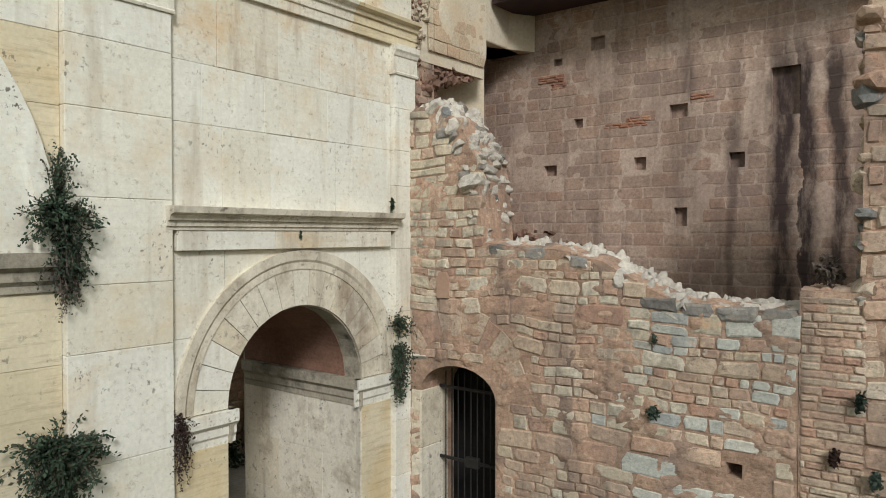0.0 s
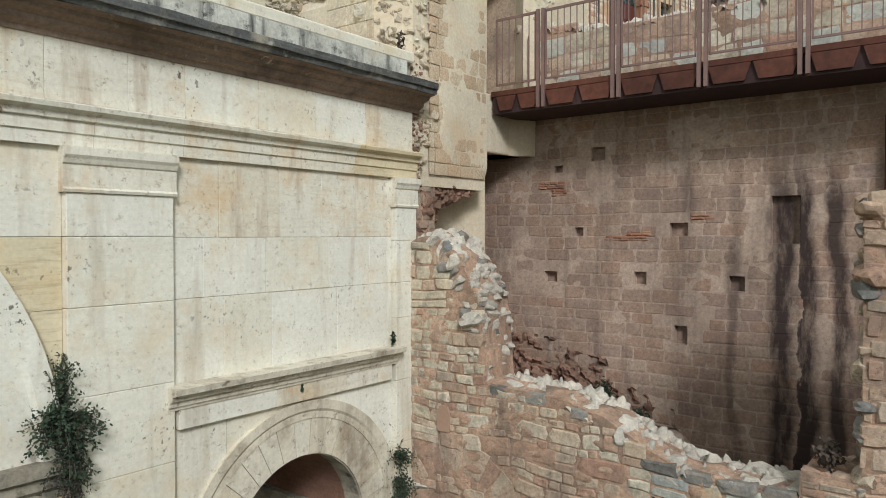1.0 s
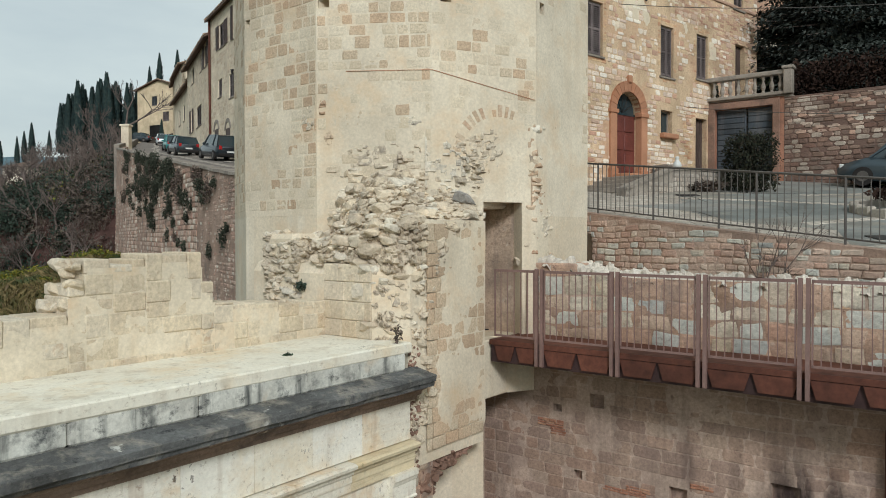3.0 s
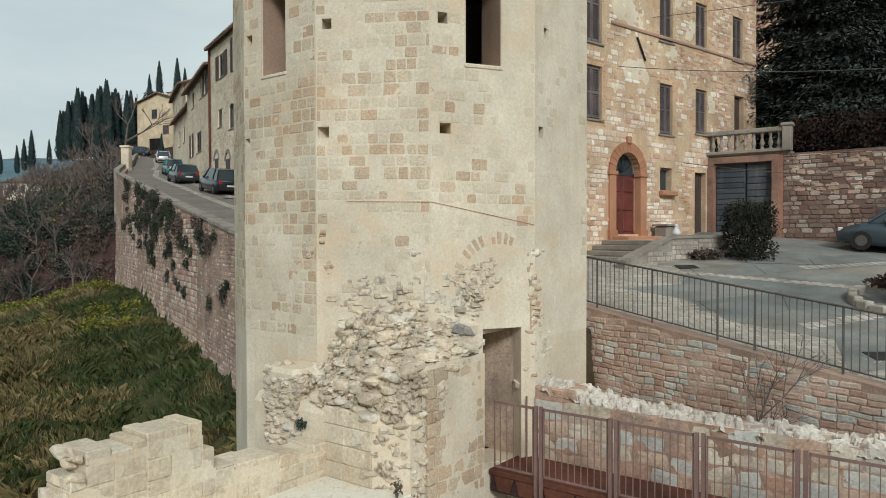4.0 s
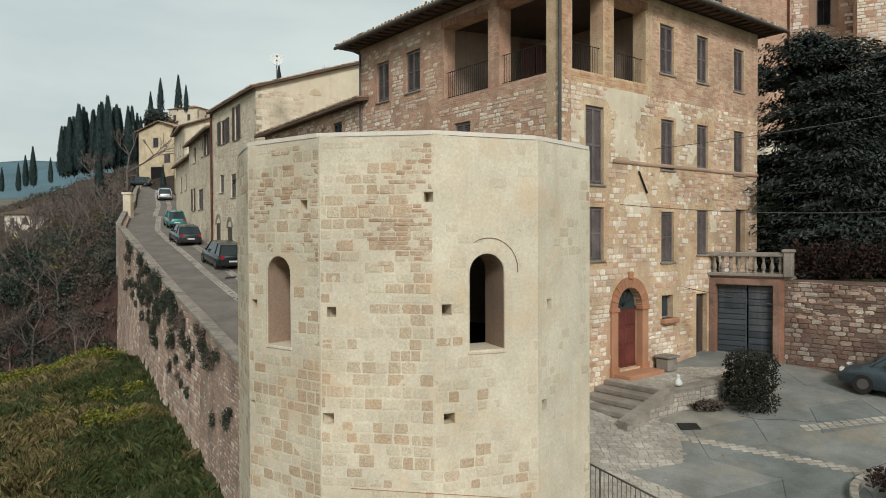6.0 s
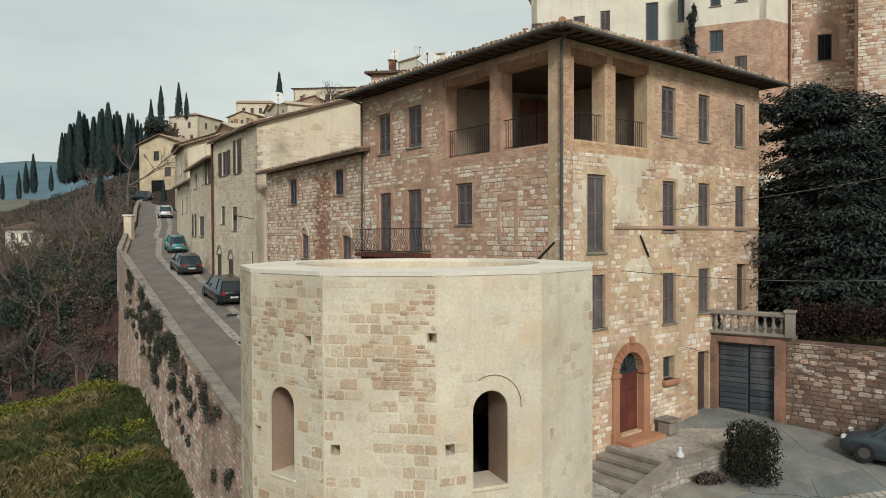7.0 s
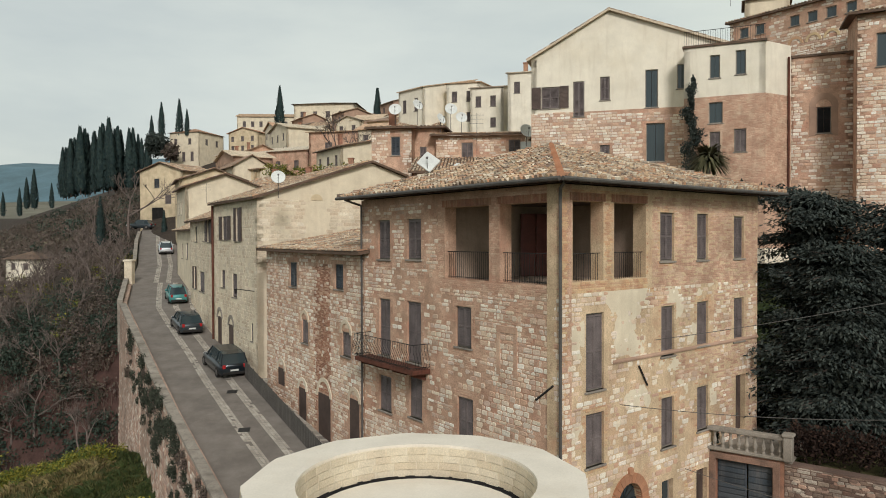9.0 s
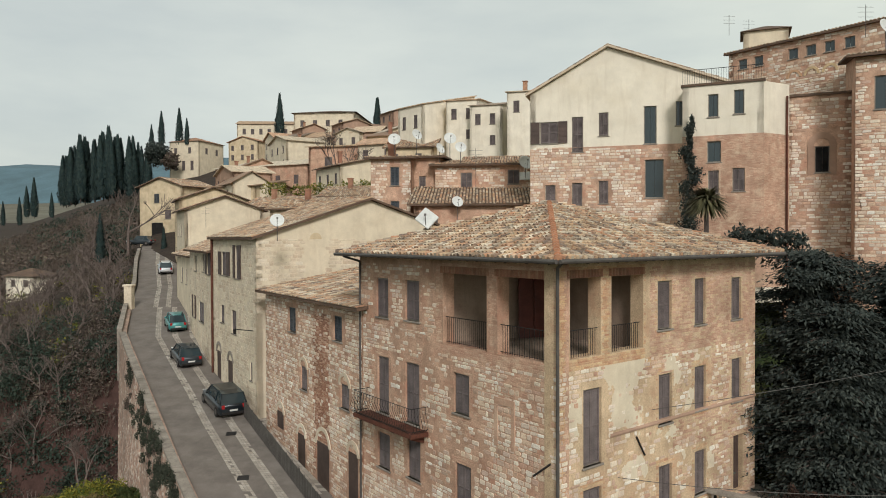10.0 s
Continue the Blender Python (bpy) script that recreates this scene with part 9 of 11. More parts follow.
LEAF_BUSH = leaf_mat("dark_brownish_bush", [(0.014, 0.018, 0.013), (0.025, 0.030, 0.019), (0.040, 0.042, 0.026), (0.036, 0.026, 0.018)], 0.9)
# round dark bush and weeds under it
def bush(label, x, y, z, rad, n, size, mat, seed, name="bush", clipped=False):
    r = random.Random(seed)
    o = thing(name, label, "bush")
    b = Mesh()
    for _ in range(7):
        b.tube((x, y, z - 0.1), (x + r.uniform(-0.5, 0.5) * rad[0], y + r.uniform(-0.5, 0.5) * rad[1], z + rad[2] * r.uniform(0.6, 1.2)), 0.03, 0.01, 5)
    q = part("stem_rest", b, BARK, o); q["kind"] = "stuff"
    b = Mesh()
    if clipped:
        for i in (-0.55, 0.0, 0.55):
            for j in (-0.5, 0.5):
                for k in (0.35, 0.95, 1.5):
                    leaves(b, (x + i * rad[0], y + j * rad[1], z + k * rad[2]), (rad[0] * 0.6, rad[1] * 0.62, rad[2] * 0.5), n // 18, size, r, -0.6, 0.3)
    else:
        leaves(b, (x, y, z + rad[2] * 0.95), rad, n, size, r, 0.0, 0.35)
    p = part("foliage", b, mat, o); p["kind"] = "stuff"
    return o


bush("tall dark evergreen bush on the square", 9.6, 22.6, road_z(22.6), (0.74, 0.74, 0.98), 9000, 0.075, LEAF_BUSH, 51, clipped=True)
bush("low dark ground shrub beside the steps", 8.2, 22.4, road_z(22.4), (0.8, 0.4, 0.22), 600, 0.1, LEAF_DRY, 52)
bush("reddish clipped hedge in a round bed", 11.4, 16.2, road_z(16.2) + 0.15, (1.75, 1.75, 0.42), 5000, 0.12, LEAF_RED, 53, "hedge")
b = Mesh()
for k in range(26):
    a = 2 * math.pi * k / 26
    b.m = Matrix.Translation((11.4 + 1.9 * math.cos(a), 16.2 + 1.9 * math.sin(a), road_z(16.2 + 1.9 * math.sin(a)))) @ pose(0, 0, 0, 0, 0, math.degrees(a))
    b.box(-0.1, 0.1, -0.22, 0.22, -0.1, 0.22, 0.03)
o = tagged(part("bed_kerb", b, PAVER), "ring of pale kerb stones round the bed", "kerb", kind="structure")

# terrace with garage and balustrade, stone wall, hedge, evergreen
terrace = thing("terrace", "stone terrace over a garage with a balustrade", "terrace", kind="structure")
TM = frame_at(10.52, 28.61, -36)
part("wall", wall_mesh(TM, 0, 2.75, 11.3, 15.25, 0.4, [(0.25, 2.35, 11.3, 14.95, 0)]), BRICK_RED, terrace)
b = Mesh(TM)
b.box(-0.2, 3.0, 0.0, 4.5, 15.2, 15.32)
part("terrace_floor", b, CONCRETE, terrace)
b = Mesh(TM)
b.box(0.25, 1.35, 0.25, 0.30, 11.3, 14.95)
for k in range(14):
    b.box(0.27, 1.33, 0.22, 0.26, 11.9 + 0.21 * k, 12.09 + 0.21 * k, 0.02)
part("garage_shutter", b, SHUTTER_BLUE, terrace, "grey rolled metal garage shutter")
b = Mesh(TM)
b.box(1.4, 2.35, 0.25, 0.30, 11.3, 14.95)
for k in range(12):
    b.box(1.42, 2.33, 0.21, 0.26, 11.9 + 0.25 * k, 12.13 + 0.25 * k, 0.02)
part("garage_door", b, SHUTTER_BLUE, terrace, "dark blue slatted door")
b = Mesh(TM)
for x in (0.12, 2.48):
    b.box(x - 0.14, x + 0.12, -0.05, 0.1, 11.3, 15.0, 0.02)
b.box(0.0, 2.6, -0.05, 0.1, 14.95, 15.2, 0.02)
part("brick_frame", b, RUBBLE_BROWN, terrace)
b = Mesh(TM)
b.box(-0.1, 2.95, -0.14, 0.22, 15.30, 15.42, 0.02); b.box(-0.1, 2.95, -0.12, 0.18, 16.05, 16.22, 0.03)
part("balustrade_rails", b, CONCRETE, terrace)
for k in range(9):
    b = Mesh(TM)
    b.lathe([(0.075, 15.42), (0.075, 15.47), (0.045, 15.5), (0.09, 15.62), (0.085, 15.7), (0.04, 15.86), (0.065, 15.98), (0.075, 16.0), (0.075, 16.06)], (0.2 + 0.30 * k, 0.03, 0), 10)
    part("baluster", b, CONCRETE, terrace)
b = Mesh(TM)
b.box(2.72, 3.04, -0.18, 0.24, 15.3, 16.22, 0.03); b.box(2.67, 3.09, -0.22, 0.28, 16.22, 16.34, 0.03)
part("end_pier", b, CONCRETE, terrace)
tuft("potted green plant on the terrace", 0.15, 0.5, 15.75, (0.18, 0.18, 0.3), 250, 0.1, LEAF_IVY, 61, TM, name="potted_plant")
WM = frame_at(12.74, 27.0, -39.5)
GARDEN_MORTAR = stone_mat("garden_wall_mortar", [(0.18, 0.12, 0.095)], grain=0.35, patch=0.3, bump=0.9, stain=((0.09, 0.07, 0.06), 0.6, 1.0))
sw = thing("wall_stone", "tall rubble stone garden wall", "wall", kind="structure")
part("core", wall_mesh(WM, 0, 14, 10.5, 15.2, 0.5), GARDEN_MORTAR, sw)
cells = list(courses(rng, 0, 6.5, 11.2, 15.15, (0.11, 0.2), (0.2, 0.5)))
near = [c for c in cells if rng.random() < 0.93]
lay("stone", unit_stones("stone", GARDEN_STONE_SHADED, rng, 10, 0.22), rng, WM, near[:300], sw, 0.018, 0.03)
stone_skin("stone_rest", WM, rng, near[300:], GARDEN_STONE_SHADED, sw, 0.014, 0.028, 0.24)
pale = [c for c in courses(rng, 0.1, 6.4, 13.6, 15.1, (0.12, 0.19), (0.22, 0.48)) if rng.random() < 0.45 + 0.2 * noise.noise((c[0], c[2], 3))]
lay("stone", unit_stones("stone", WALL_PINK, rng, 6, 0.2), rng, WM, pale[:120], sw, 0.02, 0.045)
hedge = thing("hedge", "brown-red clipped hedge along the top of the garden wall", "hedge")
b = Mesh(WM)
r2 = random.Random(5)
for k in range(14):
    leaves(b, (0.3 + 0.75 * k, 0.9, 15.95), (0.65, 0.55, 0.95), 900, 0.12, r2, -0.5, 0.3)
p = part("foliage", b, LEAF_RED, hedge); p["kind"] = "stuff"
b = Mesh(WM)
b.box(-0.5, 12, 0.5, 9.0, 14.9, 15.1)
tagged(part("garden_ground", b, GROUND), "raised garden earth behind the wall", "ground", kind="structure")


def evergreen(label, x, y, z, h, spread, n, seed):
    """A broad dark conifer: trunk, limbs in tiers, drooping sprays."""
    r = random.Random(seed)
    o = thing("evergreen_tree", label, "tree")
    b = Mesh()
    b.tube((x, y, z), (x + 0.2, y, z + h * 0.95), 0.38, 0.06, 9)
    part("trunk", b, BARK, o)
    limbs, crown = Mesh(), Mesh()
    for t in range(26):
        f = t / 25
        zz = z + h * (0.08 + 0.88 * f)
        for k in range(6):
            a = r.uniform(0, 6.28)
            L = spread * (1.0 - 0.62 * f) * r.uniform(0.7, 1.1)
            e = Vector((x + L * math.cos(a), y + L * math.sin(a), zz - 0.12 * L + r.uniform(-0.3, 0.3)))
            limbs.tube((x, y, zz), e, 0.06, 0.015, 4, cap=False)
            for q in range(n):
                s = r.uniform(0.35, 1.05)
                c = Vector((x, y, zz)).lerp(e, s)
                c += Vector((r.gauss(0, 0.35), r.gauss(0, 0.35), r.gauss(0, 0.12)))
                d = Vector((math.cos(a) + r.gauss(0, 0.5), math.sin(a) + r.gauss(0, 0.5), -0.45 + r.gauss(0, 0.3))).normalized()
                w = d.cross(Vector((r.gauss(0, 0.4), r.gauss(0, 0.4), 1))).normalized()
                ln = r.uniform(0.14, 0.32)
                crown.f.append([crown.pt(c - w * 0.03), crown.pt(c + d * ln * 0.5 - w * 0.045), crown.pt(c + d * ln), crown.pt(c + d * ln * 0.5 + w * 0.045)])
    part("limb", limbs, BARK, o)
    core = Mesh()
    for t in range(14):
        f = t / 13
        leaves(core, (x, y, z + h * (0.1 + 0.82 * f)), (spread * 0.62 * (1 - 0.6 * f),) * 2 + (h * 0.06,), 900, 0.24, r, 0.4, 0.1)
    p = part("inner_crown", core, LEAF_CEDAR, o); p["kind"] = "stuff"
    p = part("crown", crown, LEAF_CEDAR, o); p["kind"] = "stuff"
    return o


evergreen("large dark conifer beside the stone house", 16.4, 32.0, 15.0, 11.0, 4.6, 230, 71)
evergreen("dark conifer behind the garden wall", 19.6, 30.6, 15.0, 10.4, 4.6, 210, 72)
evergreen("smaller dark conifer behind the hedge", 16.2, 29.6, 15.0, 8.6, 2.8, 130, 73)

# overhead cables
def cable(label, p, q, sag, r=0.012):
    b = Mesh()
    p, q = Vector(p), Vector(q)
    pts = [p.lerp(q, i / 16) - Vector((0, 0, 4 * sag * (i / 16) * (1 - i / 16))) for i in range(17)]
    side = (q - p).cross(Vector((0, 0, 1))).normalized()
    b.grid([[c + side * (r * math.cos(a)) + Vector((0, 0, r * math.sin(a))) for a in (0, 1.57, 3.14, 4.71)] for c in pts], True)
    return tagged(part("cable", b, RAIL_GREY), label, "cable")


cable("thin pale overhead cable across the square", FR @ Vector((3.0, -0.1, 17.95)), (22.0, 23.0, 18.3), 0.5)
cable("thin overhead cable over the car", FR @ Vector((7.0, -0.1, 14.9)), (19.0, 21.0, 13.9), 0.3)
cable("thin overhead cable to the conifers", FR @ Vector((5.0, -0.1, 20.0)), (24.0, 27.0, 22.8), 0.2)

# ---------- lower stone floor of the gabled house ----------
rng = random.Random(61)
mb = frame_at(6.35, 53.0, -16.4)
hb_ = [(1.11, 1.86, 28.7, 30.07), (3.04, 3.8, 28.4, 30.18), (4.95, 5.63, 28.66, 30.3), (8.13, 9.4, 29.0, 31.7), (3.04, 3.85, 32.4, 32.74)]
cells = [c for c in courses(rng, 0, 10.7, 27.0, 32.8, (0.14, 0.24), (0.22, 0.55), in_holes(hb_, 0.1)) if c[3] < 33.0 - 0.06 * c[0]]
b = Mesh(mb @ pose(0, -0.03, 0)); b.box(0, 10.69, 0.0, 0.03, 23, 33.0 - 0.3)
part("stone_floor", wall_mesh(mb @ pose(0, -0.03, 0), 0.002, 10.69, 23, 32.75, 0.028, hb_), HOUSE_MORTAR, BH)
stone_skin("stone_rest", mb @ pose(0, -0.03, 0), rng, cells, HOUSE_STONE, BH, 0.014, 0.02, 0.22)
for m, w, z0, z1, hs, par_ in ((frame_at(22.5, 47.5, -23), 3.85, 25, 35.2, [(1.35, 2.95, 30.2, 33.2)], RH), (frame_at(24.75, 43.4, -26), 7.0, 25, 36.8, [(0.9, 2.3, 33.7, 35.9)], R2), (frame_at(22.5, 47.5, -23) @ frame_at(0, 8.0, -90), 8.0, 25, 35.2, [], RH), (frame_at(23.7, 60.0, -53) @ frame_at(0, 8.0, -90), 8.0, 34, 41.0, [], CASTLE), (frame_at(-6.3, 61.5, -8), 3.5, 27, 32.8, [(1.6, 2.6, 27.6, 32.4)], MH), (frame_at(-0.8, 61.5, -4), 8.3, 28, 32.2, [(2.1, 3.3, 30.2, 31.9), (6.1, 7.3, 30.7, 32.1)], LH), (frame_at(23.7, 60.0, -53), 12.5, 35, 41.3, [(c - 0.5, c + 0.5, 39.85, 40.85) for c in (1.25, 2.6, 5.4, 6.76, 8.14, 9.55)], CASTLE)):
    cells = [c for c in courses(rng, 0, w, z0, z1, (0.14, 0.26), (0.22, 0.6), in_holes(hs, 0.05)) if rng.random() < 0.85]
    stone_skin("stone_rest", m, rng, cells, HOUSE_STONE, par_, 0.016, 0.02, 0.22)
b = wall_mesh(frame_at(15.9, 48.0, -24) @ pose(0, -0.02, 0), 0, 4.97, 23, 32.9, 0.018, [(1.55, 2.41, 31.14, 32.52), (1.61, 2.27, 29.1, 30.6), (3.1, 3.84, 29.2, 30.7)])
part("brick_floor", b, BRICK_ROSE, WH)
cells = list(courses(rng, 0, 4.97, 26.5, 32.85, (0.07, 0.08), (0.25, 0.3), in_holes([(1.55, 2.41, 31.14, 32.52), (1.61, 2.27, 29.1, 30.6), (3.1, 3.84, 29.2, 30.7)], 0.02)))
stone_skin("brick_rest", frame_at(15.9, 48.0, -24) @ pose(0, -0.02, 0), rng, cells, BRICK_ROSE, WH, 0.006, 0.008, 0.05)
part("niche", ring_mesh(frame_at(22.5, 47.5, -23), 2.15, 32.15, [(0.45, 0.1), (0.45, -0.04), (0.85, -0.04), (0.85, 0.1)], 0, 180, 14), PLASTER_PINK, RH)
for x0, x1 in ((1.32, 1.74), (2.61, 2.98)):
    b = Mesh(frame_at(22.5, 47.5, -23))
    b.box(x0, x1, -0.035, 0.1, 30.25, 32.15, 0.01)
    part("niche_jamb", b, PLASTER_PINK, RH)
for c in (5.48, 6.84, 8.19):
    part("blind_arch", ring_mesh(frame_at(23.7, 60.0, -53), c, 38.5, [(0.42, 0.1), (0.42, -0.05), (0.60, -0.05), (0.60, 0.1)], 0, 180, 12), BRICK, CASTLE)
# pale stone courses on the street houses
my_ = frame_at(-17.7, 54.72, -58)
for m, w, z0, z1, hs, par_ in ((my_, 10.9, 14.6, 26.2, [(6.1, 7.2, 23.4, 25.9), (2.5, 4.2, 23.5, 25.4), (5.0, 6.4, 19.5, 21.3), (2.1, 3.3, 20.0, 21.5), (9.3, 10.0, 16.9, 18.3), (4.0, 5.5, 15, 18.3), (1.0, 2.4, 15, 18.6)], YH),
                               (my_ @ frame_at(10.9, 0, 90), 9.5, 21.5, 26.2, [(3.4, 4.6, 24, 26.2)], YH),
                               (frame_at(-23.75, 66.7, -63), 12.9, 16, 25.2, [(2.9, 4.6, 23.3, 24.85), (7.8, 8.8, 23.4, 25.2), (10.1, 11.7, 23.3, 25.2), (2.2, 3.5, 19.1, 21.3), (5.6, 8.5, 19.1, 21.0)], H4)):
    cells = [c for c in courses(rng, 0, w, z0, z1, (0.18, 0.3), (0.28, 0.65), in_holes(hs, 0.04)) if rng.random() < 0.82]
    stone_skin("stone_rest", m, rng, cells, PALE_BLOCK, par_, 0.014, 0.014, 0.15)
ma_ = frame_at(20.43, 46.0, 30.3)
part("wall", wall_mesh(ma_, 0.0, 2.6, 22, 36.2, 0.3), PLASTER_WHITE, WH)
part("brick_floor", wall_mesh(ma_ @ pose(0, -0.02, 0), 0.0, 2.6, 23, 32.9, 0.018), BRICK_ROSE, WH)
cells = list(courses(rng, 0, 2.6, 26.5, 32.85, (0.07, 0.08), (0.25, 0.3)))
stone_skin("brick_rest", ma_ @ pose(0, -0.02, 0), rng, cells, BRICK_ROSE, WH, 0.006, 0.008, 0.05)
# terrace railing on the annex
mw_ = frame_at(15.9, 48.0, -24)
b = Mesh(mw_)
b.tube((0, 0.1, 37.3), (4.95, 0.1, 37.3), 0.02, k=5)
tr_ = part("terrace_railing", b, IRON, WH)
for k in range(34):
    b = Mesh(mw_)
    b.tube((0.15 * k, 0.1, 36.35), (0.15 * k, 0.1, 37.3), 0.012, k=4, cap=False)
    part("bar", b, IRON, tr_)
for x in (22.4, 26.0):
    b = Mesh()
    b.tube((x, 47.0 if x < 25 else 45.7, 24), (x, 47.0 if x < 25 else 45.7, 35.4), 0.07, k=8)
    tagged(part("drainpipe", b, CORTEN), "brown drainpipe on the stone house", "drainpipe")


def dish(label, x, y, z, r, face, pole=1.2, square=False):
    o = thing("satellite_dish", label, "satellite dish", group="satellite dishes on the roofs")
    b = Mesh()
    b.tube((x, y, z - pole), (x, y, z), 0.03, k=6)
    part("pole", b, RAIL_GREY, o)
    m = look((x, y, z), (x + math.sin(radians(face)), y - math.cos(radians(face)), z + 0.45))
    b = Mesh(m)
    if square:
        b.m = m @ pose(0, 0, 0, 0, 0, 38)
        b.box(-r, r, -r * 0.9, r * 0.9, -0.05, 0.05, 0.03)
    else:
        b.grid([[(q * r * math.cos(2 * math.pi * i / 20), q * r * math.sin(2 * math.pi * i / 20), h) for i in range(20)] for q, h in ((0.05, 0.0), (0.5, -0.05 * r), (0.85, -0.18 * r), (1.0, -0.28 * r), (1.0, -0.25 * r), (0.5, 0.0), (0.05, 0.05))], True)
    part("reflector", b, WHITE_METAL, o, smooth=not square)
    b = Mesh(m)
    b.tube((0, -r * 0.9, -0.2 * r), (0, 0, -0.9 * r), 0.015, k=4); b.box(-0.05, 0.05, -0.05, 0.05, -0.95 * r, -0.85 * r)
    part("arm", b, RAIL_GREY, o)


dish("round white dish on a roof by the street", -9.9, 42.6, 27.3, 0.42, 15)
dish("square white dish on the main roof", -0.75, 32.6, 27.15, 0.42, -10, 1.0, True)
dish("round pale dish beside the chimney", -4.3, 62, 34.7, 0.55, 0)
dish("tall white dish on a mast", -2.4, 62, 35.1, 0.5, 40, 2)
dish("large pale dish on the stone roof", 0.5, 63, 34.9, 0.55, 10, 2)
dish("white dish on the stone roof", -0.4, 62, 33.9, 0.5, 50, 1.5)
dish("white dish on the stone roof", 1.4, 62, 34.0, 0.5, 10, 1.5)
dish("white dish beside the air unit", 6.6, 58.5, 32.3, 0.6, 20)
dish("pale dish above the low roof", 1.0, 55.5, 29.0, 0.45, 20, 2)
dish("white dish by the roof edge", 26.6, 43.5, 38.8, 0.55, 20, 1.5)
b = Mesh(frame_at(-0.8, 61.5, -4))
b.box(7.2, 8.1, -0.5, -0.05, 31.1, 31.75, 0.03); b.tube((7.5, -0.52, 31.4), (7.5, -0.48, 31.4), 0.24, k=14)
tagged(part("air_conditioner", b, WHITE_METAL), "white air conditioning unit on the stone wall", "air conditioner")


def aerial(x, y, z, h):
    b = Mesh()
    b.tube((x, y, z), (x, y, z + h), 0.02, k=5)
    for k in range(3):
        b.tube((x - 0.5, y, z + h - 0.15 - 0.3 * k), (x + 0.5, y, z + h - 0.15 - 0.3 * k), 0.01, k=4)
    tagged(part("aerial", b, RAIL_GREY), "thin metal aerial on a roof", "aerial")


for q in ((2.3, 52, 29.3, 3.4), (24.9, 63, 43.8, 1.8), (26.2, 62, 43.5, 1.4), (-26, 78, 27.5, 2.2), (-14, 72, 28, 2.5), (26.0, 44.5, 38.5, 2.0)):
    aerial(*q)

# ---------- street ----------
b = Mesh()
rngs = random.Random(9)
for off, wd in ((3.2, 0.55), (4.75, 0.55)):
    for y in np.arange(19, 128, 0.24):
        for k in range(3):
            x = edge_x(y) + off * (1 if y < 75 else 0.85) + wd * k / 3
            if rngs.random() < 0.94:
                z = road_z(y) + 0.012
                w, h = wd / 3 - 0.015, 0.22
                s = edge_x(y + 0.24) - edge_x(y)
                b.f.append([b.pt((x, y, z)), b.pt((x + w, y, z)), b.pt((x + w + s, y + h, z + 0.145 * h)), b.pt((x + s, y + h, z + 0.145 * h))])
o = part("sett_strip", b, PAVER, road, "pale stone sett strips along the street"); o["kind"] = "stuff"
b = Mesh()
for y in np.arange(36, 75, 0.3):
    for k in range(6):
        x = edge_x(y) + 6.3 + 0.42 * k
        if rngs.random() < 0.9:
            z = road_z(y) + 0.014
            s = edge_x(y + 0.3) - edge_x(y)
            b.f.append([b.pt((x, y, z)), b.pt((x + 0.4, y, z)), b.pt((x + 0.4 + s, y + 0.28, z + 0.04)), b.pt((x + s, y + 0.28, z + 0.04))])
o = part("sett_verge", b, PAVER, road, "cobbled verge beside the houses"); o["kind"] = "stuff"
# grassy dirty parapet cap, made of single stones
b = Mesh()
for y in np.arange(19.5, 64.3, 0.5):
    x, s = edge_x(y), edge_x(y + 0.47) - edge_x(y)
    z = road_z(y) + 0.36 + rngs.uniform(-0.02, 0.03)
    ids = b.grid([[(x + o_ + q * s, y + 0.47 * q, zz + 0.07 * q) for o_, zz in ((-0.08, z - 0.05), (0.55, z - 0.05), (0.52, z + 0.06), (-0.05, z + 0.06))] for q in (0, 1)], True)
    b.f.append(ids[0][::-1]); b.f.append(ids[1])
o = tagged(part("parapet_cap", b, CONCRETE), "worn mossy cap of the street parapet", "parapet", kind="structure")
far_par = thing("far_parapet", "pale low parapet further up the street", "wall", kind="structure")
pts = [(-29.3, 64.4), (-32.6, 72.9), (-37.2, 85.7), (-43.6, 101.0), (-47.0, 110.0)]
for (xa, ya), (xb, yb) in zip(pts, pts[1:]):
    L = math.hypot(xb - xa, yb - ya)
    m = frame_at(xa, ya, math.degrees(math.atan2(yb - ya, xb - xa)))
    b = Mesh(m)
    ids = b.grid([[(x, y, z) for y, z in ((-0.2, zt - 4), (0.25, zt - 4), (0.25, zt + 0.7), (-0.2, zt + 0.7))] for x, zt in ((0, road_z(ya)), (L, road_z(yb)))], True)
    b.f.append(ids[0][::-1]); b.f.append(ids[1])
    part("wall", b, CONCRETE, far_par)
b = Mesh()
b.box(-33.3, -32.5, 74.1, 74.9, 17, 21.3, 0.04); b.box(-33.4, -32.4, 74.0, 75.0, 21.3, 21.5, 0.03)
tagged(part("gate_pillar", b, PALE_BLOCK), "square pale stone pillar at the parapet", "pillar")
for x, y in ((-10.9, 37.4), (-8.4, 38.4), (-16.0, 49.0), (-13.2, 43.0)):
    b = Mesh()
    z = road_z(y) + 0.016
    b.f.append([b.pt((x, y, z)), b.pt((x + 0.6, y + 0.1, z + 0.015)), b.pt((x + 0.5, y + 0.65, z + 0.09)), b.pt((x - 0.1, y + 0.55, z + 0.08))])
    tagged(part("manhole_cover", b, IRON), "dark manhole cover in the street", "manhole cover", group="street manholes")
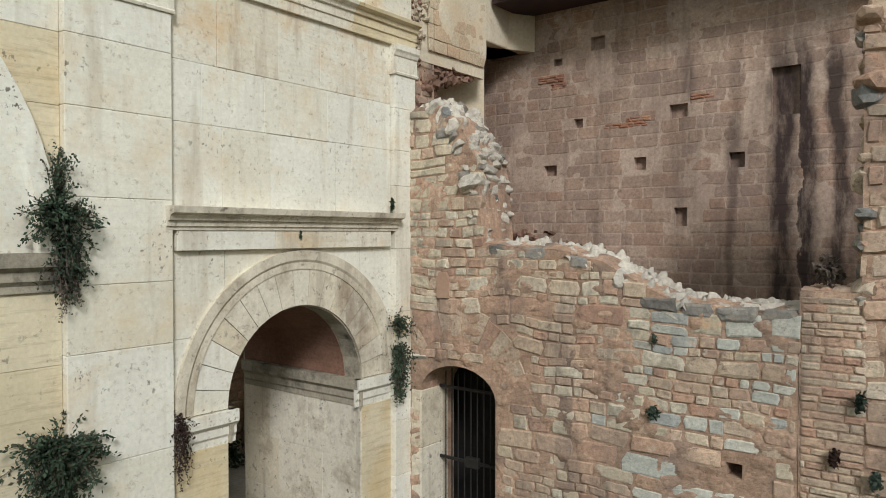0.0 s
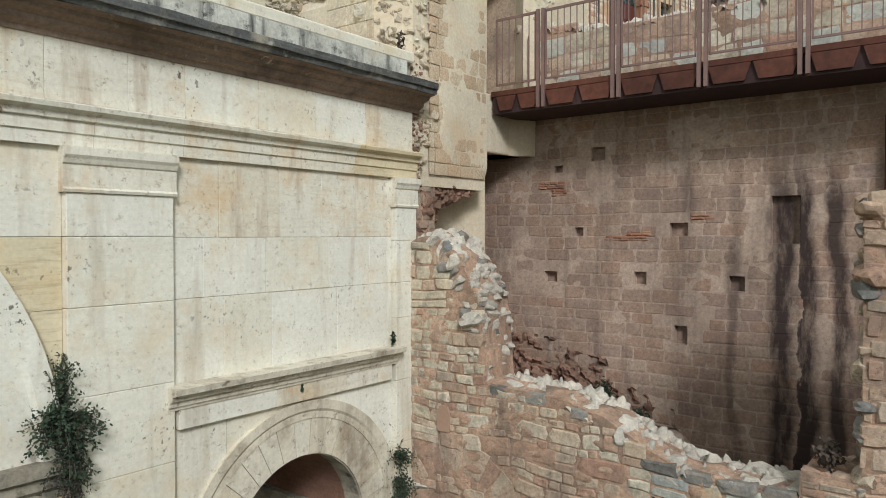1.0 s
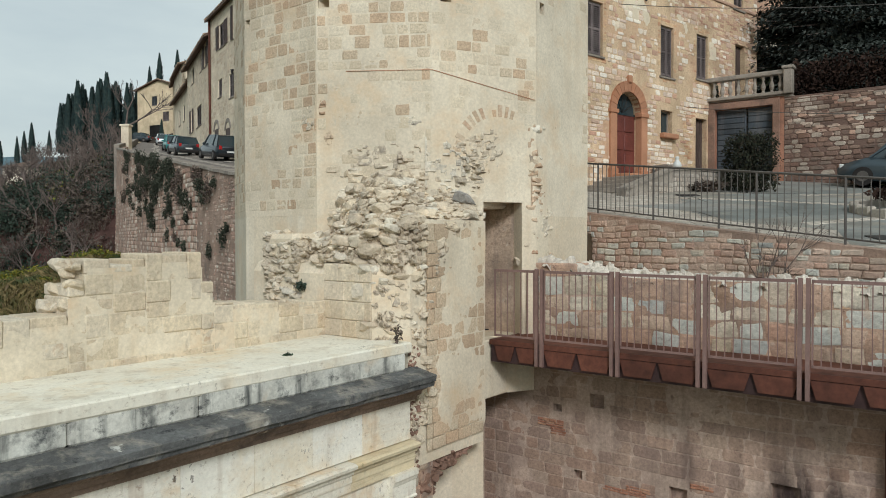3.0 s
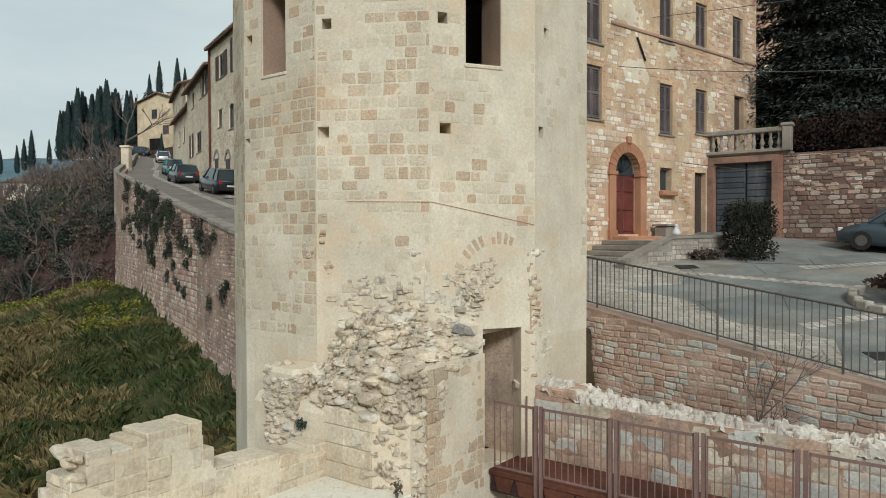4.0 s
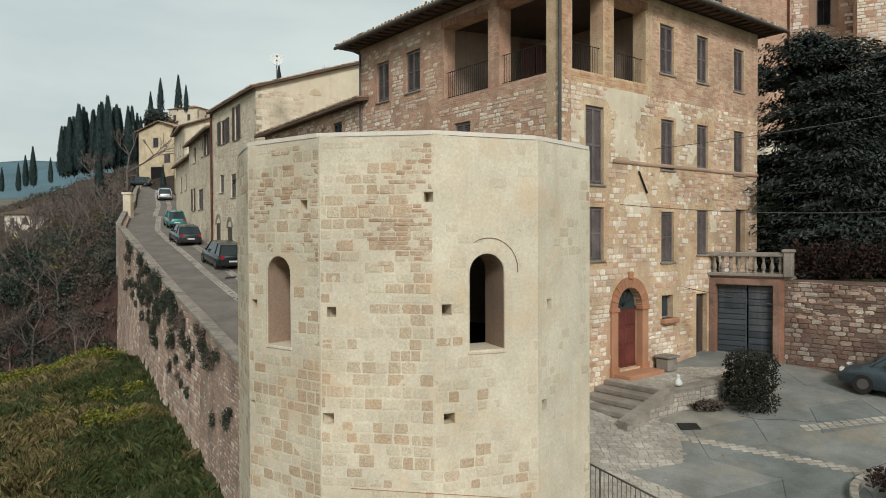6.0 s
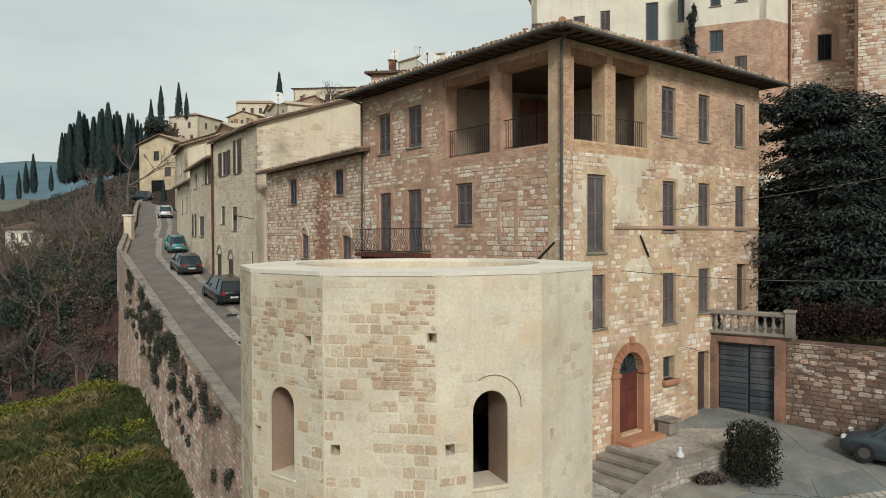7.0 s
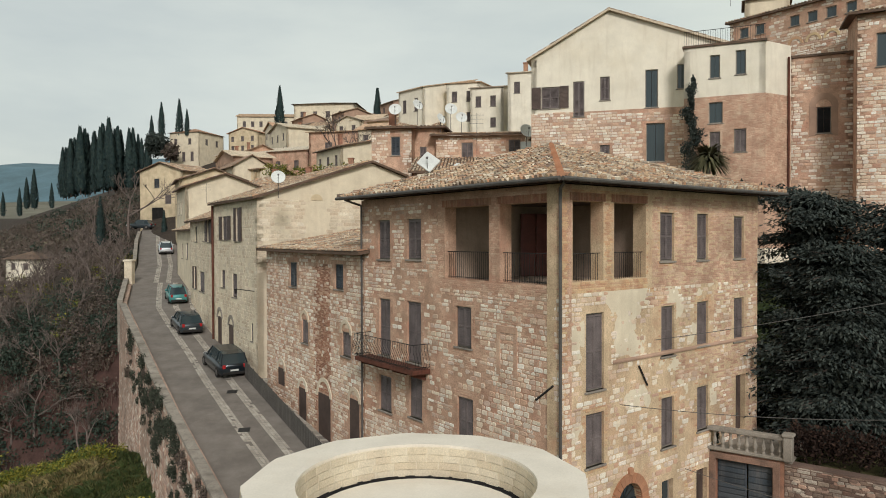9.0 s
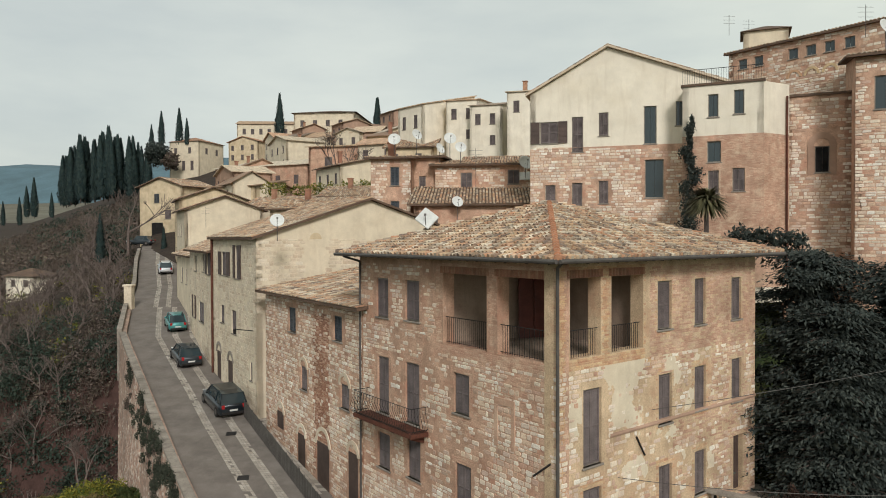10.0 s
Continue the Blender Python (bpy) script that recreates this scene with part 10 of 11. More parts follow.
# sheet fence before the low house
fence = thing("sheet_fence", "grey ribbed metal fence beside the street", "fence")
p, q = Vector((-12.9, 45.9)), Vector((-5.6, 33.2))
L = (q - p).length
m = frame_at(p.x, p.y, math.degrees(math.atan2(q.y - p.y, q.x - p.x)))
for k in range(15):
    x0, x1 = L * k / 15, L * (k + 1) / 15
    b = Mesh(m)
    za, zb = road_z(p.y + (q.y - p.y) * k / 15), road_z(p.y + (q.y - p.y) * (k + 1) / 15)
    n = 8
    b.grid([[(x0 + (x1 - x0 - 0.02) * i / n, 0.03 if i % 2 else 0.0, za + (zb - za) * i / n + h) for i in range(n + 1)] for h in (0.02, 1.05)])
    b.grid([[(x0 + (x1 - x0 - 0.02) * i / n, 0.05 if i % 2 else 0.02, za + (zb - za) * i / n + h) for i in range(n + 1)] for h in (1.05, 0.02)])
    b.tube((x0, 0.05, za - 0.1), (x0, 0.05, za + 1.1), 0.025, k=6)
    part("panel", b, RAIL_GREY, fence)
# shutters folded back against the street fronts
for m, x0, x1, z0, z1, par_ in ((frame_at(-17.7, 54.72, -58), 6.2, 7.1, 23.5, 25.8, YH), (frame_at(-17.7, 54.72, -58), 2.6, 4.1, 23.6, 25.3, YH), (frame_at(-23.75, 66.7, -63), 10.2, 11.6, 23.4, 25.15, H4), (frame_at(-23.75, 66.7, -63), 2.3, 3.4, 19.2, 21.2, H4), (frame_at(6.35, 53.0, -16.4), 0.73, 2.05, 33.1, 34.68, BH)):
    w = (x1 - x0) / 2
    for a in (x0 - w - 0.02, x1 + 0.02):
        b = Mesh(m)
        n = int((z1 - z0) / 0.09)
        prof = [(-0.035, z1), (-0.035, z0)]
        for k in range(n):
            zk, zl = z0 + (z1 - z0) * k / n, z0 + (z1 - z0) * (k + 1) / n
            prof += [(-0.09, zk), (-0.07, zl)]
        b.extrude(prof, a, a + w)
        part("folded_shutter", b, WOOD_DARK, par_)
# house lamp bracket
b = Mesh(frame_at(-17.7, 54.72, -58))
b.tube((10.2, 0, 20.3), (10.2, -1.2, 20.5), 0.03, k=5); b.tube((10.2, -1.2, 20.5), (10.2, -1.2, 20.2), 0.12, 0.06, 6)
part("street_lamp", b, IRON, YH)
b = Mesh(frame_at(-17.7, 54.72, -58))
b.tube((0.1, -0.1, 26.2), (0.1, -0.1, 15.5), 0.09, k=8)
part("downpipe", b, CORTEN, YH, "dark brown downpipe")
b = Mesh(frame_at(-17.7, 54.72, -58))
b.box(4.2, 5.3, -0.02, 0.05, 15.2, 17.6, 0.02); b.box(1.2, 2.2, -0.02, 0.05, 15.6, 17.9, 0.02)
part("street_doors", b, WOOD_DARK, YH)
for xc, zc in ((4.75, 17.5), (1.7, 17.8)):
    part("door_arch", ring_mesh(frame_at(-17.7, 54.72, -58), xc, zc, [(0.54, 0.05), (0.54, -0.05), (0.8, -0.05), (0.8, 0.05)], 0, 180, 14), CONCRETE, YH)
part("blocked_arch", ring_mesh(frame_at(-17.7, 54.72, -58) @ frame_at(10.9, 0, 90), 4.0, 26.2, [(0.0, 0.0), (0.0, -0.02), (0.42, -0.03), (0.42, 0.0)], 0, 180, 14), PLASTER_OCHRE, YH)

# ---------- cars ----------
def car(label, paint, m, length=4.2, width=1.75, height=1.5, suv=False, hood=1.3):
    """A parked car: nose towards +x."""
    o = thing("car", label, "car", group="parked cars")
    hl, hw = length / 2, width / 2
    belt = 0.95 if suv else 0.88
    # lower body as sections along the length
    secs = [(-hl, 0.42, 0.80, 0.78), (-hl + 0.06, 0.25, belt - 0.02, 0.90), (-hl + 0.5, 0.2, belt, 0.97), (-0.2, 0.18, belt, 1.0), (hl - hood + 0.05, 0.18, belt - 0.02, 1.0), (hl - 0.45, 0.2, belt - 0.16, 0.95), (hl - 0.08, 0.25, belt - 0.30, 0.82), (hl, 0.38, 0.55, 0.70)]
    b = Mesh()
    rows = []
    for x, z0, z1, k in secs:
        w = hw * k
        rows.append([(x, -w * 0.92, z0), (x, -w, z0 + 0.15), (x, -w, (z0 + z1) / 2 + 0.08), (x, -w * 0.93, z1), (x, w * 0.93, z1), (x, w, (z0 + z1) / 2 + 0.08), (x, w, z0 + 0.15), (x, w * 0.92, z0)])
    ids = b.grid(rows, True)
    b.f.append(ids[0][::-1]); b.f.append(ids[-1])
    b.m = Matrix()
    body = part("body", b, paint, o, smooth=True)
    b = Mesh()
    rx0, rx1 = (-hl + 0.12 if suv else -hl + 0.35), hl - hood
    cab = [(rx0, belt - 0.03, 0.90), (rx0 + (0.25 if suv else 0.5), height - 0.05, 0.74), (rx0 + 0.9, height, 0.74), (rx1 - 0.55 if hood < 1.2 else 0.25, height - 0.02, 0.74), (rx1, belt - 0.03, 0.90)]
    base = [(rx0 + 0.02, belt - 0.05), (rx0 + 0.5, belt - 0.05), (rx0 + 0.9, belt - 0.05), (0.3, belt - 0.05), (rx1 + 0.02, belt - 0.05)]
    rows = [[(x, -hw * 0.92, z) for x, z in base], [(x, -hw * k, z) for x, z, k in cab], [(x, hw * k, z) for x, z, k in cab], [(x, hw * 0.92, z) for x, z in base]]
    b.grid([r[::-1] for r in rows])
    part("cabin_glass", b, GLASS, o)
    b = Mesh()
    b.grid([[(x, y * hw, z + 0.012 - 0.02 * abs(y)) for x, z in ((rx0 + (0.2 if suv else 0.45), height - 0.06), (rx0 + 0.9, height), (0.3, height - 0.02))] for y in (0.74, 0.4, 0, -0.4, -0.74)])
    roof_ = part("roof", b, paint, o)
    for sy in (-1, 1):
        for x, z, xb in ((0.25, height - 0.02, rx1), (rx0 + 0.9, height - 0.01, rx0 + 1.0), (rx0 + (0.25 if suv else 0.5), height - 0.04, rx0)):
            b = Mesh()
            b.tube((x, sy * hw * 0.75, z), (xb, sy * hw * 0.925, belt - 0.02), 0.04, k=5)
            part("pillar", b, paint, roof_)
    for sx in (-hl + 0.78, hl - 0.82):
        for sy in (-1, 1):
            b = Mesh()
            for r0, r1, y0, y1 in ((0.31, 0.31, hw - 0.19, hw + 0.01),):
                b.tube((sx, sy * y0, 0.31), (sx, sy * y1, 0.31), r0, r1, 18)
            w = part("wheel", b, SHADE_AND_RUBBER, o)
            b = Mesh()
            b.tube((sx, sy * (hw - 0.02), 0.31), (sx, sy * (hw + 0.02), 0.31), 0.20, 0.17, 14)
            part("rim", b, RAIL_GREY, w)
    for sy in (-1, 1):
        b = Mesh()
        b.box(-hl - 0.01, -hl + 0.12, sy * hw * 0.72 - 0.10, sy * hw * 0.72 + 0.10, 0.68, 0.92, 0.02)
        part("tail_light", b, TAIL, o)
        b = Mesh()
        b.box(hl - 0.32, hl - 0.06, sy * hw * 0.66 - 0.14, sy * hw * 0.66 + 0.14, 0.56, 0.70, 0.03)
        part("headlight", b, WHITE_METAL, o)
        b = Mesh()
        b.box(0.45, 0.62, sy * (hw + 0.02) - 0.08, sy * (hw + 0.02) + 0.08, belt, belt + 0.13, 0.03)
        part("mirror", b, paint, o)
    b = Mesh()
    b.box(-hl - 0.015, -hl + 0.03, -0.26, 0.26, 0.50, 0.61, 0.005)
    part("plate", b, WHITE_METAL, o)
    b = Mesh()
    b.box(-hl - 0.03, -hl + 0.15, -hw * 0.8, hw * 0.8, 0.28, 0.45, 0.04)
    part("bumper", b, SHADE_AND_RUBBER, o)
    o.matrix_world = m
    return o


TAIL = plain_mat("red_lamp_glass", (0.35, 0.02, 0.02), 0.25, grain=0.05, bump=0)
P_BLACK, P_GREY, P_GREEN, P_WHITE, P_BLUE = car_paint("black_blue_paint", (0.012, 0.018, 0.024)), car_paint("dark_grey_paint", (0.035, 0.045, 0.052)), car_paint("teal_paint", (0.07, 0.27, 0.26)), car_paint("white_paint", (0.6, 0.63, 0.64)), car_paint("slate_blue_paint", (0.045, 0.065, 0.078))
tilt = lambda x, y, turn: pose(x, y, road_z(y) + 0.01, 0, 0, turn) @ pose(0, 0, 0, 0, -math.degrees(math.atan(0.145 * math.sin(radians(turn)))), 0)
car("black estate car parked against the house fronts", P_BLACK, tilt(-14.75, 47.5, 124), 4.5, 1.85, 1.62, True)
car("dark grey hatchback parked on the street", P_GREY, tilt(-20.75, 57.2, 122), 4.2, 1.8, 1.46)
car("small teal car parked on the street", P_GREEN, tilt(-25.3, 67.1, 118), 3.7, 1.65, 1.5)
car("white car parked further up the street", P_WHITE, tilt(-36.9, 94.4, 113), 4.2, 1.78, 1.5)
car("dark car parked across the street's end", P_GREY, tilt(-50.0, 117.5, 175), 4.3, 1.8, 1.55)
car("slate blue hatchback parked below the garden wall", P_BLUE, tilt(15.15, 23.55, 140.5), 4.0, 1.72, 1.62, True, 0.95)

# ---------- trees and shrubs ----------
def cypress(x, y, z, h, label="tall dark cypress on the hill", seed=0):
    r = random.Random(seed)
    o = thing("cypress", label, "tree", group="cypresses")
    b = Mesh()
    b.tube((0, 0, -0.5), (0, 0, h * 0.6), 0.18, 0.05, 6)
    part("trunk", b, BARK, o)
    b = Mesh()
    rad = h * 0.078
    for _ in range(1500):
        f = r.random() ** 0.8
        w = rad * (math.sin(math.pi * min(1, f * 0.9 + 0.12)) ** 0.6) * (1.0 - 0.72 * f) * 1.6
        a = r.uniform(0, 6.28)
        q = w * r.uniform(0.55, 1.05) * (1 + 0.3 * noise.noise((math.cos(a) * 2, math.sin(a) * 2, f * 6 + seed)))
        c = Vector((q * math.cos(a), q * math.sin(a), 0.2 + f * (h - 0.2)))
        d = Vector((math.cos(a) * 0.35, math.sin(a) * 0.35, 1)).normalized()
        t = Vector((-math.sin(a), math.cos(a), r.uniform(-0.3, 0.3)))
        L, wd = h * r.uniform(0.035, 0.07), h * 0.014
        b.f.append([b.pt(c - t * wd), b.pt(c + d * L * 0.5 - t * wd), b.pt(c + d * L), b.pt(c + t * wd)])
    p = part("crown", b, LEAF_CYPRESS_HAZY, o); p["kind"] = "stuff"
    o.matrix_world = pose(x, y, z)
    return o


CYP = [cypress(-120.7, 240, 38, 21.5, seed=k) if k == 0 else cypress(-112, 238, 39, 19.5, seed=k) if k == 1 else cypress(-104, 236, 40, 19, seed=k) for k in range(3)]
r4 = random.Random(15)
for k in range(26):
    f = k / 25
    x = -129 + 30 * f + r4.uniform(-1, 1)
    h = 13 + 8.5 * math.sin(math.pi * min(1, 0.12 + 0.8 * f)) * r4.uniform(0.75, 1.0)
    sc = h / 20
    copy_thing(CYP[k % 3], pose(x, 239 + r4.uniform(-6, 6), 37 + 4.5 * f, 0, 0, r4.uniform(0, 360)) @ Matrix.Diagonal((sc * r4.uniform(0.9, 1.2), sc, sc, 1)))
for x, y, z, h in ((-131, 228, 33, 12.5), (-134, 229, 33, 10), (-85, 215, 53.5, 11.0), (-80, 216, 53.5, 11.8), (-77, 214, 54, 8.0), (-88, 215, 51.5, 9), (-60.3, 262, 60, 17), (-53, 110, 22.5, 7.5), (-44, 112, 23, 5), (-110, 200, 32, 7), (-122, 205, 30, 8), (-128, 207, 30, 7), (-18, 190, 52, 10), (-20, 215, 58, 10)):
    sc = h / 20
    copy_thing(CYP[int(x) % 3], pose(x, y, z, 0, 0, x * 7) @ Matrix.Diagonal((sc, sc, sc, 1)))


TWIG = plain_mat("grey_brown_twigs", (0.135, 0.105, 0.09), 0.9, grain=0.3, fine=30)
def bare_tree(label, h, seed, spread=0.5, depth=5, thick=1.0):
    r = random.Random(seed)
    o = thing("bare_tree", label, "tree", group="bare winter trees")
    b, tw = Mesh(), Mesh()

    def grow(p, d, L, rad, k):
        q = p + d * L
        (b if k > 2 else tw).tube(p, q, rad, rad * 0.65, 5 if k > 2 else 3, cap=False)
        if k <= 0:
            return
        for _ in range(r.choice((2, 3, 3))):
            nd = (d + Vector((r.gauss(0, spread), r.gauss(0, spread), r.gauss(0.12, spread * 0.6)))).normalized()
            grow(q, nd, L * r.uniform(0.6, 0.85), rad * 0.64, k - 1)

    grow(Vector((0, 0, -0.3)), Vector((0, 0, 1)), h * 0.27, h * 0.021 * thick, depth)
    part("trunk", b, TWIG, o)
    p = part("twig", tw, TWIG, o); p["kind"] = "stuff"
    return o


BT = [bare_tree("bare winter tree with fine branches", 8.0, s, 0.42, 6 if s == 1 else 5) for s in (1, 2, 3)]
bare_tree("thin leafless sapling beside the square's railing", 3.6, 7, 0.36, 5, 0.5).matrix_world = pose(5.25, 12.3, 7.6)
BT[0].matrix_world = pose(-52.5, 112, 23.0)
BT[1].matrix_world = pose(-15.5, 112, 34.5)
BT[2].matrix_world = pose(-12.5, 112.5, 34.5)
spots = [(-17.5, 116, 34.5, 1.3), (-55.5, 113, 23.5, 1.1), (-50.5, 114, 24, 1.7), (27.5, 42.0, 24.5, 0.9)]
r5 = random.Random(8)
for _ in range(95):
    y = r5.uniform(70, 118)
    x = edge_x(y) - r5.uniform(2, 34)
    spots.append((x, y, ground_z(x, y) - 0.2, r5.uniform(0.45, 0.95)))
for _ in range(14):
    y = r5.uniform(52, 72)
    x = edge_x(y) - r5.uniform(1.5, 16)
    spots.append((x, y, ground_z(x, y) - 0.2, r5.uniform(0.6, 1.0)))
for k, (x, y, z, s) in enumerate(spots):
    copy_thing(BT[k % 3], pose(x, y, z, 0, 0, k * 67) @ Matrix.Diagonal((s, s, s, 1)))

# brush and ivy on the gully's far bank and along the slopes
b1, b2, b3 = Mesh(), Mesh(), Mesh()
for _ in range(420):
    y = r5.uniform(60, 76)
    x = edge_x(y) - 1.0 - 40 * r5.random()
    rr = r5.uniform(0.8, 2.0)
    if y < 65 and r5.random() < 0.3:
        continue
    leaves(b1 if r5.random() < 0.72 else b2, (x, y, ground_z(x, y) + rr * 0.2), (rr * 1.3, rr * 0.9, rr), int(120 * rr), 0.30, r5, 0.3, 0.25)
for _ in range(330):
    y = r5.uniform(58, 120)
    x = edge_x(y) - r5.uniform(0.8, 42)
    z = ground_z(x, y)
    rr = r5.uniform(0.7, 2.2)
    u = r5.random()
    tgt = b1 if (u < 0.5 and y < 84) or u < 0.12 else (b3 if u > 0.9 else b2)
    leaves(tgt, (x, y, z + rr * 0.4), (rr * 1.2, rr * 1.1, rr * 0.75), int(95 * rr), 0.30, r5, 0, 0.25)
for _ in range(420):
    y = r5.uniform(112, 240)
    x = edge_x(y) - r5.uniform(1, 80)
    rr = r5.uniform(1.2, 3.5)
    leaves(b2 if r5.random() < 0.75 else b1, (x, y, ground_z(x, y) + rr * 0.4), (rr * 1.5, rr, rr * 0.8), int(55 * rr), 0.55, r5, 0, 0.25)
# dark thicket on the gully's bank, close under the street wall
for _ in range(170):
    y = r5.uniform(62, 82)
    x = edge_x(y) - 0.6 - 34 * r5.random() ** 1.2
    rr = r5.uniform(0.9, 2.4)
    leaves(b1 if r5.random() < 0.7 else b2, (x, y, ground_z(x, y) + rr * 0.7), (rr * 1.1, rr * 0.9, rr * 1.25), int(150 * rr), 0.26, r5, 0.2, 0.2)
# leafless scrub: thin upright twigs in clumps
scrub = Mesh()
for _ in range(1700):
    y = 62 + 150 * r5.random() ** 1.5
    x = edge_x(y) - 1.0 - (34 + 0.25 * y) * r5.random()
    if 92 < y < 112 and abs(x + 0.57 * y) < 6:
        continue
    z, hh = ground_z(x, y), r5.uniform(1.2, 3.6) * (1.0 if y < 120 else 1.5)
    for _ in range(26):
        p = Vector((x + r5.gauss(0, 0.5), y + r5.gauss(0, 0.5), z - 0.1))
        d = Vector((r5.gauss(0, 0.35), r5.gauss(0, 0.35), 1.0)).normalized() * hh * r5.uniform(0.4, 1.0)
        w = Vector((r5.gauss(0, 1), r5.gauss(0, 1), 0)).normalized() * (0.014 + 0.00022 * y)
        k_ = p + d * r5.uniform(0.35, 0.7)
        scrub.f.append([scrub.pt(p - w), scrub.pt(p + w), scrub.pt(p + d)])
        e_ = k_ + Vector((r5.gauss(0, 0.5), r5.gauss(0, 0.5), r5.uniform(0.2, 0.9))) * hh * 0.3
        scrub.f.append([scrub.pt(k_ - w * 0.8), scrub.pt(k_ + w * 0.8), scrub.pt(e_)])
tagged(part("winter_scrub", scrub, LEAF_DRY), "leafless brown scrub on the hillside", "scrub", kind="stuff")
tagged(part("ivy_thicket", b1, LEAF_IVY), "dark ivy and evergreen thicket on the bank", "thicket", kind="stuff")
tagged(part("dry_brush", b2, LEAF_DRY), "dry brown winter brush on the hillside", "brush", kind="stuff")
tagged(part("yellow_brush", b3, LEAF_YELLOW), "yellowish shrubs on the hillside", "brush", kind="stuff")
# yellow-flowering shrubs along the meadow's crest and in it
b1 = Mesh()
for _ in range(95):
    f = r5.random()
    x, y = -23.0 - 14 * f + r5.uniform(-1, 1), 50.5 - 1.5 * f + r5.uniform(-1.4, 1.2)
    rr = r5.uniform(0.4, 0.95)
    leaves(b1, (x, y, ground_z(x, y) + rr * 0.45), (rr * 1.2, rr, rr * 0.8), 190, 0.17, r5, 0, 0.25)
for x, y, rr in ((-17.2, 36.0, 0.9), (-18.3, 37.0, 0.7), (-16.2, 37.2, 0.7), (-19.5, 40.5, 0.9), (-18.2, 42.0, 0.8), (-20.8, 37.6, 0.5)):
    leaves(b1, (x, y, ground_z(x, y) + rr * 0.45), (rr * 1.3, rr, rr * 0.8), 420, 0.16, r5, 0, 0.25)
tagged(part("yellow_shrub", b1, LEAF_YELLOW), "yellow-green flowering shrubs in the meadow", "shrub", kind="stuff")
# meadow grass, green and straw in patches; little straw by the wall paints its shadow band
b1, b2 = Mesh(), Mesh()
for _ in range(95000):
    y = 19 + 33 * r5.random() ** 0.8
    x = edge_x(y) - 0.5 - 24 * r5.random()
    t = noise.noise((x * 0.30, y * 0.30, 4.0)) + 0.5 * noise.noise((x * 1.1, y * 1.1, 9.0))
    near_wall = smooth(1.5, 5.0, edge_x(y) - x)
    straw = t * 1.2 - 0.42 + 0.45 * near_wall + 0.25 * smooth(6, 14, edge_x(y) - x) > r5.uniform(-0.25, 0.25)
    z = ground_z(x, y)
    h = (0.11 + 0.18 * max(0, t + 0.35)) * r5.uniform(0.6, 1.5) * (1.25 if straw else 1.0)
    a = r5.uniform(0, 6.28)
    dx, dy = math.cos(a) * 0.026, math.sin(a) * 0.026
    lx, ly = r5.gauss(0, 0.11), r5.gauss(0, 0.11)
    tgt = b2 if straw else b1
    tgt.f.append([tgt.pt((x - dx, y - dy, z - 0.03)), tgt.pt((x + dx, y + dy, z - 0.03)), tgt.pt((x + lx, y + ly, z + h))])
for _ in range(1500):
    y = 19 + 33 * r5.random() ** 0.8
    e_ = edge_x(y)
    x = e_ - 0.4 - 22 * r5.random() ** 1.2
    t = noise.noise((x * 0.22, y * 0.22, 14.0)) + 0.25 * smooth(5, 12, e_ - x) - 0.25 * (1 - smooth(1.5, 4.5, e_ - x))
    tgt, hh = (b2, r5.uniform(0.3, 0.6)) if t > r5.uniform(-0.1, 0.25) else (b1, r5.uniform(0.2, 0.5))
    lean = Vector((r5.gauss(0, 0.3), r5.gauss(0, 0.3), 0))
    for _ in range(34):
        px, py = x + r5.gauss(0, 0.22), y + r5.gauss(0, 0.22)
        z = ground_z(px, py)
        a = r5.uniform(0, 6.28)
        dx, dy = math.cos(a) * 0.016, math.sin(a) * 0.016
        h = hh * r5.uniform(0.5, 1.1)
        m_ = Vector((px, py, z + h * 0.6)) + lean * h * 0.4
        e2 = m_ + lean * h * 0.9 + Vector((r5.gauss(0, 0.12), r5.gauss(0, 0.12), h * 0.35))
        tgt.f.append([tgt.pt((px - dx, py - dy, z - 0.03)), tgt.pt((px + dx, py + dy, z - 0.03)), tgt.pt(m_ + Vector((dx, dy, 0)) * 0.7), tgt.pt(e2)])
tagged(part("grass", b1, LEAF_GRASS), "dark green rough meadow grass", "grass", kind="stuff")
tagged(part("straw_grass", b2, LEAF_STRAW), "dry straw-coloured meadow grass", "grass", kind="stuff")
# plants hanging on the street wall
r6 = random.Random(19)
for k in range(105):
    y = r6.choice((r6.uniform(23, 58), r6.uniform(33, 50)))
    f = r6.random()
    zt = road_z(y) + 0.2 - 3.8 * f ** 1.4
    x = edge_x(y) - 0.18 - 0.05 * f
    b = Mesh()
    rr = r6.uniform(0.22, 0.62)
    leaves(b, (x, y, zt), (rr * 0.6, rr * 0.8, rr * 1.3), int(620 * rr), 0.095, r6, 0.5, 0.2)
    o = thing("wall_plant", "dark plant hanging on the street wall", "plant", group="plants on the street wall")
    part("foliage", b, LEAF_GREY if r6.random() < 0.8 else LEAF_DRY, o)["kind"] = "stuff"
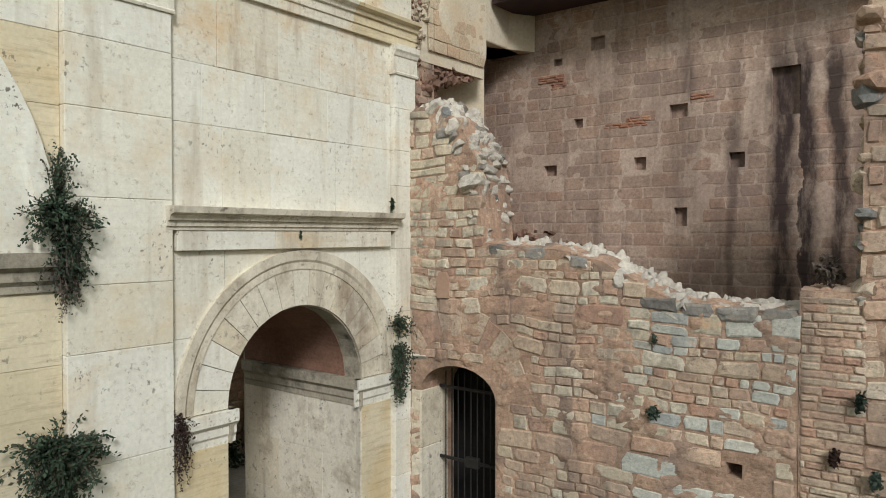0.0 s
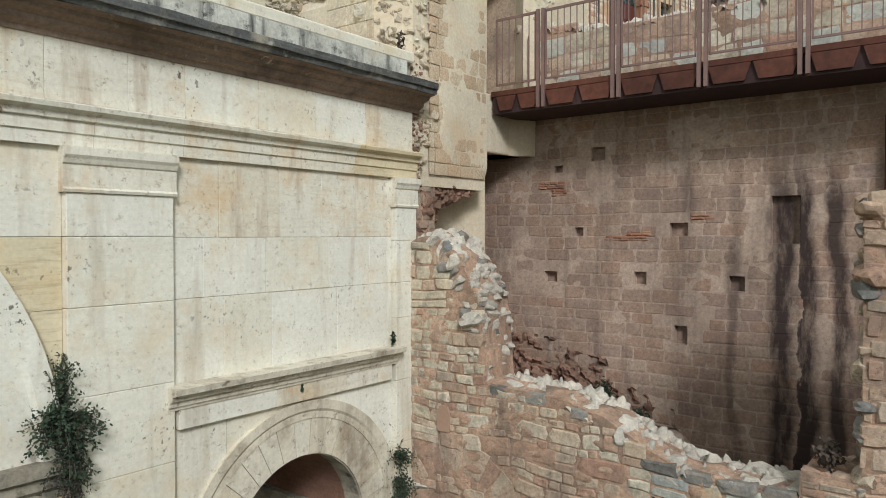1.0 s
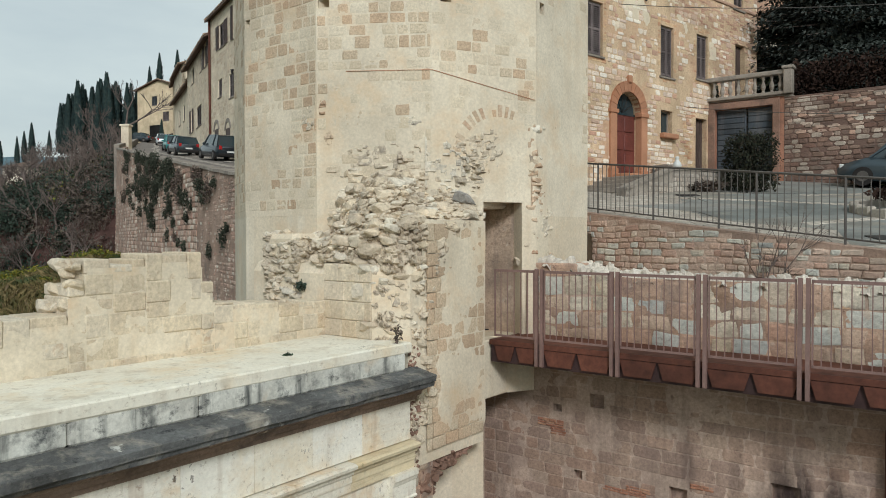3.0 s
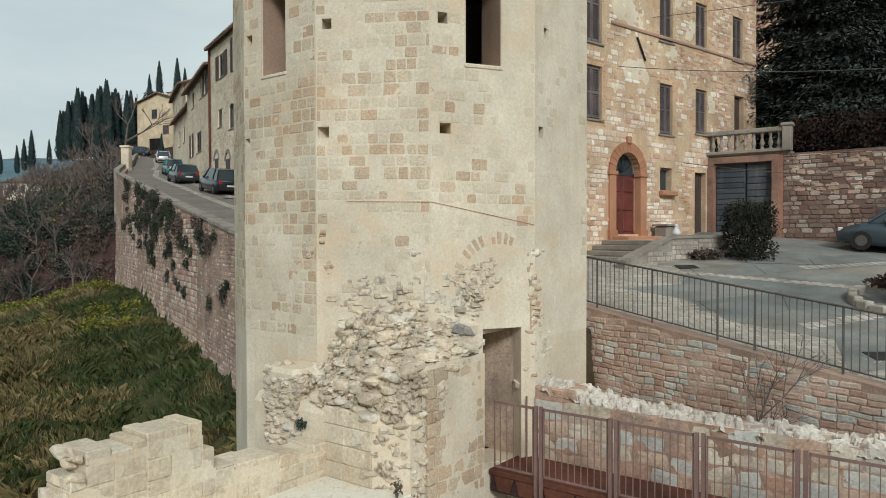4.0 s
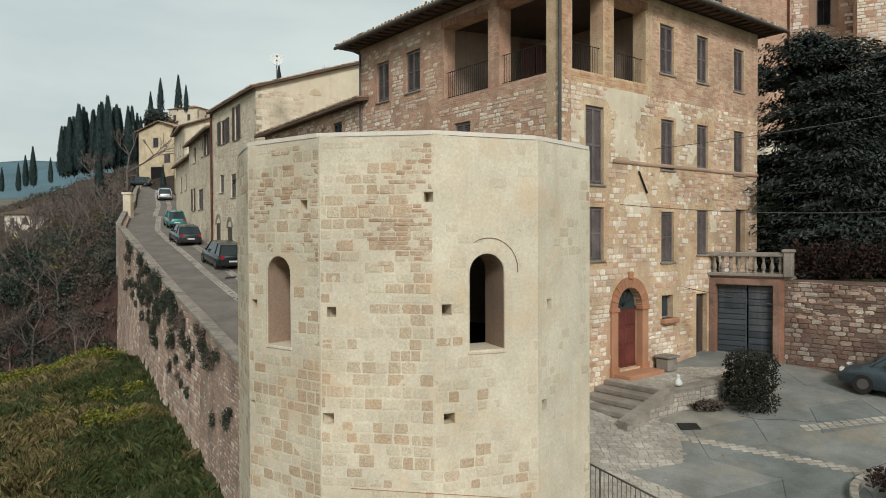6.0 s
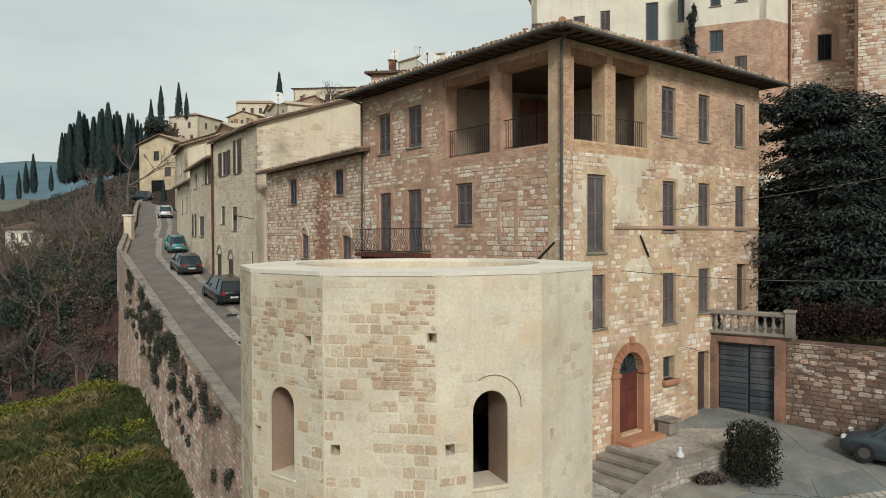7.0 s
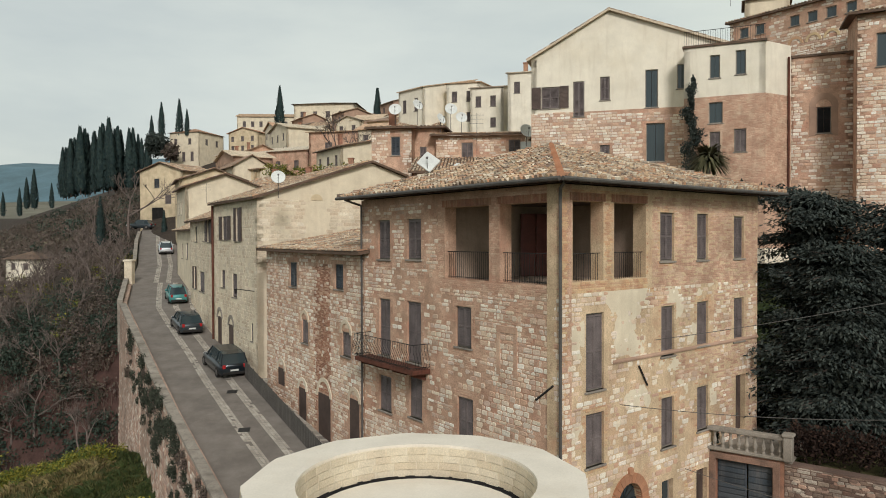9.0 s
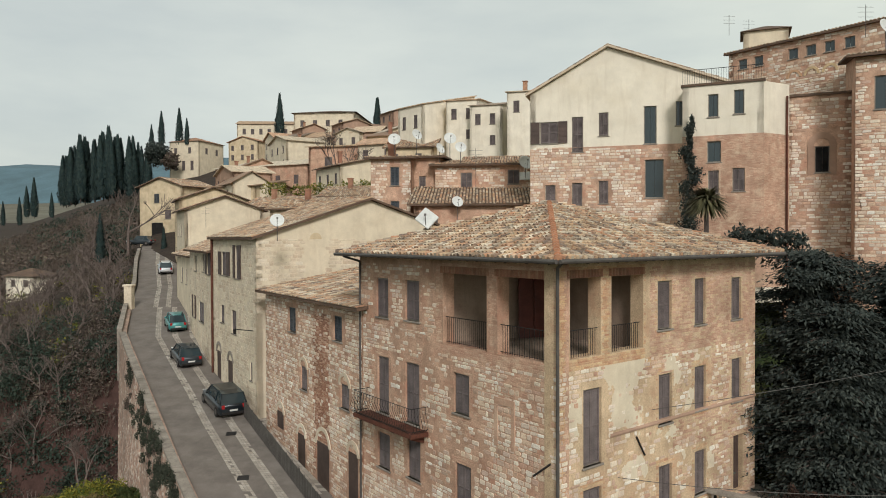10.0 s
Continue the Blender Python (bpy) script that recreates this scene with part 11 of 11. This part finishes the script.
# climber, palm and hedge on the hill house
b = Mesh()
for k in range(16):
    z = 26.6 + 0.48 * k
    rr = 1.25 - 0.066 * k + 0.22 * math.sin(k * 1.9)
    leaves(b, (16.1 + r6.gauss(0, 0.16), 47.2, z), (rr * 0.85, rr * 0.6, 0.62), 360, 0.15, r6, 0.5, 0.15)
climber = thing("climber", "dark ivy column climbing the gabled house", "climber")
part("foliage", b, LEAF_CEDAR, climber)["kind"] = "stuff"
LEAF_PALM = leaf_mat("grey_green_palm", [(0.085, 0.085, 0.045), (0.13, 0.12, 0.06), (0.06, 0.06, 0.035), (0.16, 0.13, 0.07)])
palm = thing("palm", "low fan palm behind the main roof", "palm")
b = Mesh(); b.tube((15.7, 43, 26), (15.7, 43, 28.3), 0.16, 0.12, 8); part("trunk", b, BARK, palm)
b = Mesh()
for k in range(420):
    a, e = r6.uniform(0, 6.28), r6.uniform(-0.6, 1.1)
    d = Vector((math.cos(a) * math.cos(e), math.sin(a) * math.cos(e), math.sin(e)))
    c = Vector((15.7, 43, 28.4))
    w = d.cross(Vector((0, 0, 1))).normalized() * 0.07
    m_ = c + d * 0.75
    e_ = c + d * 1.5 - Vector((0, 0, 0.45))
    b.f.append([b.pt(c), b.pt(m_ - w), b.pt(e_), b.pt(m_ + w)])
p = part("fronds", b, LEAF_PALM, palm); p["kind"] = "stuff"
b = Mesh()
for k in range(4):
    leaves(b, (17.5 + 0.9 * k, 42.5 - 0.35 * k, 26.3 - 0.1 * k), (1.0, 0.9, 0.8), 420, 0.22, r6, 0, 0.2)
tagged(part("hedge", b, LEAF_CEDAR), "dark rounded hedge above the conifers", "hedge")
b = Mesh()
for k in range(12):
    leaves(b, (-24 + 1.5 * k, 100 + r6.uniform(-3, 3), 33.0 + 0.05 * k), (1.5, 1.2, 1.3), 200, 0.3, r6, 0, 0.2)
tagged(part("garden_shrubs", b, LEAF_YELLOW), "green garden shrubs between the roofs", "shrub", kind="stuff")

bush("round dark evergreen oak below the cypresses", -84.7, 211, 47.0, (4.6, 4.0, 4.3), 2600, 0.75, LEAF_CEDAR, 91, "oak")
bush("round olive-brown tree beside the evergreen oak", -80.5, 210, 46.0, (3.2, 3.0, 3.2), 1500, 0.7, LEAF_DRY, 92, "tree")
